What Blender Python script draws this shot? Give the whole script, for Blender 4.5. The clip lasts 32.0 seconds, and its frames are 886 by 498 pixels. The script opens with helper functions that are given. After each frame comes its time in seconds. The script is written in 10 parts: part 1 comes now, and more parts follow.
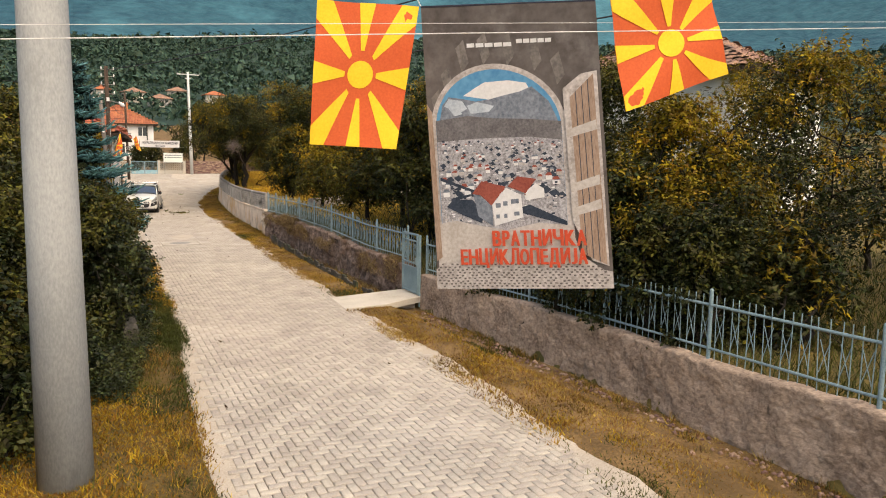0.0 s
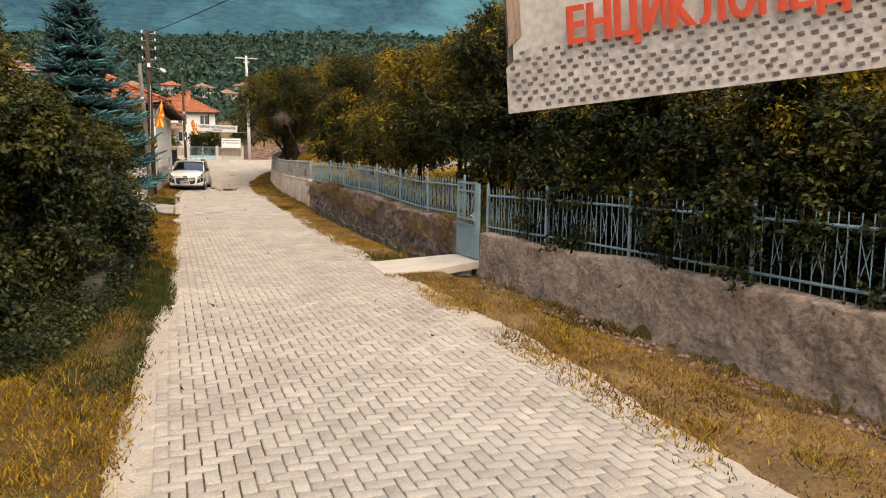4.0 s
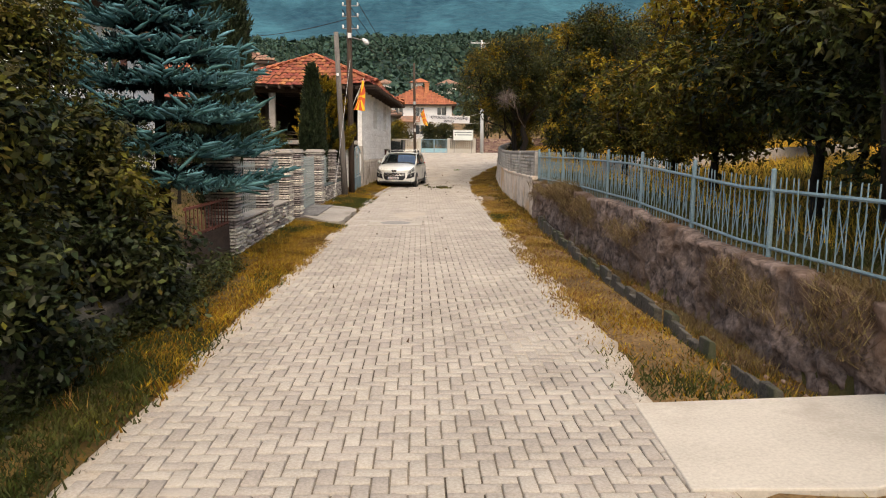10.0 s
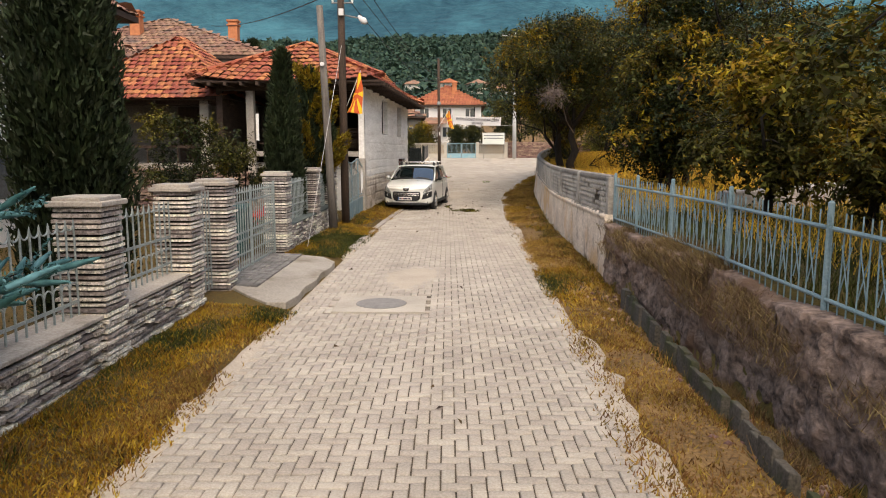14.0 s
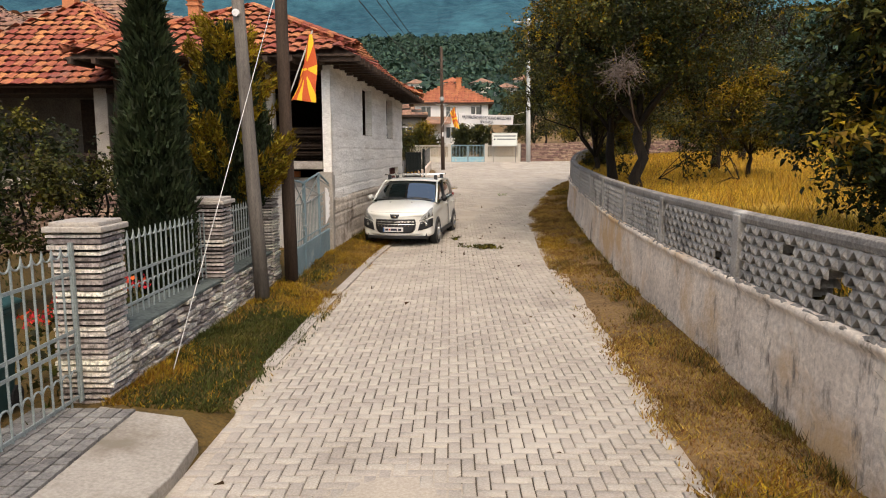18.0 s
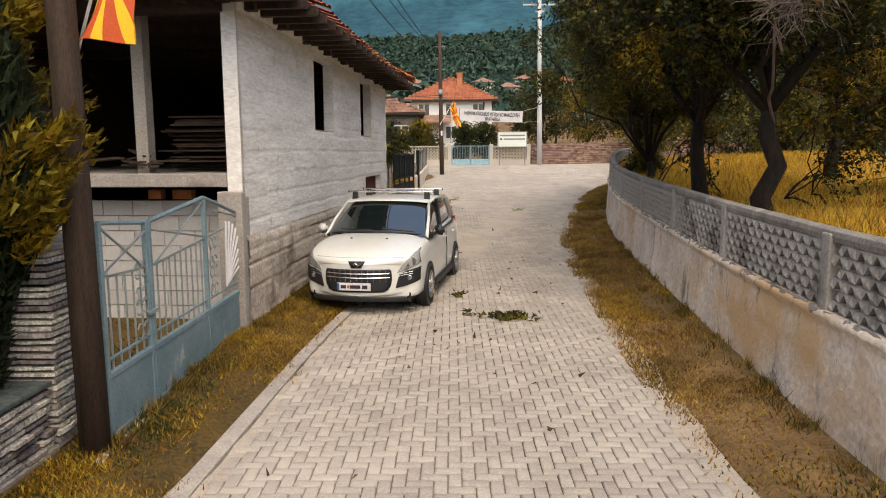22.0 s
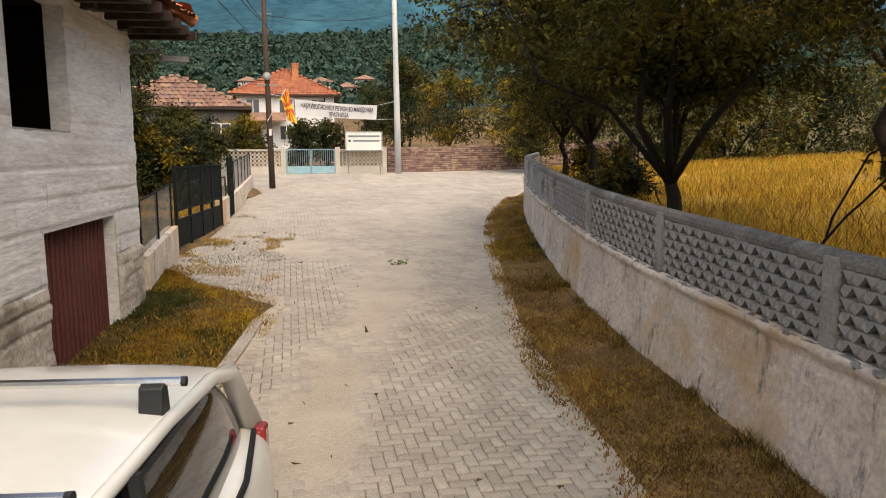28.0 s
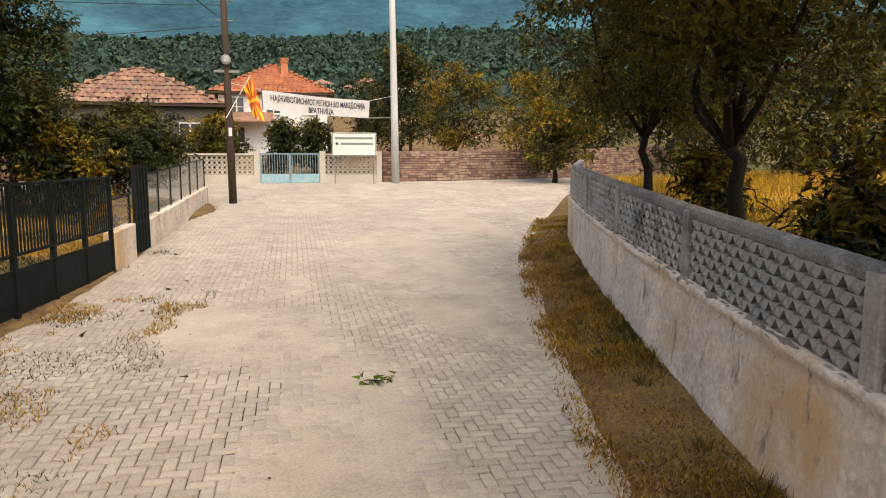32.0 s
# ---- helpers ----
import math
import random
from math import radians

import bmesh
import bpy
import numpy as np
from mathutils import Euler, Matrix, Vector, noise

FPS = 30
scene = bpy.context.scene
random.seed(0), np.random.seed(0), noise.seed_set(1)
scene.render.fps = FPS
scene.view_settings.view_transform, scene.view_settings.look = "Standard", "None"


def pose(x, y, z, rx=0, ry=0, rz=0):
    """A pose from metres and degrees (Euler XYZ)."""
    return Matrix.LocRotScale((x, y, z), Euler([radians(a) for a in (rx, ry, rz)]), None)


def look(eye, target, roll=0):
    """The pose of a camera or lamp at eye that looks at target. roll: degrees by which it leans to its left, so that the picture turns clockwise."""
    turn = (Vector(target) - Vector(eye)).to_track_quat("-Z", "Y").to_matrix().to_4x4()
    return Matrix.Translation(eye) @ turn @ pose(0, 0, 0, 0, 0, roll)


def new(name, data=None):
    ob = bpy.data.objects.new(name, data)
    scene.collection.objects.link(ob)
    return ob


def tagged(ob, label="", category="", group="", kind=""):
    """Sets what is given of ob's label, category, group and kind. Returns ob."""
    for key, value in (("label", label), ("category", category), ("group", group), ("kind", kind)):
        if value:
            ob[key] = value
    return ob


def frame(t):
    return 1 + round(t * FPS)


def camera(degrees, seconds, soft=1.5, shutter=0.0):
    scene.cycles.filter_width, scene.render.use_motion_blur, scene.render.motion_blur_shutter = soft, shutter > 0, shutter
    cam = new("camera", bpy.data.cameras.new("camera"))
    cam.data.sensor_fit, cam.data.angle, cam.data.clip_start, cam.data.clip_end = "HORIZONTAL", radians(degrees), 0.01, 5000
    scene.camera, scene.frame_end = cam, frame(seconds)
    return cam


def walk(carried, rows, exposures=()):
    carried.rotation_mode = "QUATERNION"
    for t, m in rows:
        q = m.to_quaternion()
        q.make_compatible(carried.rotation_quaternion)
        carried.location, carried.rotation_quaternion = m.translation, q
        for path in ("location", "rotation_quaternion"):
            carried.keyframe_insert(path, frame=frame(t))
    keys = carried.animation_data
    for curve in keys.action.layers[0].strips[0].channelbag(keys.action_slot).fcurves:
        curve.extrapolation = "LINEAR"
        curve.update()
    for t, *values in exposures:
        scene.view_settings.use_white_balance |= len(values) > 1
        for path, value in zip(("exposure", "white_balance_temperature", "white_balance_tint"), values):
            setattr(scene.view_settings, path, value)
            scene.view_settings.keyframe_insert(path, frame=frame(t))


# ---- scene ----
cam = camera(63.9, 32.0, soft=1.05)
PLAN = 1.09  # the plan below is drawn at 1 : 1.09 and enlarged at the end
METRES, EYE, TILT, LEAN, TURN = 47.0 * PLAN, 3.0 * PLAN, -0.6, -1.9, -25.9
ROWS = [
    (0.0, 0.0, 0.0, 0.0, -0.13, -6.3, 1.16),
    (0.5, 0.0006, 0.0087, -0.0025, 0.41, -6.33, 1.18),
    (1.0, 0.0015, 0.0177, -0.0056, 1.0, -6.36, 1.2),
    (1.5, 0.002, 0.025, -0.0084, 1.5, -6.4, 1.24),
    (2.0, 0.0022, 0.0323, -0.0116, 2.0, -6.43, 1.28),
    (2.5, 0.0018, 0.0394, -0.0148, 2.33, -6.45, 1.3),
    (3.0, 0.0009, 0.0468, -0.0183, 2.72, -6.48, 1.32),
    (3.5, -0.0001, 0.0551, -0.0208, 4.07, -6.49, 1.3),
    (5.5, -0.0065, 0.0936, -0.0282, 6.55, -6.57, 1.13),
    (6.0, -0.0084, 0.1053, -0.0291, 9.49, -6.6, 1.07),
    (6.5, -0.0107, 0.1181, -0.0287, 14.92, -6.59, 0.85),
    (7.0, -0.0127, 0.1318, -0.0283, 17.18, -6.59, 0.77),
    (7.5, -0.0151, 0.1463, -0.0278, 20.71, -6.59, 0.68),
    (8.0, -0.018, 0.1612, -0.0273, 22.44, -6.59, 0.61),
    (8.5, -0.0218, 0.1763, -0.0261, 22.45, -6.59, 0.7),
    (9.0, -0.0263, 0.1916, -0.0248, 22.63, -6.59, 0.84),
    (9.5, -0.0312, 0.2072, -0.0241, 23.0, -6.57, 0.95),
    (10.0, -0.0368, 0.2229, -0.0234, 23.92, -6.55, 1.01),
    (10.5, -0.0426, 0.2389, -0.0227, 25.74, -6.54, 1.0),
    (11.0, -0.0487, 0.2548, -0.0219, 26.03, -6.53, 1.05),
    (11.5, -0.0552, 0.2706, -0.0201, 26.04, -6.52, 1.08),
    (12.0, -0.062, 0.2864, -0.0175, 26.06, -6.51, 1.09),
    (12.5, -0.0689, 0.3023, -0.0157, 26.07, -6.48, 1.18),
    (13.0, -0.0758, 0.3184, -0.0142, 26.09, -6.48, 1.21),
    (13.5, -0.0828, 0.3346, -0.0129, 26.11, -6.47, 1.26),
    (14.0, -0.0899, 0.3508, -0.012, 26.32, -6.45, 1.28),
    (14.5, -0.0973, 0.3672, -0.0115, 26.49, -6.43, 1.32),
    (16.5, -0.1328, 0.4371, -0.0068, 26.53, -6.42, 1.48),
    (17.0, -0.1433, 0.4564, -0.0059, 26.56, -6.4, 1.53),
    (17.5, -0.1517, 0.473, -0.0051, 26.57, -6.4, 1.59),
    (18.0, -0.1605, 0.4913, -0.0043, 26.58, -6.4, 1.6),
    (18.5, -0.1678, 0.5066, -0.0035, 26.6, -6.4, 1.65),
    (19.0, -0.1757, 0.5234, -0.0028, 26.52, -6.39, 1.69),
    (19.5, -0.1826, 0.5378, -0.0022, 26.53, -6.35, 1.71),
    (20.0, -0.1904, 0.5539, -0.0015, 26.56, -6.34, 1.75),
    (20.5, -0.1974, 0.568, -0.0009, 26.58, -6.33, 1.77),
    (21.0, -0.2055, 0.5841, -0.0007, 26.6, -6.34, 1.72),
    (21.5, -0.2125, 0.5983, -0.0006, 26.61, -6.32, 1.7),
    (22.0, -0.2203, 0.6148, -0.0002, 26.61, -6.31, 1.71),
    (22.5, -0.2271, 0.6296, 0.0004, 26.03, -6.29, 1.72),
    (23.0, -0.2354, 0.6465, 0.0011, 25.69, -6.3, 1.78),
    (23.5, -0.2427, 0.6615, 0.0019, 24.91, -6.31, 1.8),
    (24.0, -0.2512, 0.6788, 0.0028, 22.72, -6.36, 1.9),
    (24.5, -0.2584, 0.6937, 0.0035, 20.69, -6.42, 2.04),
    (25.0, -0.2664, 0.7104, 0.0044, 19.63, -6.46, 2.11),
    (25.5, -0.2731, 0.7251, 0.0051, 18.57, -6.5, 2.19),
    (26.0, -0.2804, 0.7417, 0.006, 17.96, -6.54, 2.2),
    (26.5, -0.2863, 0.7557, 0.0068, 16.66, -6.58, 2.27),
    (28.5, -0.3096, 0.8137, 0.008, 13.7, -6.52, 1.93),
    (29.0, -0.3146, 0.8298, 0.0086, 13.76, -6.52, 1.88),
    (29.5, -0.319, 0.8444, 0.009, 13.83, -6.49, 1.87),
    (30.0, -0.3235, 0.8613, 0.0095, 13.9, -6.48, 1.82),
    (30.5, -0.3275, 0.8766, 0.0102, 13.94, -6.49, 1.77),
    (31.0, -0.332, 0.8944, 0.011, 14.0, -6.47, 1.74),
    (31.5, -0.3357, 0.9101, 0.0116, 14.05, -6.44, 1.72),
    (32.0, -0.3391, 0.9254, 0.0118, 14.08, -6.18, 1.69),
]
walk(cam, [(t, pose(0, 0, EYE, TILT, LEAN, TURN) @ pose(METRES * x, METRES * y, METRES * z, 90 + pitch, roll, yaw)) for t, x, y, z, yaw, pitch, roll in ROWS], exposures=[(0.0, 0.65, 8000, 10), (6.0, 0.63, 7900, 10), (9.0, 0.54, 7600, 10), (18.0, 0.50, 7350, 10), (24.0, 0.43, 7250, 10), (26.0, 0.46, 7250, 10), (29.0, 0.64, 7650, 10), (32.0, 0.68, 7800, 10)])

# world and sun: a bright, thinly overcast afternoon
world = bpy.data.worlds.new("world")
scene.world = world
world.use_nodes = True
_n = world.node_tree.nodes
_sky = _n.new("ShaderNodeTexSky")
_sky.sky_type, _sky.sun_disc = "NISHITA", False
_sky.sun_elevation, _sky.sun_rotation = radians(56), radians(172)
_sky.air_density, _sky.dust_density = 1.0, 3.0
world.node_tree.links.new(_sky.outputs[0], _n["Background"].inputs[0])
_n["Background"].inputs[1].default_value = 0.22
sun = new("sun", bpy.data.lights.new("sun", "SUN"))
sun.data.energy, sun.data.angle, sun.data.color = 1.2, radians(70), (1.0, 0.93, 0.82)
sun.matrix_world = look((5, -36, 54), (0, 0, 0))

from mathutils import bvhtree

# ---------------------------------------------------------------- tools
rng = np.random.default_rng(7)


class MB:
    """Gathers vertices and faces for one mesh."""

    def __init__(self):
        self.v, self.f = [], []

    def add(self, verts, faces):
        n = len(self.v)
        self.v += [tuple(p) for p in verts]
        self.f += [tuple(i + n for i in q) for q in faces]
        return self

    def box(self, cx, cy, cz, sx, sy, sz, rz=0.0, m=None):
        pts = [Vector((x * sx / 2, y * sy / 2, z * sz / 2)) for z in (-1, 1) for y in (-1, 1) for x in (-1, 1)]
        t = Matrix.Translation((cx, cy, cz)) @ (m or Matrix.Rotation(rz, 4, "Z"))
        return self.add([t @ p for p in pts], [(0, 2, 3, 1), (4, 5, 7, 6), (0, 1, 5, 4), (1, 3, 7, 5), (3, 2, 6, 7), (2, 0, 4, 6)])

    def tube(self, pts, radii, n=8, caps=True):
        pts = [Vector(p) for p in pts]
        if not hasattr(radii, "__len__"):
            radii = [radii] * len(pts)
        vs, fs, side = [], [], None
        for i, p in enumerate(pts):
            d = (pts[min(i + 1, len(pts) - 1)] - pts[max(i - 1, 0)]).normalized()
            if side is None:
                side = d.cross(Vector((0, 0, 1)) if abs(d.z) < 0.9 else Vector((1, 0, 0))).normalized()
            side = (side - d * side.dot(d)).normalized()
            up = d.cross(side)
            for k in range(n):
                a = 2 * math.pi * k / n
                vs.append(p + (side * math.cos(a) + up * math.sin(a)) * radii[i])
        for i in range(len(pts) - 1):
            for k in range(n):
                a, b = i * n + k, i * n + (k + 1) % n
                fs.append((a, b, b + n, a + n))
        if caps:
            fs.append(tuple(range(n - 1, -1, -1)))
            fs.append(tuple((len(pts) - 1) * n + k for k in range(n)))
        return self.add(vs, fs)

    def prism(self, poly, z0, z1):
        """A flat polygon in x, y raised from z0 to z1."""
        n = len(poly)
        return self.add([(x, y, z0) for x, y in poly] + [(x, y, z1) for x, y in poly],
                        [tuple(range(n - 1, -1, -1)), tuple(range(n, 2 * n))] + [(i, (i + 1) % n, n + (i + 1) % n, n + i) for i in range(n)])

    def sweep(self, pts, profile, closed=True):
        """A cross-section of (offset to the right of the path, height) carried along points (x, y, z)."""
        m, vs, fs = len(profile), [], []
        for i, p in enumerate(pts):
            a, b = pts[max(i - 1, 0)], pts[min(i + 1, len(pts) - 1)]
            dx, dy = b[0] - a[0], b[1] - a[1]
            k = math.hypot(dx, dy)
            for o, z in profile:
                vs.append((p[0] + dy / k * o, p[1] - dx / k * o, p[2] + z))
        for i in range(len(pts) - 1):
            for j in range(m if closed else m - 1):
                a, b = i * m + j, i * m + (j + 1) % m
                fs.append((a, a + m, b + m, b))
        if closed:
            fs += [tuple(range(m)), tuple((len(pts) - 1) * m + j for j in range(m - 1, -1, -1))]
        return self.add(vs, fs)

    def mesh(self, name):
        me = bpy.data.meshes.new(name)
        me.from_pydata(self.v, [], self.f)
        me.update()
        return me


def part(name, shape, material, parent=None, label="", smooth=False, bevel=0.0, subsurf=0):
    """Links a shape as one mesh object under a thing or a part."""
    me = shape.mesh(name) if isinstance(shape, MB) else shape
    if material and not me.materials:
        me.materials.append(material)
    if smooth:
        me.polygons.foreach_set("use_smooth", [True] * len(me.polygons))
    ob = new(name, me)
    ob.parent = parent
    if label:
        ob["label"] = label
    if bevel:
        b = ob.modifiers.new("bevel", "BEVEL")
        b.width, b.segments, b.limit_method, b.angle_limit = bevel, 2, "ANGLE", radians(35)
    if subsurf:
        s = ob.modifiers.new("subsurf", "SUBSURF")
        s.levels = s.render_levels = subsurf
    return ob


def thing(name, label, category, x=0, y=0, z=0, rz=0.0, group="", kind=""):
    ob = new(name)
    ob.empty_display_size = 0.2
    ob.matrix_world = pose(x, y, z, 0, 0, rz)
    return tagged(ob, label, category, group, kind)


def text_mesh(words, size, align="CENTER", bold=0.0):
    words = words.translate(str.maketrans("ВРАТНКЕОЈМС", "BPATHKEOJMC"))
    cu = bpy.data.curves.new("text", "FONT")
    cu.body, cu.size, cu.align_x, cu.extrude, cu.offset = words, size, align, 0.001, bold
    ob = bpy.data.objects.new("text", cu)
    scene.collection.objects.link(ob)
    me = bpy.data.meshes.new_from_object(ob.evaluated_get(bpy.context.evaluated_depsgraph_get()))
    bpy.data.objects.remove(ob)
    return me


def raw_mesh(name, verts, faces):
    """A mesh of equal-sided faces from arrays, quickly."""
    me = bpy.data.meshes.new(name)
    k = faces.shape[1]
    me.vertices.add(len(verts)), me.loops.add(faces.size), me.polygons.add(len(faces))
    me.vertices.foreach_set("co", np.ascontiguousarray(verts, dtype=np.float32).ravel())
    me.loops.foreach_set("vertex_index", np.ascontiguousarray(faces, dtype=np.int32).ravel())
    me.polygons.foreach_set("loop_start", np.arange(0, faces.size, k, dtype=np.int32))
    me.update(calc_edges=True)
    return me


def smooth_curve(ys, xs):
    """A smooth function through a few plan points."""
    ys, xs = np.array(ys, float), np.array(xs, float)
    d = np.gradient(xs, ys)

    def at(y):
        y = np.clip(y, ys[0], ys[-1])
        i = np.clip(np.searchsorted(ys, y, side="right") - 1, 0, len(ys) - 2)
        h = ys[i + 1] - ys[i]
        s = (y - ys[i]) / h
        return (xs[i] * (2 * s**3 - 3 * s**2 + 1) + d[i] * h * (s**3 - 2 * s**2 + s) + xs[i + 1] * (3 * s**2 - 2 * s**3) + d[i + 1] * h * (s**3 - s**2))
    return at


def value_noise(x, y, seed=0):
    """Smooth noise in 0..1 for arrays."""
    xi, yi = np.floor(x).astype(np.int64), np.floor(y).astype(np.int64)
    fx, fy = x - xi, y - yi
    fx, fy = fx * fx * (3 - 2 * fx), fy * fy * (3 - 2 * fy)

    def h(a, b):
        n = (a * 374761393 + b * 668265263 + seed * 144665) & 0x7FFFFFFF
        n = ((n ^ (n >> 13)) * 1274126177) & 0x7FFFFFFF
        return ((n ^ (n >> 16)) & 0xFFFF) / 65535.0
    return (h(xi, yi) * (1 - fx) + h(xi + 1, yi) * fx) * (1 - fy) + (h(xi, yi + 1) * (1 - fx) + h(xi + 1, yi + 1) * fx) * fy


def fractal(x, y, seed=0, octaves=4):
    return sum(value_noise(x * 2**k, y * 2**k, seed + k) / 2 ** (k + 1) for k in range(octaves))


# ---------------------------------------------------------------- materials
def material(name, dark, light, scale=6.0, fine=60.0, rough=0.8, bump=0.3, metal=0.0, per="", spread=0.25, stain=None, stain_scale=1.2, stain_at=0.55, dist=0.01, spec=0.3, coat=0.0, stretch=(1, 1, 1), second_stain=None, second_at=0.6):
    """Two tones mixed by coarse and fine noise, an optional stain with a shape of its own, and relief.
    per: 'island' or 'object' varies brightness piece by piece."""
    m = bpy.data.materials.new(name)
    m.use_nodes = True
    nt, bsdf = m.node_tree, m.node_tree.nodes["Principled BSDF"]
    N, L = nt.nodes.new, nt.links.new
    co = N("ShaderNodeTexCoord")
    mp = N("ShaderNodeMapping")
    mp.inputs["Scale"].default_value = stretch
    L(co.outputs["Object"], mp.inputs[0])

    def tex(s, detail=5.0, rgh=0.6):
        t = N("ShaderNodeTexNoise")
        t.inputs["Scale"].default_value, t.inputs["Detail"].default_value, t.inputs["Roughness"].default_value = s, detail, rgh
        L(mp.outputs[0], t.inputs["Vector"])
        return t
    big, small = tex(scale), tex(fine, 3.0)
    mix = N("ShaderNodeMath")
    mix.operation = "MULTIPLY_ADD"
    mix.inputs[1].default_value = 0.55
    half = N("ShaderNodeMath")
    half.operation = "MULTIPLY"
    half.inputs[1].default_value = 0.45
    L(big.outputs[0], half.inputs[0]), L(small.outputs[0], mix.inputs[0]), L(half.outputs[0], mix.inputs[2])
    ramp = N("ShaderNodeValToRGB")
    ramp.color_ramp.elements[0].position, ramp.color_ramp.elements[1].position = 0.36, 0.64
    ramp.color_ramp.elements[0].color, ramp.color_ramp.elements[1].color = (*dark, 1), (*light, 1)
    L(mix.outputs[0], ramp.inputs[0])
    col = ramp.outputs[0]
    if stain:
        st = tex(stain_scale, 6.0, 0.65)
        sr = N("ShaderNodeValToRGB")
        sr.color_ramp.elements[0].position, sr.color_ramp.elements[1].position = stain_at, stain_at + 0.14
        sm = N("ShaderNodeMix")
        sm.data_type = "RGBA"
        L(st.outputs[0], sr.inputs[0]), L(sr.outputs[0], sm.inputs[0]), L(col, sm.inputs[6])
        sm.inputs[7].default_value = (*stain, 1)
        col = sm.outputs[2]
    if second_stain:
        st = N("ShaderNodeTexNoise")
        st.inputs["Scale"].default_value, st.inputs["Detail"].default_value, st.inputs["Roughness"].default_value = 2.1, 8.0, 0.76
        streak = N("ShaderNodeMapping")
        streak.inputs["Scale"].default_value = (1.6, 1.6, 0.55)
        L(co.outputs["Object"], streak.inputs[0]), L(streak.outputs[0], st.inputs["Vector"])
        sr = N("ShaderNodeValToRGB")
        sr.color_ramp.elements[0].position, sr.color_ramp.elements[1].position = second_at, second_at + 0.10
        sm = N("ShaderNodeMix")
        sm.data_type = "RGBA"
        L(st.outputs[0], sr.inputs[0]), L(sr.outputs[0], sm.inputs[0]), L(col, sm.inputs[6])
        sm.inputs[7].default_value = (*second_stain, 1)
        col = sm.outputs[2]
    if per:
        src = N("ShaderNodeNewGeometry").outputs["Random Per Island"] if per == "island" else N("ShaderNodeObjectInfo").outputs["Random"]
        hs = N("ShaderNodeHueSaturation")
        vr = N("ShaderNodeMapRange")
        vr.inputs["To Min"].default_value, vr.inputs["To Max"].default_value = 1 - spread, 1 + spread
        hr = N("ShaderNodeMapRange")
        hr.inputs["To Min"].default_value, hr.inputs["To Max"].default_value = 0.5 - spread * 0.06, 0.5 + spread * 0.06
        L(src, vr.inputs[0]), L(src, hr.inputs[0]), L(vr.outputs[0], hs.inputs["Value"]), L(hr.outputs[0], hs.inputs["Hue"]), L(col, hs.inputs["Color"])
        col = hs.outputs[0]
    L(col, bsdf.inputs["Base Color"])
    bsdf.inputs["Roughness"].default_value, bsdf.inputs["Metallic"].default_value = rough, metal
    bsdf.inputs["Specular IOR Level"].default_value = spec
    if coat:
        bsdf.inputs["Coat Weight"].default_value, bsdf.inputs["Coat Roughness"].default_value = coat, 0.06
    if bump:
        b = N("ShaderNodeBump")
        b.inputs["Strength"].default_value, b.inputs["Distance"].default_value = bump, dist
        L(mix.outputs[0], b.inputs["Height"]), L(b.outputs[0], bsdf.inputs["Normal"])
    return m


def leaf_material(name, dark, light, spread=0.35, rough=0.6, through_light=0.25, tip=None):
    """Foliage: tone by island and by slow noise, some light passing through the blade."""
    m = material(name, dark, light, scale=0.9, fine=7.0, rough=rough, bump=0.0, per="island", spread=spread, stain=tip, stain_scale=0.8, stain_at=0.5, spec=0.15)
    nt = m.node_tree
    bsdf, out = nt.nodes["Principled BSDF"], nt.nodes["Material Output"]
    tr, mix = nt.nodes.new("ShaderNodeBsdfTranslucent"), nt.nodes.new("ShaderNodeMixShader")
    mix.inputs[0].default_value = through_light
    src = bsdf.inputs["Base Color"].links[0].from_socket
    nt.links.new(src, tr.inputs[0]), nt.links.new(bsdf.outputs[0], mix.inputs[1]), nt.links.new(tr.outputs[0], mix.inputs[2]), nt.links.new(mix.outputs[0], out.inputs[0])
    return m


def glass_material(name, tint, rough=0.02):
    m = bpy.data.materials.new(name)
    m.use_nodes = True
    b = m.node_tree.nodes["Principled BSDF"]
    b.inputs["Base Color"].default_value, b.inputs["Roughness"].default_value = (*tint, 1), rough
    b.inputs["Transmission Weight"].default_value, b.inputs["IOR"].default_value = 0.85, 1.5
    return m


M_SAND = material("road_sand", (0.32, 0.272, 0.215), (0.485, 0.422, 0.345), 1.6, 45, 0.95, 0.35, stain=(0.34, 0.29, 0.23), stain_scale=0.5, stain_at=0.56)
M_PAVER = material("concrete_paver", (0.285, 0.25, 0.208), (0.45, 0.402, 0.342), 1.6, 60, 0.9, 0.45, per="island", spread=0.10, stain=(0.44, 0.395, 0.335), stain_scale=0.45, stain_at=0.5)
M_PAVER_O = material("concrete_paver_piece", (0.285, 0.25, 0.208), (0.45, 0.402, 0.342), 1.6, 60, 0.9, 0.45, per="object", spread=0.10, stain=(0.44, 0.395, 0.335), stain_scale=0.45, stain_at=0.5)
M_JOINT = material("dark_joint", (0.05, 0.042, 0.032), (0.14, 0.11, 0.08), 3, 60, 0.95, 0.3)
M_JOINT_SAND = material("sandy_joint", (0.13, 0.108, 0.082), (0.27, 0.23, 0.18), 3, 60, 0.95, 0.3)
M_SOIL = material("dry_soil", (0.080, 0.046, 0.018), (0.27, 0.165, 0.068), 1.8, 26, 0.95, 0.9, stain=(0.085, 0.050, 0.017), stain_scale=0.35, stain_at=0.5, dist=0.03)
M_FIELD = material("dry_meadow", (0.32, 0.19, 0.024), (0.60, 0.36, 0.055), 0.8, 24, 0.95, 0.6, stain=(0.10, 0.085, 0.02), stain_scale=0.15, stain_at=0.5, dist=0.05)
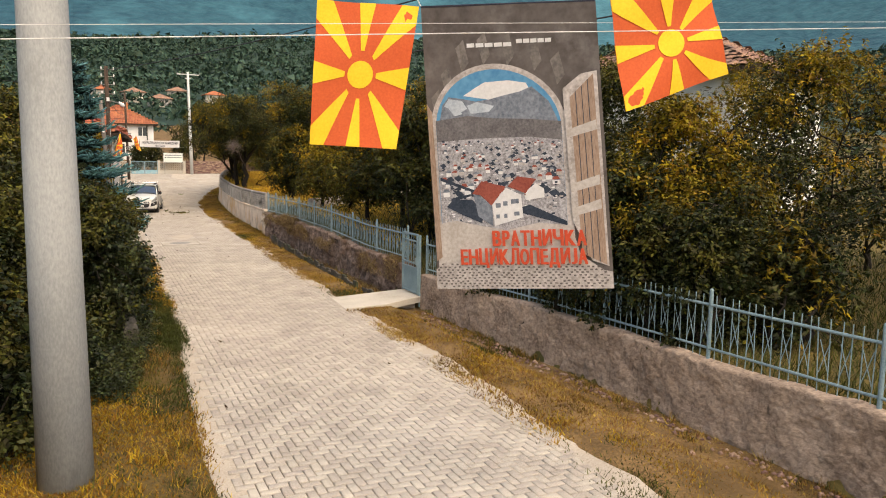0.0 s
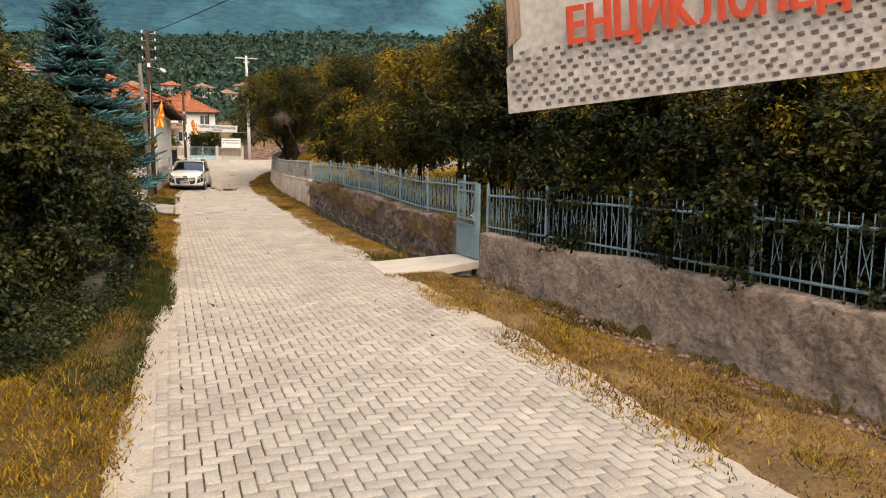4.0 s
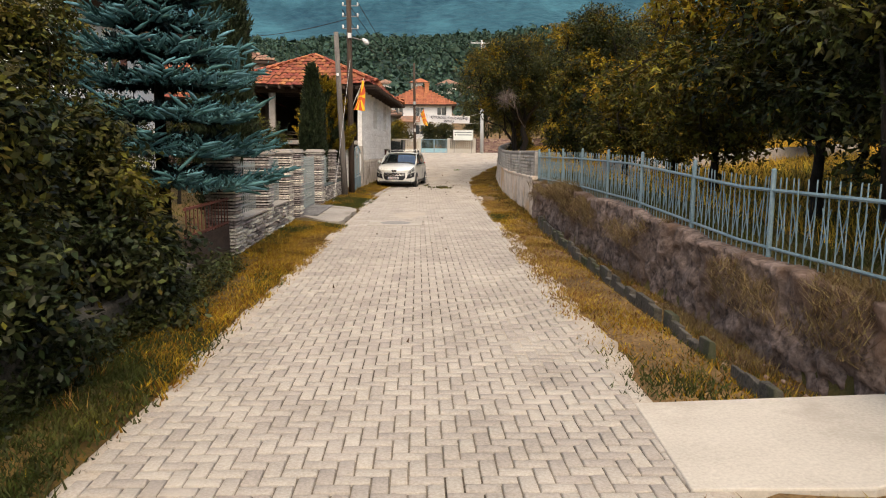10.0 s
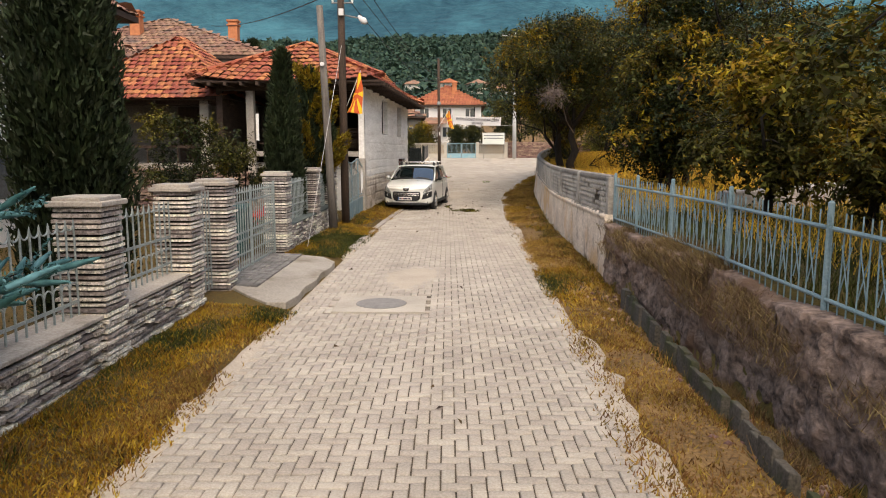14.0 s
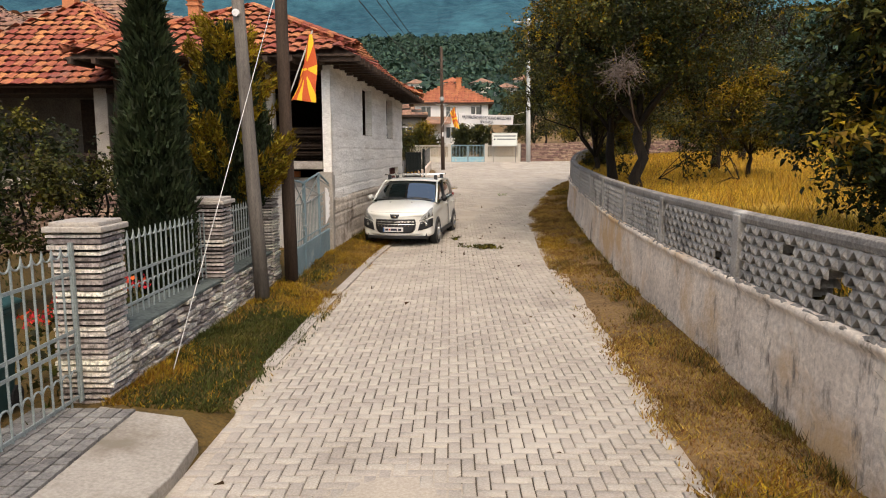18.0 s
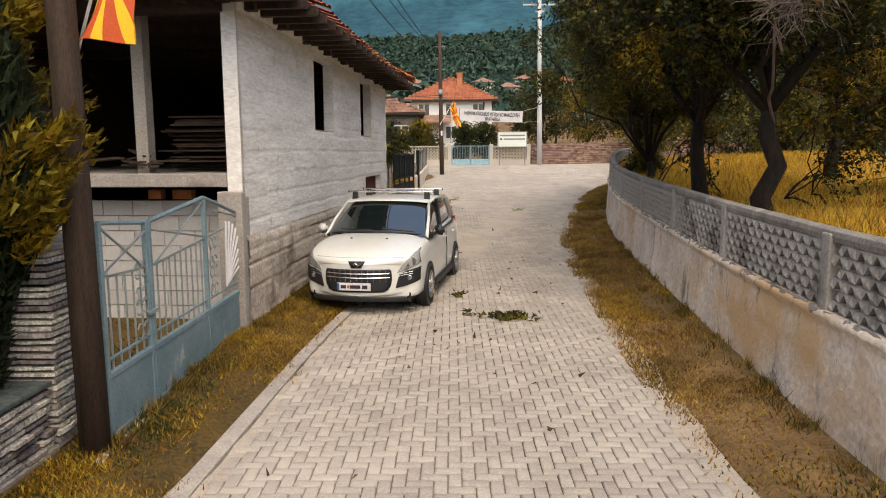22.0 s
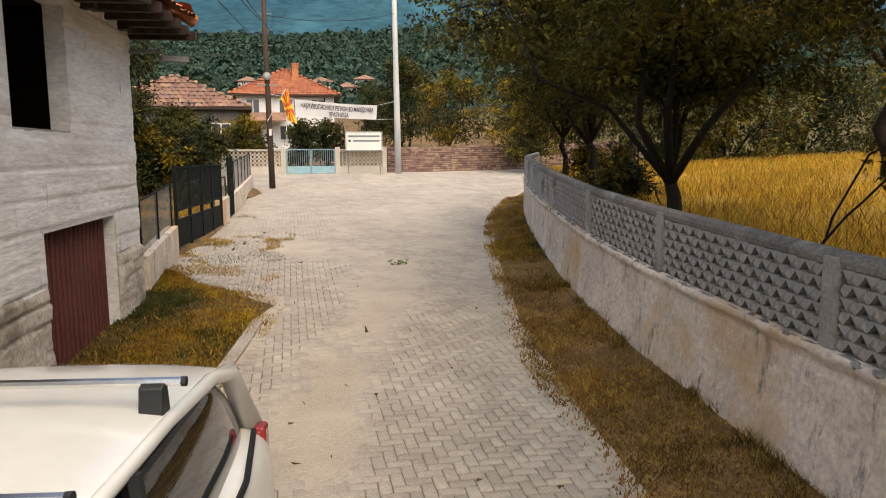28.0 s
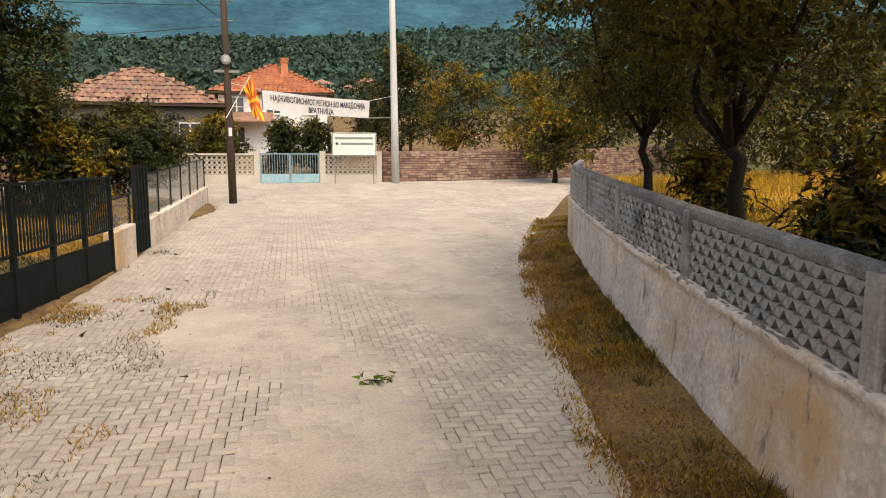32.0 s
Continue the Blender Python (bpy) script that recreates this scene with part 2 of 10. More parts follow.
M_SETT = material("grey_sett", (0.11, 0.105, 0.10), (0.25, 0.235, 0.215), 2.0, 40, 0.9, 0.5, per="island", spread=0.25)
M_DRIVE = material("worn_driveway", (0.24, 0.212, 0.178), (0.40, 0.362, 0.31), 1.6, 36, 0.93, 0.5, stain=(0.20, 0.17, 0.13), stain_scale=1.2, stain_at=0.52)
M_COPE = material("dark_slate_coping", (0.035, 0.045, 0.042), (0.13, 0.15, 0.138), 4, 30, 0.9, 0.6)
M_BIN = material("green_plastic", (0.012, 0.045, 0.045), (0.022, 0.07, 0.068), 3, 40, 0.5, 0.1)
M_VERGE = material("mossy_verge_soil", (0.040, 0.028, 0.009), (0.145, 0.086, 0.020), 1.4, 26, 0.95, 0.8, stain=(0.11, 0.076, 0.017), stain_scale=0.5, stain_at=0.52, dist=0.03)
M_ORCHARD = material("orchard_ground", (0.045, 0.038, 0.010), (0.15, 0.105, 0.028), 1.1, 24, 0.95, 0.7, stain=(0.06, 0.055, 0.014), stain_scale=0.5, stain_at=0.5, dist=0.04)
M_CONC = material("weathered_concrete", (0.26, 0.23, 0.20), (0.48, 0.43, 0.37), 1.6, 40, 0.92, 0.5, stain=(0.15, 0.125, 0.105), stain_scale=1.1, stain_at=0.55, dist=0.015)
M_CONC_LIGHT = material("pale_cement", (0.42, 0.38, 0.315), (0.56, 0.51, 0.43), 1.5, 50, 0.9, 0.3, stain=(0.38, 0.33, 0.27), stain_scale=1.0, stain_at=0.58)
M_RUBBLE = material("rubble_masonry", (0.055, 0.038, 0.030), (0.36, 0.255, 0.20), 3.5, 16, 0.95, 1.0, stain=(0.15, 0.088, 0.055), stain_scale=1.1, stain_at=0.50, dist=0.05, second_stain=(0.045, 0.032, 0.025), second_at=0.58)
M_PLASTER = material("old_plaster", (0.17, 0.118, 0.086), (0.52, 0.385, 0.285), 1.5, 17, 0.95, 1.0, stain=(0.17, 0.13, 0.10), stain_scale=1.2, stain_at=0.56, dist=0.035, stretch=(1, 1, 1.3), second_stain=(0.085, 0.064, 0.05), second_at=0.60)
M_BARN = material("board_marked_concrete", (0.64, 0.60, 0.545), (0.93, 0.895, 0.84), 1.6, 14, 0.93, 0.75, stain=(0.60, 0.545, 0.475), stain_scale=0.9, stain_at=0.56, dist=0.02, stretch=(1, 0.45, 2.4), second_stain=(0.33, 0.30, 0.265), second_at=0.60)
M_SLATE = material("layered_slate", (0.15, 0.128, 0.11), (0.78, 0.70, 0.62), 5, 40, 0.85, 0.6, per="object", spread=0.65, stain=(0.34, 0.25, 0.19), stain_scale=2.0, stain_at=0.6)
M_SLATE_I = material("layered_slate_rest", (0.15, 0.128, 0.11), (0.78, 0.70, 0.62), 5, 40, 0.85, 0.6, per="island", spread=0.65, stain=(0.34, 0.25, 0.19), stain_scale=2.0, stain_at=0.6)
M_MORTAR = material("dark_mortar", (0.014, 0.012, 0.010), (0.045, 0.038, 0.032), 6, 60, 0.95, 0.4)
M_BLUE = material("faded_blue_paint", (0.13, 0.21, 0.235), (0.25, 0.34, 0.365), 3, 50, 0.55, 0.15, stain=(0.30, 0.25, 0.20), stain_scale=5, stain_at=0.64)
M_GATE_SHEET = material("scuffed_gate_sheet", (0.13, 0.205, 0.225), (0.23, 0.315, 0.335), 3, 50, 0.55, 0.2, stain=(0.55, 0.56, 0.52), stain_scale=2.6, stain_at=0.60, second_stain=(0.24, 0.13, 0.07), second_at=0.63)
M_SILVER = material("silver_paint", (0.17, 0.20, 0.195), (0.33, 0.365, 0.35), 4, 60, 0.5, 0.1, stain=(0.28, 0.24, 0.2), stain_scale=7, stain_at=0.66)
M_DARKMETAL = material("dark_green_metal", (0.006, 0.008, 0.008), (0.016, 0.020, 0.018), 4, 60, 0.65, 0.1, spec=0.08, stain=(0.06, 0.04, 0.025), stain_scale=5, stain_at=0.66)
M_WOOD = material("dark_timber_pole", (0.028, 0.018, 0.012), (0.085, 0.055, 0.038), 3, 40, 0.85, 0.6, stretch=(6, 6, 0.5))
M_GREYWOOD = material("grey_timber_pole", (0.08, 0.068, 0.06), (0.20, 0.175, 0.15), 3, 40, 0.85, 0.6, stretch=(6, 6, 0.5))
# Timber colour, darkened to carry the loft's shade; also laid on its walls.
M_OLDWOOD_SHADE = material("old_timber_with_shade", (0.022, 0.014, 0.010), (0.085, 0.055, 0.040), 3, 40, 0.9, 0.6, stretch=(4, 1, 4))
M_POLE = material("pole_concrete", (0.27, 0.275, 0.27), (0.40, 0.40, 0.385), 2, 60, 0.9, 0.3, stain=(0.22, 0.22, 0.21), stain_scale=1.6, stain_at=0.57, stretch=(1, 1, 0.4))
M_TILE = material("clay_roof_tile", (0.24, 0.070, 0.036), (0.43, 0.142, 0.066), 1.5, 30, 0.85, 0.4, per="island", spread=0.3, stain=(0.20, 0.10, 0.07), stain_scale=1.1, stain_at=0.58)
M_TILE_O = material("clay_roof_tile_piece", (0.24, 0.070, 0.036), (0.43, 0.142, 0.066), 1.5, 30, 0.85, 0.4, per="object", spread=0.3, stain=(0.20, 0.10, 0.07), stain_scale=1.1, stain_at=0.58)
M_TILE_FAR = material("orange_roof_tile", (0.27, 0.085, 0.042), (0.44, 0.150, 0.070), 1.5, 30, 0.85, 0.4, per="island", spread=0.12, stain=(0.24, 0.10, 0.06), stain_scale=1.1, stain_at=0.6)
M_TILE_OLD = material("weathered_roof_tile", (0.15, 0.08, 0.055), (0.36, 0.20, 0.13), 1.2, 30, 0.9, 0.4, per="island", spread=0.2, stain=(0.16, 0.12, 0.10), stain_scale=0.9, stain_at=0.52)
M_WHITE = material("white_render", (0.62, 0.60, 0.57), (0.78, 0.76, 0.72), 0.8, 30, 0.9, 0.15, stain=(0.5, 0.48, 0.45), stain_scale=0.6, stain_at=0.6)
M_BRICK = material("hollow_clay_brick", (0.36, 0.13, 0.06), (0.56, 0.22, 0.10), 5, 60, 0.9, 0.3)
M_BLACK = material("black_void", (0.006, 0.005, 0.005), (0.012, 0.010, 0.009), 2, 20, 0.95, 0.0)
M_TWIG = material("dead_twigs", (0.075, 0.058, 0.05), (0.19, 0.15, 0.13), 8, 40, 0.95, 0.5)
M_BARK = material("tree_bark", (0.007, 0.005, 0.004), (0.028, 0.021, 0.015), 6, 40, 0.95, 0.9, stretch=(3, 3, 0.6), dist=0.02)
M_LEAF_DARK = leaf_material("leaf_dark", (0.008, 0.012, 0.004), (0.040, 0.046, 0.012), spread=0.55, rough=0.5, through_light=0.15, tip=(0.092, 0.080, 0.016))
M_LEAF_SHRUB = leaf_material("leaf_shrub", (0.007, 0.011, 0.005), (0.040, 0.048, 0.016), spread=0.6, rough=0.42, through_light=0.12, tip=(0.082, 0.082, 0.022))
M_LEAF_OLIVE = leaf_material("leaf_olive", (0.024, 0.026, 0.006), (0.10, 0.088, 0.016), spread=0.45, through_light=0.2, tip=(0.17, 0.13, 0.017))
M_LEAF_GOLD = leaf_material("leaf_gold", (0.07, 0.054, 0.006), (0.25, 0.165, 0.014), spread=0.4, tip=(0.38, 0.225, 0.013))
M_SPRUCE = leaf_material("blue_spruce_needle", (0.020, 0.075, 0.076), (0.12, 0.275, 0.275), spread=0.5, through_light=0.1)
# Darker copy of the needle colour: shade between the boughs is painted in.
M_SPRUCE_IN = leaf_material("shaded_spruce_needle", (0.004, 0.010, 0.010), (0.015, 0.032, 0.032), spread=0.3, through_light=0.05)
M_THUJA = leaf_material("thuja_foliage", (0.010, 0.016, 0.008), (0.032, 0.042, 0.016), spread=0.4, through_light=0.1)
M_GRASS = leaf_material("verge_grass", (0.15, 0.080, 0.020), (0.40, 0.235, 0.060), spread=0.5, through_light=0.2, tip=(0.13, 0.078, 0.018))
M_GRASS_GOLD = leaf_material("golden_verge_grass", (0.17, 0.095, 0.009), (0.43, 0.245, 0.026), spread=0.45, through_light=0.2, tip=(0.24, 0.13, 0.015))
M_HAY_OLIVE = leaf_material("meadow_weed", (0.10, 0.075, 0.015), (0.24, 0.165, 0.03), spread=0.4, through_light=0.2)
M_WEED = leaf_material("dry_weed", (0.10, 0.065, 0.03), (0.26, 0.175, 0.08), spread=0.4, through_light=0.15)
M_GRASS_GREEN = leaf_material("green_verge_grass", (0.022, 0.031, 0.007), (0.072, 0.076, 0.016), spread=0.45, through_light=0.2, tip=(0.088, 0.078, 0.016))
M_HAY = leaf_material("tall_dry_grass", (0.44, 0.255, 0.030), (0.78, 0.47, 0.065), spread=0.35, through_light=0.3)
M_FOREST = leaf_material("hill_forest", (0.010, 0.030, 0.024), (0.040, 0.075, 0.046), spread=0.5, through_light=0.0, tip=(0.056, 0.080, 0.040))
# The blue haze of distance is put into the mountain's colour.
M_MOUNTAIN = material("hazy_far_mountain", (0.007, 0.042, 0.066), (0.026, 0.096, 0.122), 0.004, 0.05, 0.95, 0.6, stain=(0.045, 0.15, 0.185), stain_scale=0.0025, stain_at=0.5, dist=20.0)
M_RED = material("flag_red", (0.50, 0.075, 0.02), (0.62, 0.11, 0.03), 3, 60, 0.75, 0.1)
M_YELLOW = material("flag_yellow", (0.80, 0.44, 0.02), (0.92, 0.55, 0.04), 3, 60, 0.75, 0.1)
M_CLOTH = material("white_banner_cloth", (0.60, 0.57, 0.54), (0.74, 0.71, 0.68), 2, 40, 0.8, 0.15)
M_INK = material("dark_ink", (0.02, 0.02, 0.03), (0.04, 0.04, 0.06), 5, 50, 0.8, 0.0)
M_PAINT = material("white_car_paint", (0.69, 0.685, 0.63), (0.75, 0.745, 0.69), 0.7, 8, 0.28, 0.0, spec=0.5, coat=1.0)
M_GLASS = glass_material("car_glass", (0.02, 0.035, 0.035))
M_RUBBER = material("tyre_rubber", (0.012, 0.012, 0.012), (0.03, 0.028, 0.026), 6, 50, 0.8, 0.3)
M_PLASTIC = material("black_plastic", (0.010, 0.011, 0.012), (0.022, 0.023, 0.025), 5, 60, 0.5, 0.1, spec=0.4)
M_CHROME = material("bright_metal", (0.55, 0.55, 0.54), (0.68, 0.68, 0.66), 5, 50, 0.25, 0.0, metal=1.0)
M_RUST = material("rust_red_sheet", (0.085, 0.024, 0.018), (0.16, 0.05, 0.037), 3, 40, 0.7, 0.2, stain=(0.10, 0.05, 0.035), stain_scale=3, stain_at=0.58)
M_WIRE = material("black_cable", (0.015, 0.015, 0.016), (0.03, 0.03, 0.03), 5, 50, 0.6, 0.0)
M_ROPE = material("pale_rope", (0.5, 0.48, 0.45), (0.66, 0.63, 0.6), 9, 90, 0.8, 0.1)
M_IRON = material("grey_iron", (0.17, 0.16, 0.15), (0.27, 0.25, 0.23), 8, 60, 0.7, 0.3)
M_WALLBASE = material("stained_cement", (0.52, 0.425, 0.335), (0.88, 0.745, 0.60), 1.6, 18, 0.92, 1.0, stain=(0.62, 0.41, 0.22), stain_scale=0.6, stain_at=0.50, dist=0.025, second_stain=(0.235, 0.19, 0.15), second_at=0.555)
M_BLOCK = material("pierced_block_concrete", (0.25, 0.222, 0.19), (0.45, 0.41, 0.355), 2.2, 40, 0.92, 0.6, stain=(0.15, 0.13, 0.11), stain_scale=1.6, stain_at=0.51)
M_CAP = material("grimy_coping", (0.13, 0.115, 0.10), (0.33, 0.295, 0.255), 2.5, 45, 0.93, 0.6, stain=(0.50, 0.47, 0.42), stain_scale=2.2, stain_at=0.57, dist=0.012)
M_CONC_DARK = material("mossy_concrete", (0.035, 0.032, 0.026), (0.13, 0.115, 0.095), 2.2, 40, 0.95, 0.6, stain=(0.05, 0.055, 0.025), stain_scale=1.6, stain_at=0.5)
M_CINDER = material("cinder_block", (0.42, 0.40, 0.37), (0.55, 0.53, 0.50), 4, 60, 0.95, 0.4, per="object", spread=0.1)
M_ROUGHCAST = material("rough_cast", (0.36, 0.30, 0.24), (0.70, 0.61, 0.51), 3.0, 22, 0.95, 1.0, stain=(0.22, 0.17, 0.125), stain_scale=0.9, stain_at=0.55, dist=0.02)
# Veranda shade is put into this plaster colour; the brown house shares it.
M_OLDPLASTER = material("shaded_old_brown_plaster", (0.10, 0.085, 0.07), (0.22, 0.19, 0.16), 1.4, 30, 0.95, 0.4)
M_REDSTONE = material("reddish_stone", (0.17, 0.10, 0.075), (0.40, 0.28, 0.22), 4, 40, 0.9, 0.5, per="object", spread=0.4)
M_CARGLASS = material("car_glass_dark", (0.004, 0.009, 0.010), (0.007, 0.013, 0.014), 2, 20, 0.02, 0.0, spec=1.0, coat=1.0)
M_CARGLASS.node_tree.nodes["Principled BSDF"].inputs["Coat IOR"].default_value = 2.1
M_CARGLASS.node_tree.nodes["Principled BSDF"].inputs["Coat Roughness"].default_value = 0.01
M_LAMPGLASS = material("lamp_glass", (0.20, 0.205, 0.20), (0.42, 0.43, 0.42), 14, 40, 0.08, 0.0, spec=0.6, coat=1.0)
M_REDLAMP = material("red_lamp", (0.25, 0.01, 0.01), (0.35, 0.02, 0.02), 5, 30, 0.15, 0.0, coat=1.0)
M_BLUEPLATE = material("plate_blue", (0.03, 0.10, 0.25), (0.04, 0.13, 0.3), 5, 30, 0.5, 0.0)
M_POLEPALE = material("pale_pole_concrete", (0.42, 0.42, 0.40), (0.55, 0.54, 0.52), 2, 60, 0.9, 0.2, stain=(0.34, 0.34, 0.33), stain_scale=1.6, stain_at=0.6, stretch=(1, 1, 0.4))
M_B_BROWN = material("print_brown", (0.075, 0.06, 0.052), (0.15, 0.125, 0.11), 1.6, 12, 0.6, 0.1, stain=(0.19, 0.165, 0.15), stain_scale=2.4, stain_at=0.56)
M_B_STAIN = material("print_wall", (0.10, 0.085, 0.075), (0.24, 0.205, 0.18), 4, 30, 0.6, 0.0)
M_B_SNOW = material("print_snow", (0.34, 0.38, 0.42), (0.55, 0.58, 0.60), 9, 50, 0.6, 0.0)
M_B_STONE = material("print_stone", (0.30, 0.255, 0.225), (0.60, 0.53, 0.48), 9, 45, 0.6, 0.0)
M_B_SKY = material("print_sky", (0.05, 0.20, 0.36), (0.12, 0.32, 0.48), 2, 20, 0.6, 0.0)
M_B_MOUNT = material("print_mountain", (0.10, 0.115, 0.14), (0.26, 0.28, 0.31), 7, 40, 0.6, 0.0)
M_B_WOODS = material("print_woods", (0.09, 0.08, 0.08), (0.20, 0.18, 0.175), 12, 60, 0.6, 0.0)
M_B_VALLEY = material("print_valley", (0.14, 0.125, 0.125), (0.54, 0.51, 0.51), 26, 70, 0.6, 0.0)
M_B_ROOF = material("print_roof", (0.22, 0.045, 0.03), (0.34, 0.09, 0.06), 12, 60, 0.6, 0.0)
M_B_DARK = material("print_dark", (0.015, 0.025, 0.04), (0.05, 0.06, 0.08), 12, 60, 0.6, 0.0)
M_B_PATH = material("print_path", (0.40, 0.34, 0.29), (0.56, 0.50, 0.45), 5, 40, 0.6, 0.0)
M_B_COBBLE = material("print_cobble", (0.06, 0.045, 0.04), (0.20, 0.165, 0.15), 40, 90, 0.6, 0.0)
M_B_DOOR = material("print_door", (0.24, 0.15, 0.10), (0.42, 0.29, 0.21), 4, 40, 0.6, 0.0, stretch=(4, 1, 0.6))
M_REDINK = material("print_red", (0.55, 0.06, 0.025), (0.62, 0.085, 0.035), 6, 40, 0.6, 0.0)
M_BLUEWORN = material("worn_light_blue", (0.16, 0.34, 0.40), (0.34, 0.50, 0.54), 5, 40, 0.6, 0.1, stain=(0.45, 0.44, 0.40), stain_scale=3, stain_at=0.55)
M_SIGN = material("sign_white", (0.62, 0.64, 0.58), (0.70, 0.72, 0.66), 2, 30, 0.6, 0.0)
M_GREYINK = material("grey_ink", (0.16, 0.17, 0.17), (0.24, 0.25, 0.25), 30, 60, 0.7, 0.0)
M_REDSTONE_I = material("reddish_stone_rest", (0.15, 0.085, 0.065), (0.36, 0.235, 0.185), 4, 40, 0.9, 0.5, per="island", spread=0.4)
M_PANE = material("window_pane", (0.03, 0.035, 0.04), (0.06, 0.07, 0.08), 2, 20, 0.08, 0.0, spec=0.6)
M_LEAF_FRESH = leaf_material("leaf_fresh", (0.06, 0.10, 0.015), (0.17, 0.22, 0.035))
M_LEAF_DRY = leaf_material("leaf_dry", (0.05, 0.03, 0.015), (0.14, 0.085, 0.04))
M_BLOSSOM = leaf_material("red_blossom", (0.5, 0.03, 0.02), (0.75, 0.08, 0.04))

# ---------------------------------------------------------------- plan of the street
level = smooth_curve([-60, 0, 14, 25, 40, 48, 53, 60, 70, 76, 90, 140], [0, 0, 0.05, 0.12, 0.18, 0.38, 0.60, 0.86, 1.2, 1.5, 2.2, 5.0])
road_left = smooth_curve([-20, 0, 7, 12, 19, 28, 36, 39, 43, 46.7, 49, 50.2, 51.2, 52.4, 56, 64, 70, 80], [0.9, 0.95, 1.05, 1.24, 1.43, 1.52, 1.70, 1.88, 2.40, 2.84, 3.17, 3.30, 2.2, 1.62, 1.85, 2.0, 1.6, -20])
road_right = smooth_curve([-20, 5, 7.7, 15, 21, 27, 32, 37, 41, 45.7, 48.2, 50.2, 53.6, 59, 68.4, 79.5], [4.2, 4.33, 4.5, 4.6, 4.72, 4.93, 5.06, 5.25, 5.48, 5.82, 6.2, 6.65, 7.4, 9.0, 13.2, 18.9])
wall_line = smooth_curve([-20, 4, 8.6, 13, 14.9, 18.4, 25.7, 28, 32, 35, 38.5, 42, 45.5, 48.5, 51.6, 55, 58, 59.6, 61, 64, 70, 80], [6.4, 6.36, 6.3, 6.12, 6.12, 6.08, 5.98, 5.95, 5.97, 6.1, 6.36, 6.68, 6.98, 7.36, 7.95, 8.75, 9.6, 10.1, 10.7, 12.4, 17.0, 28.0])
left_line = smooth_curve([-20, 0, 12, 17, 20.6, 30, 36, 39, 44, 50, 54, 58, 70, 90], [0.2, 0.3, 0.38, 0.44, 0.44, 0.42, 0.6, 0.8, 1.12, 1.5, 1.5, 1.92, 1.98, 1.98])


def far_height(x, y):
    """Hills all round: a wooded foothill first, a mountain behind it."""
    r = np.hypot(x - 3, y - 30)
    th = np.arctan2(x - 3, y - 30)
    rough = fractal(x / 170 + 40, y / 170 + 40, 3) - 0.5
    foot = np.interp(r, [75, 150, 250, 420, 700, 860, 1200], [0, 5, 14, 42, 103, 109, 85]) * (1 + 0.10 * np.sin(th * 3 + 0.6) + 0.35 * rough * np.clip((r - 120) / 300, 0, 1))
    ridge = np.interp(r, [1000, 1400, 2100, 3000], [0, 170, 760, 1050]) * (1 + 0.16 * np.sin(th * 5.3 + 1.0) + 0.5 * (fractal(x / 520 + 9, y / 520 + 3, 8, 5) - 0.5))
    fade = np.clip((np.cos(th) + 0.75) / 0.75, 0.12, 1)
    return (foot + ridge) * fade


def yard_height(x, y, side):
    """Ground beyond the street walls: the meadow is held up by the right-hand wall."""
    if side == "right":
        rise = np.interp(y, [-20, 4, 14, 20, 28, 30, 45, 58, 64, 72, 80], [0.75, 0.72, 0.6, 0.85, 1.0, 1.15, 1.2, 1.1, 0.9, 0.3, 0.0])
        return level(np.minimum(y, 130)) + rise + 0.055 * np.clip(x - wall_line(y) - 0.3, 0, 45) * np.interp(y, [0, 20, 40, 70], [0.25, 0.5, 1.0, 0.6])
    return level(np.minimum(y, 130)) + np.interp(y, [10, 20, 40], [0.15, 0.1, 0.05])


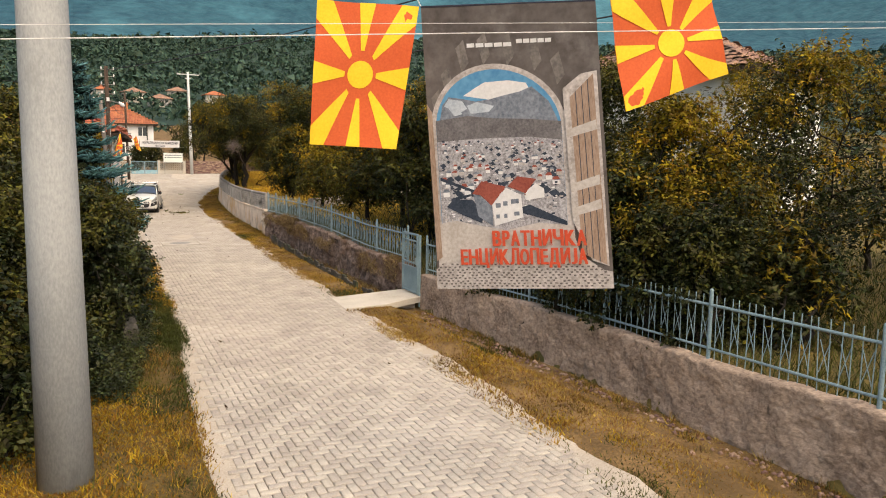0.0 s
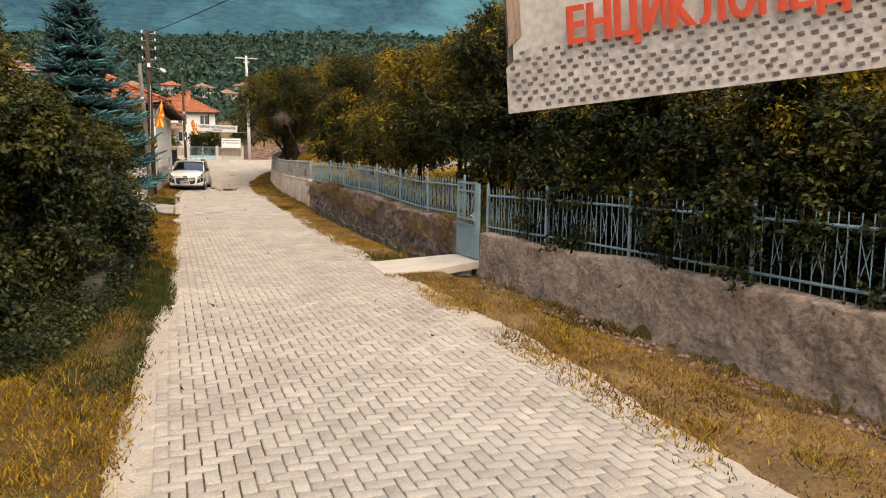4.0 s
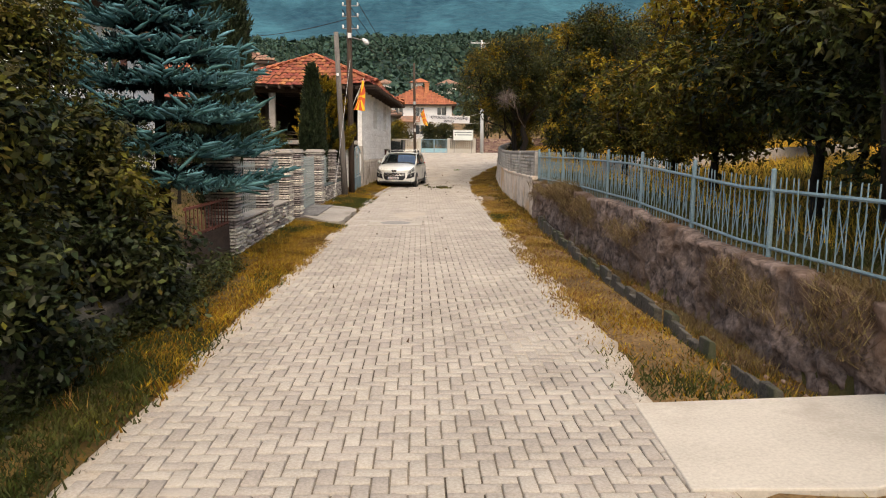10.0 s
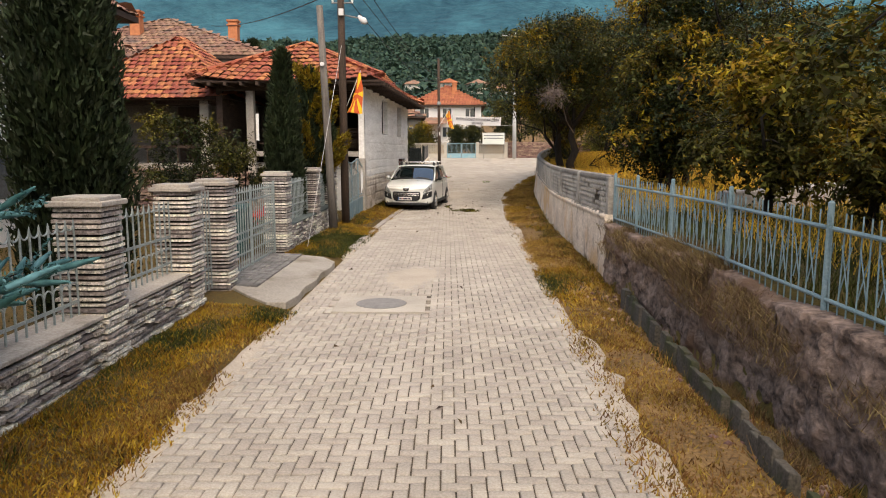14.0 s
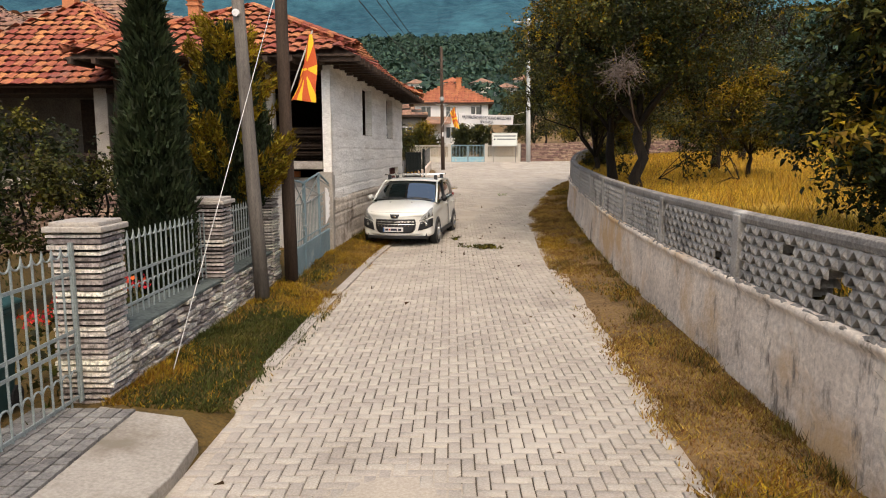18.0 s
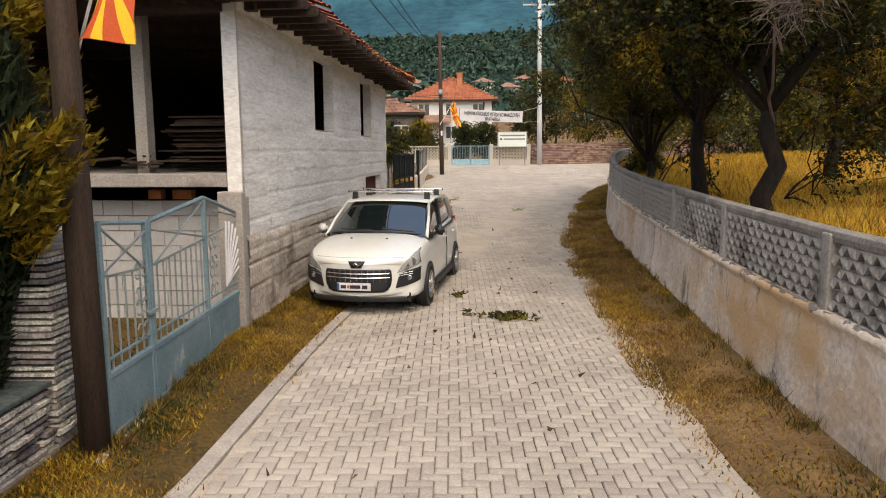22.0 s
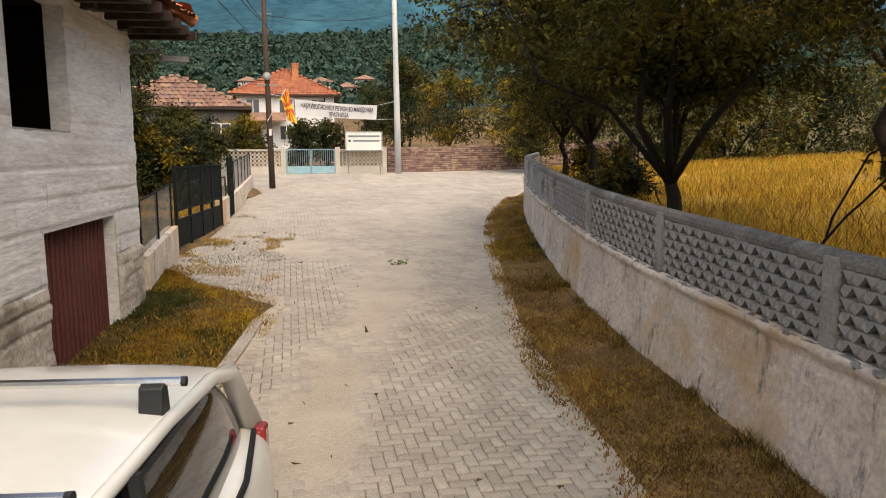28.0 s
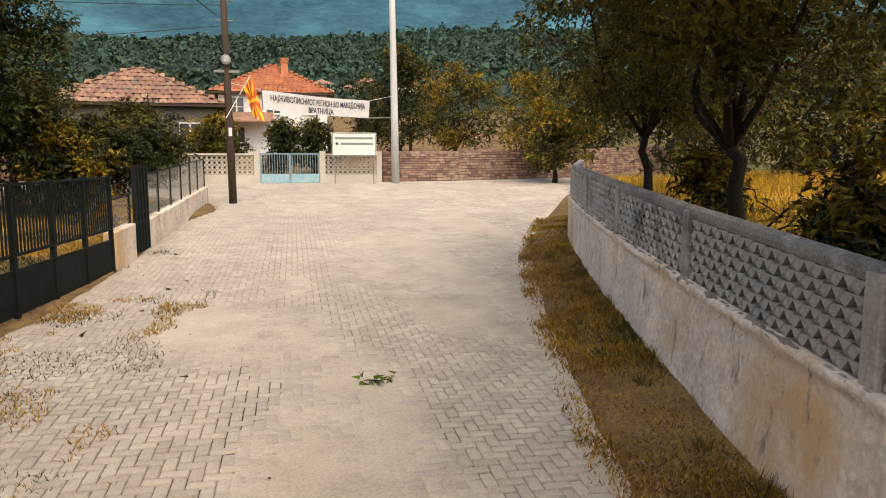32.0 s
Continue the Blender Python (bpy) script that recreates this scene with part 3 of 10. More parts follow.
def build_ground():
    ys = np.concatenate([-np.geomspace(3000, 26, 26), np.arange(-20, 84, 0.5), np.geomspace(84, 3200, 60)])
    near = np.array([0.5, 1, 1.6, 2.4, 3.5, 5, 7, 9, 12, 16, 20])
    out = np.concatenate([near, np.geomspace(26, 3200, 46)])
    cols = len(out) * 2 + 5 + 12
    V, nrow = [], 0
    for y in ys:
        kl, kr, kw, kf = float(road_left(y)), float(road_right(y)), float(wall_line(y)), float(left_line(y))
        kf = min(kf, kl - 0.2)
        xs = list(kf - out[::-1]) + [kf - 0.12, kf] + list(np.linspace(kf, kl, 4)[1:]) + list(np.linspace(kl, kr, 5)[1:]) + list(np.linspace(kr, kw, 7)[1:]) + [kw + 0.16] + list(kw + 0.2 + out)
        xs = np.array(xs)
        lv = float(level(min(y, 130)))
        z = np.full(len(xs), lv)
        li = xs < kf - 0.05
        ri = xs > kw + 0.1
        z[li] = yard_height(xs[li], np.full(li.sum(), y), "left")
        z[ri] = yard_height(xs[ri], np.full(ri.sum(), y), "right")
        mid = ~li & ~ri
        s = np.clip((xs - kr) / max(kw - kr, 0.3), 0, 1)
        ditch = np.interp(y, [-20, 10, 13, 26, 28, 30], [0.16, 0.16, 0.16, 0.16, 0.05, 0.0])
        bump = 0.05 * (fractal(xs * 1.3, np.full(len(xs), y) * 1.3, 5) - 0.45)
        off = np.where(s > 0, 0.02 + bump - ditch * np.clip((s - 0.5) / 0.25, 0, 1) + np.interp(y, [-20, 28, 32], [0.0, 0.0, 0.10]) * s, 0)
        left_s = np.clip((kl - xs) / max(kl - kf, 0.3), 0, 1)
        off = np.where(left_s > 0, 0.02 + bump + 0.08 * left_s, off)
        inside = (xs >= kl - 1e-6) & (xs <= kr + 1e-6)
        off = np.where(inside, -0.09, off)
        z = z + np.where(mid, off, 0) + far_height(xs, np.full(len(xs), y))
        V.append(np.column_stack([xs, np.full(len(xs), y), z]))
        nrow = len(xs)
    V = np.concatenate(V)
    r = len(ys)
    a = (np.arange(r - 1)[:, None] * nrow + np.arange(nrow - 1)[None]).ravel()
    F = np.column_stack([a, a + 1, a + nrow + 1, a + nrow])
    me = raw_mesh("ground", V, F)
    c = V[F].mean(1)
    kind = np.zeros(len(F), np.int32)
    kind[c[:, 0] > wall_line(c[:, 1])] = 1
    rr = np.hypot(c[:, 0] - 3, c[:, 1] - 30)
    kind[(kind == 1) & ((c[:, 1] < 30 + 5 * (fractal(c[:, 0] * 0.3, c[:, 1] * 0.3, 51) - 0.5)) | (c[:, 1] > 70 + 12 * (fractal(c[:, 0] * 0.2, c[:, 1] * 0.2, 52) - 0.5)) | (c[:, 0] > 27 + 14 * (fractal(c[:, 0] * 0.2, c[:, 1] * 0.2, 53) - 0.5)))] = 4
    kind[(c[:, 0] < road_left(c[:, 1])) & (c[:, 1] < 51)] = 5
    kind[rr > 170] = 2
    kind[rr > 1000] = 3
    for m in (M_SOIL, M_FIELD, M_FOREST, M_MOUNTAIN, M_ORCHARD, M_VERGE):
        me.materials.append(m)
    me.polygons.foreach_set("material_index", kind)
    me.polygons.foreach_set("use_smooth", np.ones(len(F), bool))
    return tagged(new("ground", me), "dry village ground rising to wooded hills and a mountain coloured with blue haze", "ground", kind="structure")


ground = build_ground()


def dust(x, y):
    """How far blown sand covers the paving, 0..1."""
    d = fractal(x * 0.55 + 3, y * 0.22 + 7, 11, 4)
    strip = np.interp(y, [0, 13, 18, 30, 36, 46, 50, 58, 66], [3.4, 3.85, 3.85, 3.0, 3.3, 3.9, 4.4, 5.9, 8.0])
    width = np.interp(y, [0, 20, 40, 45, 60], [0.30, 0.35, 0.35, 0.55, 1.5])
    worn = np.interp(y, [0, 11, 13, 18, 20, 42, 46, 58, 64], [0.06, 0.05, 0.13, 0.13, 0.05, 0.06, 0.17, 0.21, 0.24])
    rim = np.minimum(x - road_left(y), road_right(y) - x)
    d = d + 0.30 * np.exp(-((x - 2.75) / 0.55) ** 2 - ((y - 27.9) / 1.3) ** 2) + 0.24 * np.exp(-((x - 3.3) / 0.5) ** 2 - ((y - 23.2) / 1.6) ** 2)
    return np.clip((d - 0.64 + np.interp(y, [45, 58, 72], [0, 0.0, 0.12]) + worn * np.exp(-((x - strip) / width) ** 2) + np.clip(0.16 - rim, 0, 0.16) * 1.1) * 6, 0, 1)


def road_level(x, y):
    return level(np.minimum(y, 130)) + 0.02 * np.clip(1 - ((x - 3) / 2.5) ** 2, -1, 1) * np.interp(y, [0, 50, 58], [1, 1, 0])


def build_road():
    ys = np.arange(-18, 79.01, 0.14)
    n = 71
    V = []
    for y in ys:
        spill = np.interp(y, [0, 60, 70], [1, 1, 0])
        spill = 0.0 if 12.6 < y < 15.4 or 24.5 < y < 30 else spill
        w0, w1 = (0.09 + spill * (0.12 + k * float(np.interp(y, [26, 32, 60], [0.012, 0.04, 0.04]))) * float(fractal(np.array(y * 2.6), np.array(k), 14, 5)) for k in (1.0, 9.0))
        xs = np.linspace(float(road_left(y)) - w0 - 0.12 * float(np.interp(y, [2, 9, 11, 30, 33, 40], [1, 0.6, 0, 0, 0.5, 0])) * (0.5 + float(fractal(np.array(y * 1.7), np.array(4.0), 18, 5))), float(road_right(y)) + w1, n)
        yy = np.full(n, y)
        out = np.maximum(road_left(y) - xs, xs - road_right(y))
        z = road_level(xs, yy) - 0.012 + 0.02 * dust(xs, yy) + np.interp(y, [62, 72], [0, 0.02])
        z = z + np.clip(out, 0, 1) * 0.07 * spill + np.where(out > 0, 0.05 * spill * (fractal(xs * 3, yy * 3, 15) - 0.35), 0)
        z[[0, -1]] -= 0.16
        V.append(np.column_stack([xs, yy, z]))
    V = np.concatenate(V)
    a = (np.arange(len(ys) - 1)[:, None] * n + np.arange(n - 1)[None]).ravel()
    me = raw_mesh("road", V, np.column_stack([a, a + 1, a + n + 1, a + n]))
    me.materials.append(M_SAND), me.materials.append(M_JOINT), me.materials.append(M_JOINT_SAND)
    c = V[np.column_stack([a, a + n + 1])].mean(1)
    bare = (dust(c[:, 0], c[:, 1]) < 0.35) & (c[:, 0] > road_left(c[:, 1]) + 0.16) & (c[:, 0] < road_right(c[:, 1]) - 0.16) & (c[:, 1] > 1.6) & (c[:, 1] < 78)
    half = fractal(c[:, 0] * 0.9 + 2, c[:, 1] * 0.45, 19) + 0.10 * np.exp(-((c[:, 0] - 3.6) / 0.7) ** 2) + np.interp(c[:, 1], [0, 10, 20, 30, 40, 44, 60], [0.20, 0.10, 0.0, 0.0, 0.02, 0.12, 0.22]) > 0.56
    me.polygons.foreach_set("material_index", np.where(bare, np.where(half, 2, 1), 0).astype(np.int32))
    me.polygons.foreach_set("use_smooth", np.ones(len(me.polygons), bool))
    return tagged(new("road", me), "street of pale herringbone pavers, dusted with sand", "road", kind="structure")


road = build_road()

# ---------------------------------------------------------------- kerb strips, manhole, driveway
def strip(name, pts, width, zoff, mat, label, thick=0.12):
    b = MB()
    b.sweep(pts, [(0, zoff - thick), (0, zoff), (width, zoff), (width, zoff - thick)])
    return tagged(part(name, b, mat), label, "kerb", kind="structure")


strip("kerb_left", [(float(road_left(y)) - 0.16, y, float(level(y))) for y in np.arange(31, 49.1, 1.0)], 0.14, 0.04, M_CONC, "flush weathered concrete kerb along the paving")
b = MB()
q = np.random.default_rng(61)
for y in np.arange(14.7, 26.2, 0.22):
    if q.uniform() < 0.12:
        continue
    x, hh = float(np.interp(y, [14.7, 18, 21, 26.2], [5.44, 5.46, 5.55, 5.86])) + q.normal(0, 0.012), 0.13 + q.uniform(-0.05, 0.04)
    w0, w1, dy = 0.10 + q.uniform(-0.02, 0.03), 0.07 + q.uniform(-0.02, 0.02), 0.108
    z0 = float(level(y))
    b.add([(x - w0 / 2, y - dy, z0 - 0.3), (x + w0 / 2, y - dy, z0 - 0.3), (x + w0 / 2, y + dy, z0 - 0.3), (x - w0 / 2, y + dy, z0 - 0.3), (x - w1 / 2, y - dy, z0 + hh), (x + w1 / 2, y - dy, z0 + hh - 0.02), (x + w1 / 2, y + dy, z0 + hh - 0.01), (x - w1 / 2, y + dy, z0 + hh + q.normal(0, 0.01))],
          [(4, 5, 6, 7), (0, 1, 5, 4), (1, 2, 6, 5), (2, 3, 7, 6), (3, 0, 4, 7)])
tagged(part("ditch_wall", b, M_CONC_DARK, bevel=0.01), "broken low concrete lip of a shallow roadside ditch", "ditch wall", kind="structure")

manhole = thing("manhole", "round grey iron manhole cover in a square cement collar", "manhole", 2.56, 25.75, float(road_level(np.array(2.56), np.array(25.75))) + 0.009)
b = MB()
ring = [(0.33 * math.cos(a), 0.33 * math.sin(a)) for a in np.linspace(0, 2 * math.pi, 33)[:-1]]
sq = [(0.58 * max(-1, min(1, 1.5 * math.cos(a))), 0.5 * max(-1, min(1, 1.5 * math.sin(a)))) for a in np.linspace(0, 2 * math.pi, 33)[:-1]]
b.add([(x, y, 0.004) for x, y in ring] + [(x, y, 0.004) for x, y in sq] + [(x, y, -0.05) for x, y in sq],
      [(i, (i + 1) % 32, 32 + (i + 1) % 32, 32 + i)[::-1] for i in range(32)] + [(32 + i, 32 + (i + 1) % 32, 64 + (i + 1) % 32, 64 + i)[::-1] for i in range(32)])
part("collar", b, M_PAVER_O, manhole)
b = MB()
b.prism([(x * 0.985, y * 0.985) for x, y in ring], -0.03, 0.008)
part("cover", b, M_IRON, manhole, "grey iron cover")

drive = MB()
rim = [(0.45, 26.3), (0.80, 25.85), (1.10, 25.55), (1.34, 25.62), (1.40, 26.1), (1.37, 26.7), (1.43, 27.3), (1.39, 27.9), (1.46, 28.5), (1.42, 29.1), (1.16, 29.5), (0.45, 29.6)]
drive.add([(x, y, 0.185 + 0.075 * (1.42 - x)) for x, y in rim] + [(x, y, 0.0) for x, y in rim], [tuple(range(12))] + [(i, 12 + i, 12 + (i + 1) % 12, (i + 1) % 12) for i in range(12)])
tagged(part("driveway", drive, M_DRIVE, bevel=0.01), "pale cement ramp in front of a sliding gate", "driveway", kind="structure")
drive2 = MB()
for i in range(9):
    for j in range(30):
        cx, cy = -0.02 + 0.105 * (i % 9) + 0.05, 26.45 + 0.105 * j
        if i < 8 and 26.3 < cy < 29.6:
            drive2.box(cx - 0.05, cy, 0.20 + float(rng.normal(0, 0.003)), 0.092, 0.094, 0.12)
tagged(part("driveway_setts", drive2, M_SETT), "small concrete setts at the foot of the gate", "paving", kind="stuff")


# ---------------------------------------------------------------- herringbone pavers
def build_pavers():
    P = 0.094
    ix, iy = np.meshgrid(np.arange(-10, 212), np.arange(10, 838), indexing="ij")
    ix, iy = ix.ravel(), iy.ravel()
    k = (ix - iy) % 4
    H, Vv = k == 0, k == 3
    cx = np.concatenate([(ix[H] + 1) * P, (ix[Vv] + 0.5) * P])
    cy = np.concatenate([(iy[H] + 0.5) * P, (iy[Vv] + 1) * P])
    hx = np.concatenate([np.full(H.sum(), 0.0885), np.full(Vv.sum(), 0.0415)])
    hy = np.concatenate([np.full(H.sum(), 0.0415), np.full(Vv.sum(), 0.0885)])
    ragged = 0.10 * (fractal(cy * 0.8, cx * 0.3, 17) - 0.3)
    ok = (cx > road_left(cy) + 0.02 + np.clip(ragged, 0, 1)) & (cx < road_right(cy) - 0.02 - np.clip(ragged, 0, 1))
    ok &= ~((np.abs(cx - 2.56) < 0.62) & (np.abs(cy - 25.75) < 0.55))
    ok &= dust(cx, cy) < 0.93
    cx, cy, hx, hy = cx[ok], cy[ok], hx[ok], hy[ok]
    n = len(cx)
    z = road_level(cx, cy) + 0.004 + rng.normal(0, 0.0018, n) + np.interp(cy, [62, 72], [0, 0.02])
    ang = rng.normal(0, 0.012, n)
    tx, ty = rng.normal(0, 0.012, n), rng.normal(0, 0.012, n)
    sx, sy = np.array([-1, 1, 1, -1]), np.array([-1, -1, 1, 1])
    lx, ly = hx[:, None] * sx, hy[:, None] * sy
    c, s = np.cos(ang)[:, None], np.sin(ang)[:, None]
    gx = cx[:, None] + lx * c - ly * s
    gy = cy[:, None] + lx * s + ly * c
    wx = cx[:, None] + (lx + 0.005 * sx) * c - (ly + 0.005 * sy) * s
    wy = cy[:, None] + (lx + 0.005 * sx) * s + (ly + 0.005 * sy) * c
    top = z[:, None] + lx * tx[:, None] * 0.3 + ly * ty[:, None] * 0.3
    ins = np.stack([gx - 0.006 * sx, gy - 0.006 * sy, top], -1)
    rim = np.stack([gx, gy, top - 0.004], -1)
    low = np.stack([gx, gy, top - 0.045], -1)
    V = np.concatenate([ins, rim, low], 1)
    f = [(0, 1, 2, 3)] + [(4 + i, 4 + (i + 1) % 4, (i + 1) % 4, i) for i in range(4)] + [(8 + i, 8 + (i + 1) % 4, 4 + (i + 1) % 4, 4 + i) for i in range(4)]
    single = (cy > 29.9) & (cy < 31.5)
    Vr = V[~single].reshape(-1, 3)
    F = (np.array(f)[None] + 12 * np.arange((~single).sum())[:, None, None]).reshape(-1, 4)
    me = raw_mesh("pavers", Vr, F)
    me.materials.append(M_PAVER)
    ob = new("pavers", me)
    ob.parent = road
    tagged(ob, "pale grey herringbone concrete pavers", "", kind="stuff")
    box = {}
    for key, (a, bb) in {"h": (0.0885, 0.0415), "v": (0.0415, 0.0885)}.items():
        q = [(a * x, bb * y) for x, y in zip(sx, sy)]
        vs = [(x - math.copysign(0.006, x), y - math.copysign(0.006, y), 0) for x, y in q] + [(x, y, -0.004) for x, y in q] + [(x, y, -0.045) for x, y in q]
        m = bpy.data.meshes.new("brick")
        m.from_pydata(vs, [], f)
        m.materials.append(M_PAVER_O)
        box[key] = m
    for i in np.nonzero(single)[0]:
        o = new("brick", box["h" if hx[i] > hy[i] else "v"])
        o.parent = road
        o.matrix_world = Matrix.Translation((cx[i], cy[i], z[i])) @ Euler((ty[i] * 0.3, -tx[i] * 0.3, ang[i])).to_matrix().to_4x4()


build_pavers()

# ---------------------------------------------------------------- right side: retaining walls, fence, gate
def rough_wall(name, y0, y1, top, thick, mat, label, amp=0.03, step=0.05, stone=0.0):
    """A retaining wall with an uneven face along the right-hand line; top gives its height above the street.
    stone: how far rough stones stand out between their joints."""
    ys, us = np.arange(y0, y1 + 1e-6, step), np.linspace(0, 1, 27)
    Y, U = np.meshgrid(ys, us, indexing="ij")
    tp = top(ys) + 0.10 * (fractal(ys * 1.7, ys * 0 + 3.0, 4) - 0.5)
    Z = -0.4 + U * (tp[:, None] + 0.4)
    d = 2 * amp * (fractal(Y * 2.6, Z * 2.6, 21) - 0.5) + 0.8 * amp * (value_noise(Y * 11, Z * 11, 5) - 0.5) + 0.5 * amp * (value_noise(Y * 23, Z * 23, 6) - 0.5)
    if stone:
        r = np.random.default_rng(12)
        sy, sz = r.uniform(y0, y1, int((y1 - y0) * 26)), r.uniform(-0.4, 1.0, int((y1 - y0) * 26))
        out = r.uniform(0.2, 1.0, len(sy))
        flat, best, second, who = Y.ravel(), None, None, None
        for i in range(0, len(ys), 20):
            rows = slice(i * len(us), (i + 20) * len(us))
            near = np.abs(sy - ys[min(i + 10, len(ys) - 1)]) < 1.4
            q = np.hypot((flat[rows, None] - sy[near]) * 0.7, Z.ravel()[rows, None] - sz[near])
            o = np.argsort(q, 1)[:, :2]
            gap = np.take_along_axis(q, o, 1)
            lift = np.clip((gap[:, 1] - gap[:, 0]) / 0.05, 0, 1) ** 0.6 * out[near][o[:, 0]]
            d.ravel()[rows] -= stone * (lift - 0.4)
    X = wall_line(ys)[:, None] + d
    lv_ = level(ys)[:, None]
    back = np.stack([np.column_stack([wall_line(ys) + thick * 0.5, ys, level(ys) + tp + 0.02]), np.column_stack([wall_line(ys) + thick, ys, level(ys) + tp - 0.05])], 1)
    V = np.concatenate([np.stack([X, Y, Z + lv_], -1), back], 1)
    n = V.shape[1]
    a = (np.arange(len(ys) - 1)[:, None] * n + np.arange(n - 1)[None]).ravel()
    me = raw_mesh(name, V.reshape(-1, 3), np.column_stack([a, a + 1, a + n + 1, a + n]))
    ob = part(name, me, mat, smooth=not stone)
    ends = MB().add([tuple(p) for p in V[0]], [tuple(range(n))]).add([tuple(p) for p in V[-1]], [tuple(range(n - 1, -1, -1))])
    part("wall_end", ends, mat, ob)
    return tagged(ob, label, "wall", kind="structure")


def top_near(y):
    return np.interp(y, [-20, 3, 8, 11, 13.6], [0.78, 0.76, 0.70, 0.66, 0.60])


def top_far(y):
    return np.interp(y, [14.5, 17, 20.5, 24, 28], [0.74, 0.72, 0.86, 0.88, 0.85])


wall_near = rough_wall("wall_east_near", -18, 13.58, top_near, 0.3, M_PLASTER, "cracked plastered retaining wall with worn, crumbling top", amp=0.04)
wall_far = rough_wall("wall_east_middle", 14.5, 27.95, top_far, 0.3, M_RUBBLE, "rough rubble retaining wall overgrown with dry weeds", amp=0.06, stone=0.07)


crack = [(10.55, 0.10), (10.35, 0.17), (10.22, 0.16), (10.05, 0.27), (9.95, 0.33), (9.78, 0.35), (9.66, 0.46)]
b = MB()
pts = []
for (ya, za), (yb, zb) in zip(crack[:-1], crack[1:]):
    for k in range(4):
        pts.append((float(wall_line(ya + (yb - ya) * k / 4)) + 0.002 + float(rng.normal(0, 0.003)), ya + (yb - ya) * k / 4, za + (zb - za) * k / 4 + float(rng.normal(0, 0.008))))
b.tube(pts, [float(rng.uniform(0.006, 0.014)) for _ in pts], 6)
part("crack", b, M_MORTAR, wall_near, "dark open crack")


def fence_run(y0, y1, posts, base):
    """One bay after another of a light iron fence: posts, two rails, thin pickets and crossed bars."""
    fence = thing("iron_fence", "faded pale-blue iron fence with crossed bars on the wall", "fence", group="iron fence on the wall")
    at = lambda y: (float(wall_line(y)) + 0.13, float(level(y)) + float(base(y)))
    picket = MB().tube([(0, 0, 0), (0, 0, 0.76)], 0.006, 5).mesh("picket")
    picket.materials.append(M_BLUE)
    cross = MB().tube([(0, -0.055, 0.18), (0, 0.055, 0.52)], 0.0055, 4)
    cross.tube([(0.006, 0.055, 0.18), (0.006, -0.055, 0.52)], 0.0055, 4)
    cross = cross.mesh("cross_bar")
    cross.materials.append(M_BLUE)
    for p in posts:
        x, z = at(p)
        b = MB().tube([(x, p, z - 0.12), (x, p, z + 0.80), (x, p, z + 0.815)], [0.024, 0.024, 0.012], 8)
        part("post", b, M_BLUE, fence, smooth=False)
    for h, r in ((0.10, 0.016), (0.62, 0.018)):
        for a, c in zip(posts[:-1], posts[1:]):
            b = MB().tube([(at(q)[0], q, at(q)[1] + h) for q in np.linspace(a, c, 4)], r, 6)
            part("rail", b, M_BLUE, fence)
    y, i = y0 + 0.1, 0
    while y < y1:
        x, z = at(y)
        if min(abs(y - p) for p in posts) > 0.05:
            o = new("picket", picket)
            o.parent, o.matrix_world = fence, Matrix.Translation((x, y, z - 0.02)) @ Euler((rng.normal(0, 0.02), rng.normal(0, 0.015), 0)).to_matrix().to_4x4()
        if i % 2 == 0 and y + 0.06 < y1:
            o = new("cross_bar", cross)
            o.parent, o.matrix_world = fence, pose(x, y + 0.055, z, 0, 0, 0)
        y, i = y + 0.11, i + 1
    return fence


fence_run(0.2, 13.45, [0.2, 2.05, 3.95, 6.0, 7.9, 9.75, 11.6, 13.5], lambda y: top_near(y) + 0.02)
fence_run(14.55, 27.95, [14.52, 16.43, 18.2, 20.05, 21.75, 23.5, 25.2, 26.7, 27.97], top_far)


def garden_gate():
    g = thing("garden_gate", "faded pale-blue iron garden gate, closed, sheet metal below", "gate", 6.1, 14.05, 0.2)
    for s in (-1, 1):
        part("gate_post", MB().tube([(0.03, s * 0.45, -0.25), (0.03, s * 0.45, 1.28)], 0.03, 8), M_BLUE, g)
    w, h = 0.40, 1.30
    for n, (y, z, sy, sz) in {"top_rail": (0, h - 0.02, 2 * w, 0.04), "upper_rail": (0, h - 0.16, 2 * w, 0.03), "lock_rail": (0, 0.66, 2 * w, 0.035), "middle_rail": (0, 0.56, 2 * w, 0.035), "bottom_rail": (0, 0.03, 2 * w, 0.04), "stile": (-w, h / 2, 0.04, h), "second_stile": (w, h / 2, 0.04, h)}.items():
        part("stile" if "stile" in n else "rail", MB().box(0, y, z, 0.035, sy, sz), M_BLUE, g, bevel=0.004)
    part("sheet_panel", MB().box(0.004, 0, 0.30, 0.012, 2 * w - 0.03, 0.5), M_BLUE, g, "dented blue sheet panel")
    for i in range(6):
        y = -w + 0.08 + i * 0.128
        part("bar", MB().tube([(0, y, 0.58), (0, y, h - 0.03)], 0.007, 6), M_BLUE, g)
    for i in range(3):
        y = -w + 0.144 + i * 0.256
        part("cross_bar", MB().tube([(0.008, y - 0.06, 0.72), (0.008, y + 0.06, 1.08)], 0.006, 5).tube([(-0.008, y + 0.06, 0.72), (-0.008, y - 0.06, 1.08)], 0.006, 5), M_BLUE, g)
    lock = part("lock_box", MB().box(-0.02, -w + 0.03, 0.72, 0.05, 0.07, 0.14), M_BLUE, g, bevel=0.005)
    part("handle", MB().tube([(-0.05, -w + 0.03, 0.74), (-0.09, -w + 0.03, 0.74), (-0.09, -w + 0.15, 0.735)], 0.008, 6), M_CHROME, lock)
    return g


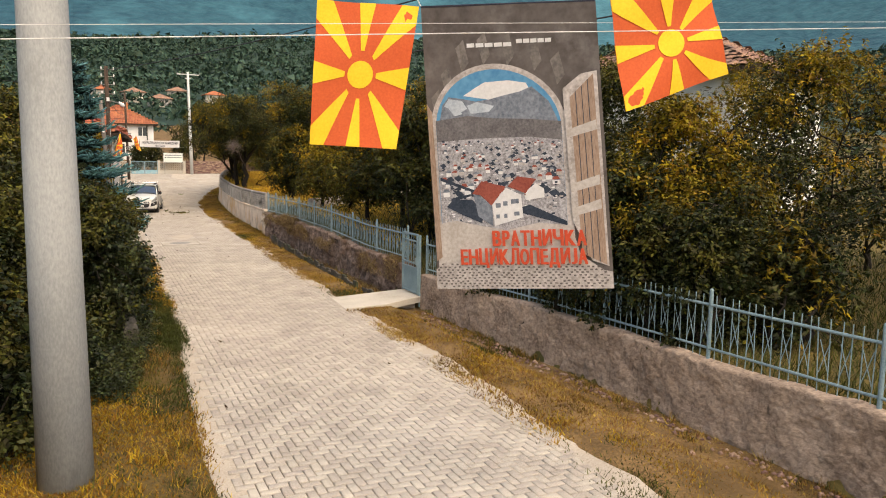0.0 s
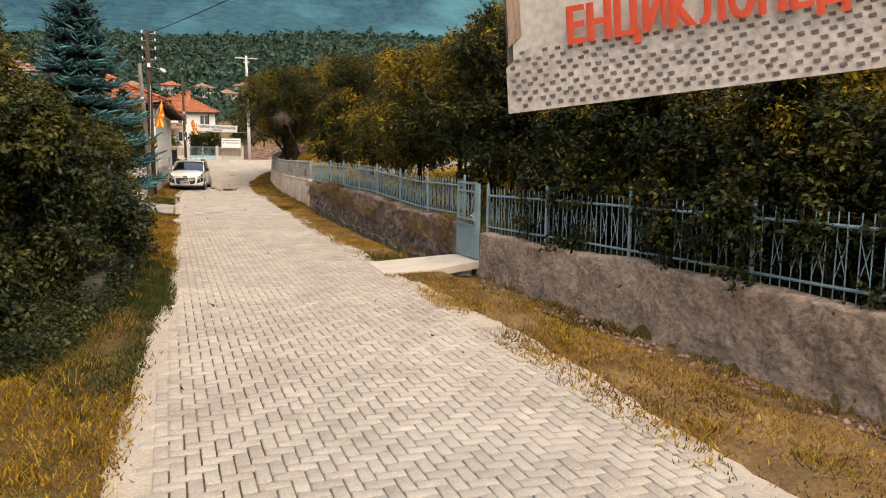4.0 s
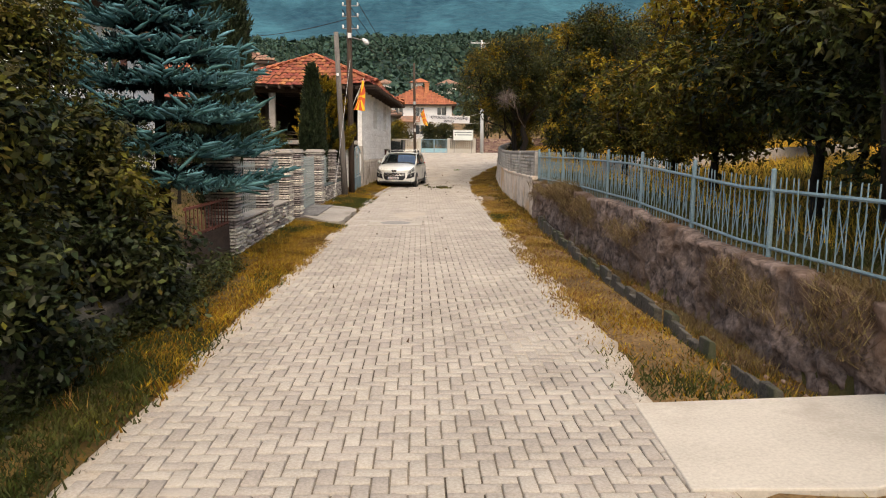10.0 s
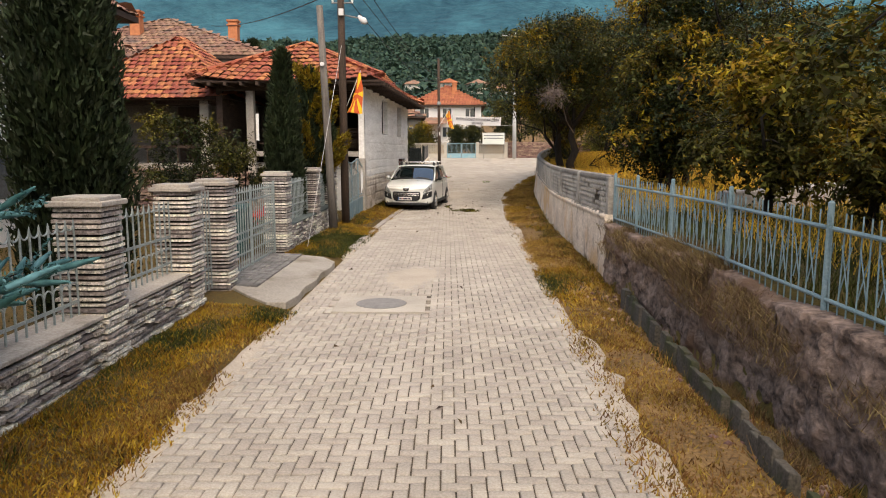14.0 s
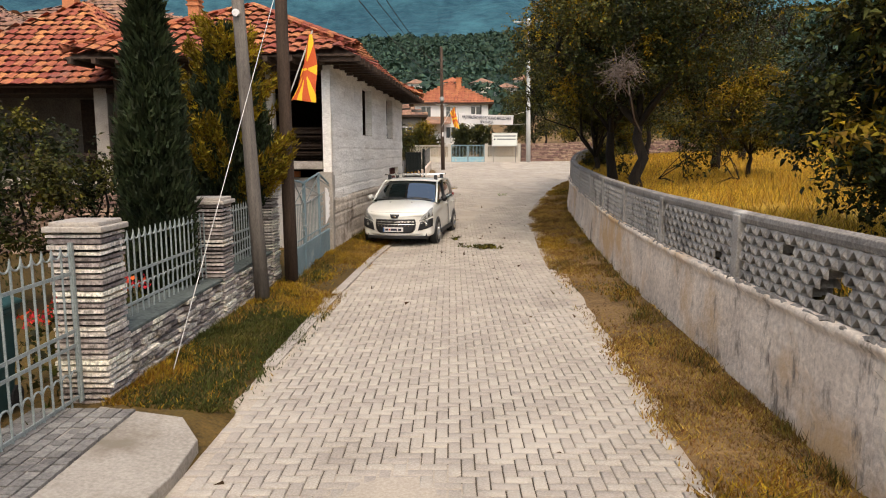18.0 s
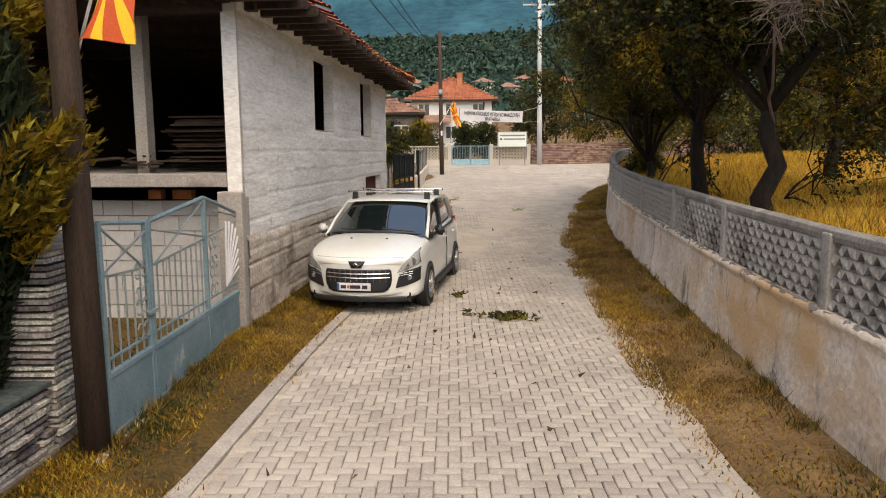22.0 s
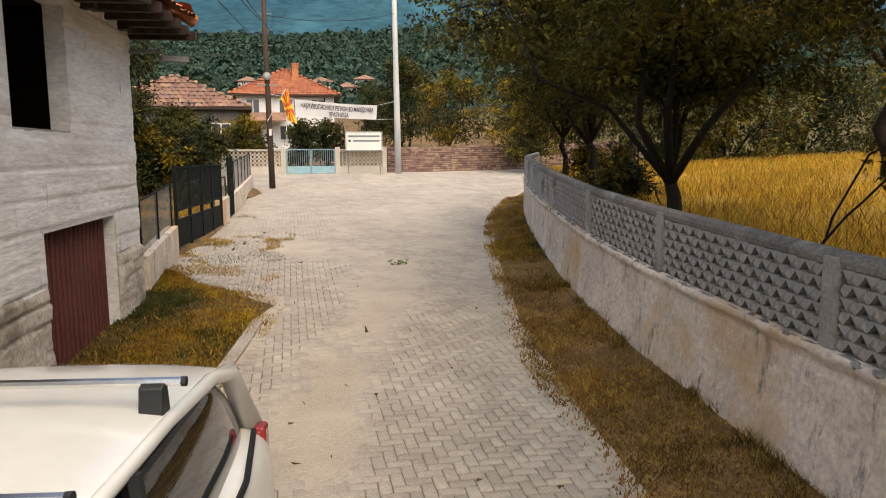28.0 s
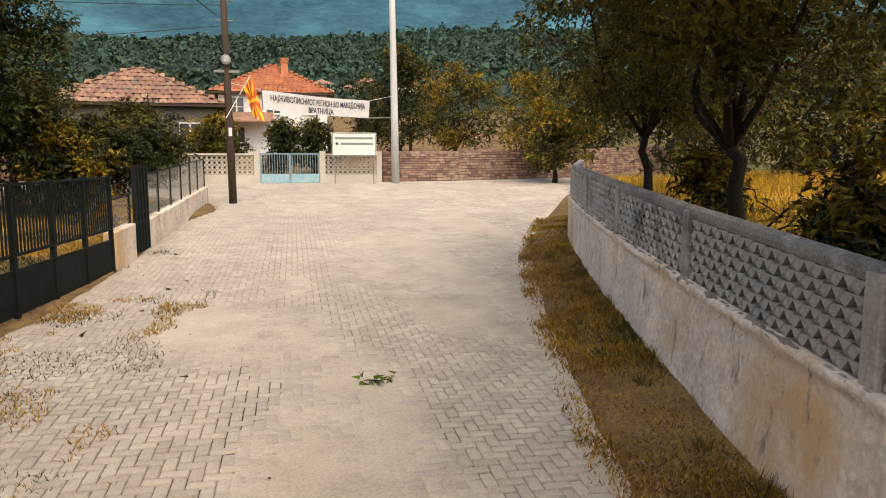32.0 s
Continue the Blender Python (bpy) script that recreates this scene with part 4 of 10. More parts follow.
garden_gate()
b = MB()
b.add([(4.42, 13.45, 0.075), (5.3, 13.35, 0.12), (6.2, 13.58, 0.19), (6.2, 14.52, 0.19), (5.3, 14.6, 0.13), (4.5, 14.66, 0.08)] + [(4.42, 13.45, -0.1), (5.3, 13.35, 0.0), (6.2, 13.58, 0.06), (6.2, 14.52, 0.06), (5.3, 14.6, 0.0), (4.5, 14.66, -0.1)],
      [(0, 1, 2, 3, 4, 5), (0, 6, 7, 1), (1, 7, 8, 2), (2, 8, 9, 3), (3, 9, 10, 4), (4, 10, 11, 5), (5, 11, 6, 0)])
tagged(part("entrance_slab", b, M_CONC_LIGHT, bevel=0.012), "pale cement slab bridging the ditch to the gate", "slab", kind="structure")
part("slab_support", MB().box(5.7, 13.75, -0.05, 0.7, 0.14, 0.22), M_CONC, bpy.data.objects["entrance_slab"])


# ---------------------------------------------------------------- right side: wall with the pierced concrete blocks
def pierced_wall():
    w = thing("wall_east_pierced", "grey concrete wall topped by pierced triangular blocks", "wall", kind="structure")
    ys, zs = np.arange(27.98, 64.1, 0.07), np.linspace(-0.4, 0.98, 40)
    Y, Z = np.meshgrid(ys, zs, indexing="ij")
    d = 0.026 * (fractal(Y * 1.5, Z * 3.0, 31) - 0.5) + 0.010 * (value_noise(Y * 9, Z * 12, 32) - 0.5) - 0.03 * (Z > 0.93)
    peel = np.clip(fractal(Y * 0.9, Z * 2.2, 33) * 5 - 2.9, 0, 1)
    pits = np.clip((Z - 0.70) / 0.2, 0, 1) * (value_noise(Y * 21, Z * 24, 34) - 0.3) * 0.030
    foot = np.interp(Y, [33, 38, 42, 49, 54, 58], [0.0, 0.02, 0.09, 0.09, 0.03, 0.0]) * np.clip(1 - np.maximum(Z, 0) / 0.6, 0, 1) ** 1.2
    X = wall_line(ys)[:, None] + d + 0.014 * peel + pits - foot
    top = np.stack([np.column_stack([wall_line(ys) + o, ys, level(ys) + 1.0]) for o in (-0.01, 0.26)], 1)
    V = np.concatenate([np.stack([X, Y, Z + level(ys)[:, None]], -1), top], 1)
    n = V.shape[1]
    a = (np.arange(len(ys) - 1)[:, None] * n + np.arange(n - 1)[None]).ravel()
    base = part("base_wall", raw_mesh("base_wall", V.reshape(-1, 3), np.column_stack([a, a + 1, a + n + 1, a + n])), M_WALLBASE, w, smooth=True)
    part("wall_end", MB().add([tuple(p) for p in V[0]], [tuple(range(n))]).add([tuple(p) for p in V[-1]], [tuple(range(n - 1, -1, -1))]), M_WALLBASE, base)
    posts = [28.08] + list(np.arange(28.08 + 2.62, 63.5, 2.62))
    pts = [(float(wall_line(y)) + 0.06, y, float(level(y))) for y in posts]
    rows, cw, ch = 6, 0.205, 0.087
    # one block: a face with a pointed hole through it, swelling outward between the holes
    hw, d = cw / 2, 0.15
    tri = [(-0.062, 0.004), (0.062, 0.004), (0.0, 0.076)]
    sq = [(-hw, 0), (hw, 0), (hw, ch), (0, ch), (-hw, ch)]
    vs = [(-0.012, x, z) for x, z in tri] + [(0.0, x, z) for x, z in sq] + [(d, x, z) for x, z in tri] + [(d, x, z) for x, z in sq] + [(-0.028, -hw * 0.86, ch * 0.42), (-0.028, hw * 0.86, ch * 0.42)]
    fs = [(3, 4, 1, 0), (4, 17, 1), (17, 5, 2, 1), (4, 5, 17), (5, 6, 2), (6, 7, 16, 2), (7, 3, 16), (16, 3, 0), (16, 0, 2),
          (0, 1, 9, 8), (1, 2, 10, 9), (2, 0, 8, 10), (11, 8, 9, 12), (12, 9, 10, 13), (13, 10, 14), (14, 10, 8, 15), (15, 8, 11)]
    block = bpy.data.meshes.new("block")
    block.from_pydata(vs, [], [f[::-1] for f in fs])
    block.materials.append(M_BLOCK)
    count = 0
    for i, (a, c) in enumerate(zip(pts[:-1], pts[1:])):
        a, c = Vector(a), Vector(c)
        run = c - a
        length = math.hypot(run.x, run.y)
        turn = Matrix.Rotation(math.atan2(-run.x, run.y), 4, "Z")
        m0 = Matrix.Translation(a) @ turn
        slope = run.z / length
        part("post", MB().box(a.x + 0.05, a.y, a.z + 1.28, 0.17, 0.15, 0.62, math.atan2(-run.x, run.y)), M_BLOCK, w, bevel=0.012)
        b = MB()
        nn = 10
        cap = [(0.0, 1.525), (-0.012, 1.57), (-0.005, 1.615), (0.06, 1.63), (0.13, 1.615), (0.13, 1.525)]
        b.sweep([(a + run * k / nn)[:] for k in range(nn + 1)], [(o - 0.01, z + 0.004 * math.sin(k * 9.1)) for k, (o, z) in enumerate(cap)])
        part("coping", b, M_CAP, w, smooth=False, bevel=0.008)
        lip = [a + run * (k / 40) + Vector((-0.055 + float(rng.normal(0, 0.008)), 0, 0.985 + float(rng.normal(0, 0.008)))) for k in range(41)]
        part("mortar_lip", MB().tube(lip, [float(rng.uniform(0.006, 0.034)) for k in range(41)], 6), M_CAP, w, "crumbling mortar lip", smooth=False)
        n_c = int((length - 0.10) / cw)
        x0 = (length - n_c * cw) / 2
        rest = MB()
        for r in range(rows):
            for k in range(-1 if r % 2 else 0, n_c + 1):
                if k < 0 and x0 + (k + 1.0) * cw - hw < -0.03:
                    continue
                yy = x0 + (k + 0.5 + (0.5 if r % 2 else 0.0)) * cw
                if yy + hw > length + 0.02:
                    continue
                if (a.y < 29 and (r, k) in {(2, 3), (2, 4), (3, 3), (1, 4), (4, 7)}) or (29 < a.y < 31.5 and (k + 2 * r) % 17 == 3 and r in (1, 2, 3)):
                    continue
                m = m0 @ Matrix.Translation((0.0, yy, 1.0 + r * ch + slope * yy))
                if 41 < a.y < 49.5 and count < 300:
                    o = new("block", block)
                    o.parent, o.matrix_world = w, m
                    count += 1
                else:
                    rest.add([m @ Vector(v) for v in vs], [f[::-1] for f in fs])
        if rest.v:
            tagged(part("block_rows", rest, M_BLOCK, w), "rows of pierced blocks", "", kind="stuff")
    return w


pierced_wall()

b = MB()
b.sweep([(x, y, float(yard_height(np.array([x]), np.array([y]), "right")[0])) for x, y in ((7.6, 27.75), (9.0, 28.2), (10.4, 28.7), (12.9, 29.8), (16.0, 31.2))], [(0, -0.2), (0, 0.30), (0.06, 0.36), (0.24, 0.34), (0.28, -0.2)])
tagged(part("wall_orchard", b, M_CONC, bevel=0.02), "low grey wall between the orchard and the meadow", "wall", kind="structure")

# ---------------------------------------------------------------- left side: slate pillars, low walls, railings
slab_meshes = []
for i in range(6):
    r = np.random.default_rng(50 + i)
    poly = []
    for a in np.linspace(0, 2 * math.pi, 17)[:-1]:
        q = max(abs(math.cos(a)), abs(math.sin(a)))
        poly.append((0.215 / q * math.cos(a) + r.normal(0, 0.006), 0.215 / q * math.sin(a) + r.normal(0, 0.006)))
    m = MB().prism(poly, 0, 0.029).mesh("slate")
    m.materials.append(M_SLATE)
    slab_meshes.append(m)


def slate_pillar(y, x=0.22, top=1.60):
    z0 = float(level(y))
    p = thing("slate_pillar", "square gate pillar of thin stacked slate with grey capstone", "pillar", x, y, z0, group="slate pillars along the street")
    part("core", MB().box(0, 0, top / 2 - 0.1, 0.31, 0.31, top - 0.06 + 0.2), M_MORTAR, p)
    z, k = 0.02, 0
    while z < top - 0.09:
        o = new("slate", slab_meshes[int(rng.integers(6))])
        o.parent = p
        f = float(rng.uniform(0.96, 1.035))
        o.matrix_local = Matrix.Translation((rng.normal(0, 0.005), rng.normal(0, 0.005), z)) @ Matrix.Rotation(math.pi / 2 * int(rng.integers(4)), 4, "Z") @ Matrix.Diagonal((f, f, float(rng.uniform(0.75, 1.25)), 1))
        z += 0.049
        k += 1
    part("capstone", MB().box(0, 0, top - 0.045, 0.50, 0.50, 0.05).box(0, 0, top - 0.005, 0.42, 0.42, 0.045), M_CONC, p, "weathered grey capstone", bevel=0.012)
    part("plinth", MB().box(0, 0, -0.08, 0.46, 0.46, 0.22), M_CONC, p, bevel=0.01)
    return p


for y in (20.66, 22.95, 25.06, 26.45, 30.02, 33.15, 35.68):
    slate_pillar(y)

stone_count = 0


def slate_wall(y0, y1, h):
    """A low wall faced with thin stones, with a cement top, between two pillars."""
    global stone_count
    w = thing("slate_wall", "low garden wall faced with thin stacked slate, cement top", "wall", group="slate walls along the street")
    z0 = float(level((y0 + y1) / 2))
    part("core", MB().box(0.2, (y0 + y1) / 2, z0 + h / 2 - 0.15, 0.27, y1 - y0, h + 0.3), M_MORTAR, w)
    part("coping", MB().box(0.2, (y0 + y1) / 2, z0 + h + 0.015, 0.43, y1 - y0, 0.035), M_CONC if y0 < 26 else M_COPE, w, "weathered coping", bevel=0.008)
    part("footing", MB().box(0.22, (y0 + y1) / 2, z0 - 0.06, 0.42, y1 - y0, 0.3), M_CONC, w)
    rest, z, row = MB(), 0.1, 0
    while z < h - 0.02:
        y = y0 - rng.uniform(0, 0.1)
        hgt = float(rng.uniform(0.024, 0.046))
        while y < y1:
            ln = float(rng.uniform(0.10, 0.34))
            a, c = max(y, y0), min(y + ln - 0.013, y1)
            if c - a > 0.03:
                pr = 0.375 + float(rng.uniform(0.0, 0.055))
                m = MB().add([(0.325, a, z), (pr - 0.004, a + 0.004, z), (pr - 0.004, c - 0.004, z), (0.325, c, z), (0.325, a, z + hgt), (pr, a + 0.002, z + hgt), (pr, c - 0.002, z + hgt), (0.325, c, z + hgt)],
                             [(0, 1, 2, 3)[::-1], (4, 5, 6, 7), (0, 1, 5, 4), (1, 2, 6, 5), (2, 3, 7, 6)])
                if stone_count < 300 and y0 > 29:
                    me = m.mesh("stone")
                    me.materials.append(M_SLATE)
                    o = new("stone", me)
                    o.parent, o.location = w, (0, 0, z0)
                    stone_count += 1
                else:
                    rest.add([(p[0], p[1], p[2] + z0) for p in m.v], m.f)
            y += ln
        z += hgt + 0.025
        row += 1
    if rest.v:
        tagged(part("stones", rest, M_SLATE_I, w), "thin stacked slate facing", "", kind="stuff")


slate_wall(20.88, 22.73, 0.56)
slate_wall(23.17, 24.84, 0.56)
slate_wall(30.24, 32.93, 0.56)
slate_wall(33.37, 35.46, 0.56)

hoop_mesh = MB().tube([(0, 0.065 * math.cos(a), -0.075 * math.sin(a)) for a in np.linspace(0, math.pi, 9)], 0.008, 5).mesh("hoop")
hoop_mesh.materials.append(M_SILVER)
bar_mesh = MB().tube([(0, 0, 0), (0, 0, 0.80), (0, 0, 0.84)], [0.0095, 0.0095, 0.003], 6).mesh("bar")
bar_mesh.materials.append(M_SILVER)
tall_bar = MB().tube([(0, 0, 0), (0, 0, 1.30), (0, 0, 1.34)], [0.0095, 0.0095, 0.003], 6).mesh("bar")
tall_bar.materials.append(M_SILVER)


def railing(y0, y1, z, height, name, label, category, x=0.2, mesh=None, rails=(0.12, 0.42), group=""):
    r = thing(name, label, category, group=group)
    n = max(2, round((y1 - y0) / 0.13))
    st = (y1 - y0) / n
    for h in rails:
        part("rail", MB().box(x, (y0 + y1) / 2, z + h, 0.012, y1 - y0, 0.028), M_SILVER, r)
    for i in range(n + 1):
        o = new("bar", mesh or bar_mesh)
        o.parent, o.location = r, (x, y0 + i * st, z)
        if i < n:
            for hz in (height - 0.02, 0.22):
                o = new("hoop", hoop_mesh)
                o.parent, o.location, o.scale = r, (x, y0 + (i + 0.5) * st, z + hz), (1, st / 0.13, 1 if hz > 0.3 else -1)
    return r


lv = lambda y: float(level(y))
for a, c in ((20.9, 22.72), (23.2, 24.82), (30.27, 32.92), (33.4, 35.17)):
    railing(a, c, lv((a + c) / 2) + 0.60, 0.84, "railing", "silver-painted iron railing with hooped bars on the slate wall", "railing", group="railings on the slate walls")
gate1 = railing(25.32, 26.2, lv(25.7) + 0.14, 1.34, "side_gate", "narrow silver iron gate between two slate pillars, closed", "gate", mesh=tall_bar, rails=(0.1, 0.5, 0.95))
gate2 = railing(26.72, 29.76, lv(28.2) + 0.10, 1.34, "sliding_gate", "wide silver iron driveway gate with hooped bars, closed", "gate", mesh=tall_bar, rails=(0.06, 0.5, 0.62, 1.1))
for y in (26.70, 28.24, 29.78):
    part("stile", MB().box(0.2, y, lv(28) + 0.78, 0.035, 0.035, 1.34), M_SILVER, gate2)

# low concrete wall in front of the shrubs, then a rusty sheet
b = MB()
b.sweep([(0.30, y, lv(y)) for y in np.arange(11.6, 18.4, 0.6)], [(0, -0.3), (0, 0.36), (0.03, 0.40), (0.2, 0.39), (0.22, 0.36), (0.22, -0.3)])
tagged(part("wall_west_low", b, M_CONC_DARK, bevel=0.01), "low dark mossy concrete wall under the shrubs", "wall", kind="structure")
g = thing("sheet_gate", "rusty brown sheet-metal gate with a dark rail on top", "gate", 0.35, 19.4, lv(19.4))
# The rusty sheet's dark colour has the spruce's shade painted into it.
part("sheet", MB().box(0, 0, 0.28, 0.02, 1.9, 0.62), M_OLDWOOD_SHADE, g)
for z in (0.62, 0.95):
    part("rail", MB().box(0, 0, z, 0.03, 1.9, 0.03), M_RUST, g)
for i in range(13):
    part("bar", MB().tube([(0, -0.9 + i * 0.15, 0.58), (0, -0.9 + i * 0.15, 0.98)], 0.008, 5), M_RUST, g)


# ---------------------------------------------------------------- yard gate beside the barn
def yard_gate():
    g = thing("yard_gate", "two-leaved grey-blue yard gate with scuffed sheet foot and white sunburst", "gate", 0.75, 36.42, lv(37) + 0.02)
    for L, side in ((2.76, 1), (0.85, -1)):
        peak = min(1.40, L)
        rim = [(0.03, 1.62), (peak, 1.74), (2.73, 1.44)] if side > 0 else [(0.03, 1.62), (0.82, 1.69)]
        at = lambda y: float(np.interp(y, [p[0] for p in rim], [p[1] for p in rim]))
        sash = lambda y: 1.24 + 0.055 * y
        b = MB()
        for y in (0.03, peak, L - 0.03) if side > 0 else (0.03, L - 0.03):
            b.box(0, side * y, at(y) / 2, 0.04, 0.05, at(y))
        b.box(0, side * L / 2, 0.07, 0.04, L, 0.05).box(0, side * L / 2, 0.54, 0.045, L, 0.045).box(0, side * L / 2, 0.66, 0.02, L, 0.02)
        leaf = part("leaf_frame", b, M_BLUE, g, bevel=0.004)
        part("top_rail", MB().tube([(0, side * y, z) for y, z in rim], 0.020, 6), M_BLUE, leaf)
        part("sash_rail", MB().tube([(0, side * 0.05, sash(0.05)), (0, side * (L - 0.05), sash(L - 0.05))], 0.012, 5), M_SILVER, leaf)
        part("foot_sheet", MB().box(0.006, side * L / 2, 0.30, 0.012, L - 0.06, 0.46), M_GATE_SHEET, leaf, "scuffed blue-grey sheet metal, rusting at the foot")
        for i in range(9 if side > 0 else 5):
            y = 0.17 + i * 0.136
            part("bar", MB().tube([(0, side * y, 0.56), (0, side * y, sash(y))], 0.009, 5), M_SILVER, leaf)
        part("brace", MB().tube([(0.01, side * 0.08, sash(0)), (0.01, side * (peak - 0.03), at(peak) - 0.03)], 0.010, 5).tube([(0.01, side * 0.06, 1.55), (0.01, side * (peak - 0.03), sash(peak) + 0.02)], 0.010, 5), M_SILVER, leaf)
        for y in (peak + 0.14, peak + 0.26, L - 0.12) if side > 0 else (0.12, 0.24):
            for i in range(4):
                cz = 0.74 + i * 0.15 + (0.05 if i % 2 else 0)
                part("scroll", MB().tube([(0.012, side * (y + 0.05 * math.cos(v)), cz + 0.065 * math.sin(v)) for v in np.linspace(0.4, 5.6, 12)], 0.007, 4), M_SILVER, leaf)
        if side > 0:
            part("brace", MB().tube([(0.01, peak + 0.03, at(peak) - 0.12), (0.01, L - 0.05, sash(L) + 0.02)], 0.010, 5), M_SILVER, leaf)
            for a in np.linspace(0.30, 1.50, 8):
                reach = min(0.74, 0.68 / max(math.cos(a), 0.05))
                part("sun_ray", MB().tube([(0.02, 1.98, 0.70), (0.02, 1.98 + math.cos(a) * reach, 0.70 + math.sin(a) * reach)], [0.007, 0.015], 4), M_CLOTH, leaf, "white-painted ray")
            part("latch", MB().box(0.03, -0.02, 0.86, 0.03, 0.14, 0.03), M_SILVER, leaf)
    for y, h in ((2.80, 1.52),):
        part("gate_post", MB().box(-0.02, y, h / 2, 0.08, 0.08, h), M_BLUE, g)
    sill = MB()
    sill.sweep([(0.80, y, lv(y)) for y in np.arange(35.2, 39.3, 0.5)], [(0, -0.1), (0, 0.085), (0.13, 0.06), (0.15, -0.1)])
    tagged(part("gate_sill", sill, M_CONC, bevel=0.01), "worn cement strip at the foot of the yard gate", "sill", kind="structure")
    return g


yard_gate()

# ---------------------------------------------------------------- beyond the barn: low wall, dark gate, mesh fence
def low_wall(name, pts, h, label):
    b = MB()
    b.sweep([(x, y, lv(y)) for x, y in pts], [(-0.2, -0.4), (-0.2, h), (0.0, h), (0.0, -0.4)])
    return tagged(part(name, b, M_WALLBASE, bevel=0.01), label, "wall", kind="structure")


low_wall("wall_west_render", [(1.53, 50.6), (1.5, 52.2), (1.48, 53.7)], 0.60, "low rendered garden wall, streaked with dirt")
low_wall("wall_west_render_stub", [(1.9, 58.1), (1.95, 59.3)], 0.62, "short rendered wall beside a dark metal gate")
low_wall("wall_west_render_far", [(1.97, 60.4), (2.02, 64), (2.06, 69.3)], 0.55, "long low rendered wall carrying a mesh fence")


def mesh_fence(pts, z, h, label):
    f = thing("mesh_fence", label, "fence")
    for (x0, y0), (x1, y1) in zip(pts[:-1], pts[1:]):
        n = max(1, round((y1 - y0) / 1.6))
        for i in range(n + 1):
            t = i / n
            x, y = x0 + (x1 - x0) * t, y0 + (y1 - y0) * t
            part("post", MB().box(x - 0.1, y, lv(y) + z + h / 2, 0.045, 0.045, h), M_DARKMETAL, f)
        bm = MB()
        ln = y1 - y0
        for k in range(int((ln + h) / 0.075)):
            for s in (1, -1):
                a = k * 0.075 - (h if s > 0 else 0)
                p0, p1 = (a, 0.0), (a + s * h, h)
                if s < 0:
                    p0, p1 = (a, 0.0), (a - h, h)
                t0, t1 = sorted((p0[0], p1[0]))
                lo, hi = max(t0, 0), min(t1, ln)
                if hi - lo < 0.02:
                    continue
                zz = lambda u: (u - p0[0]) / (p1[0] - p0[0]) * h
                xa = lambda u: x0 + (x1 - x0) * u / ln - 0.1
                bm.tube([(xa(lo), y0 + lo, lv(y0 + lo) + z + zz(lo)), (xa(hi), y0 + hi, lv(y0 + hi) + z + zz(hi))], 0.0022, 3, False)
        part("wire_mesh", bm, M_IRON, f, "diamond wire mesh")
        part("top_rail", MB().tube([(x0 - 0.1, y0, lv(y0) + z + h), (x1 - 0.1, y1, lv(y1) + z + h)], 0.015, 6), M_DARKMETAL, f)
    return f


mesh_fence([(1.53, 50.6), (1.48, 53.6)], 0.52, 0.85, "sagging wire-mesh fence on dark posts")
mesh_fence([(1.97, 60.4), (2.06, 69.2)], 0.55, 0.85, "wire-mesh fence on dark metal posts")
mesh_fence([(1.9, 58.2), (1.95, 59.3)], 0.62, 0.5, "short piece of wire-mesh fence")


def dark_gate(x0, y0, x1, y1, name, label, bars=True):
    L = math.hypot(x1 - x0, y1 - y0)
    g = thing(name, label, "gate", x0, y0, lv((y0 + y1) / 2) + 0.05, math.degrees(math.atan2(-(x1 - x0), y1 - y0)))
    part("foot_sheet", MB().box(0, L / 2, 0.28, 0.02, L, 0.5), M_DARKMETAL, g, "dented dark sheet metal")
    n = 5
    for i in range(n):
        part("stile", MB().box(0, L * i / (n - 1), 0.78, 0.06, 0.06, 1.56), M_DARKMETAL, g)
    for z in (0.54, 0.72, 1.52):
        part("rail", MB().box(0, L / 2, z, 0.035, L, 0.035), M_DARKMETAL, g)
    m = MB().box(0, 0, 1.12, 0.012, 0.03, 0.8).mesh("bar")
    m.materials.append(M_DARKMETAL)
    for i in range(int(L / 0.085)):
        o = new("bar", m)
        o.parent, o.location = g, (0, 0.04 + i * 0.085, 0)
    return g


dark_gate(1.44, 53.85, 1.86, 57.95, "drive_gate", "dark green barred metal driveway gate, closed")
dark_gate(1.93, 59.4, 1.96, 60.3, "wicket", "narrow dark metal wicket gate, closed")


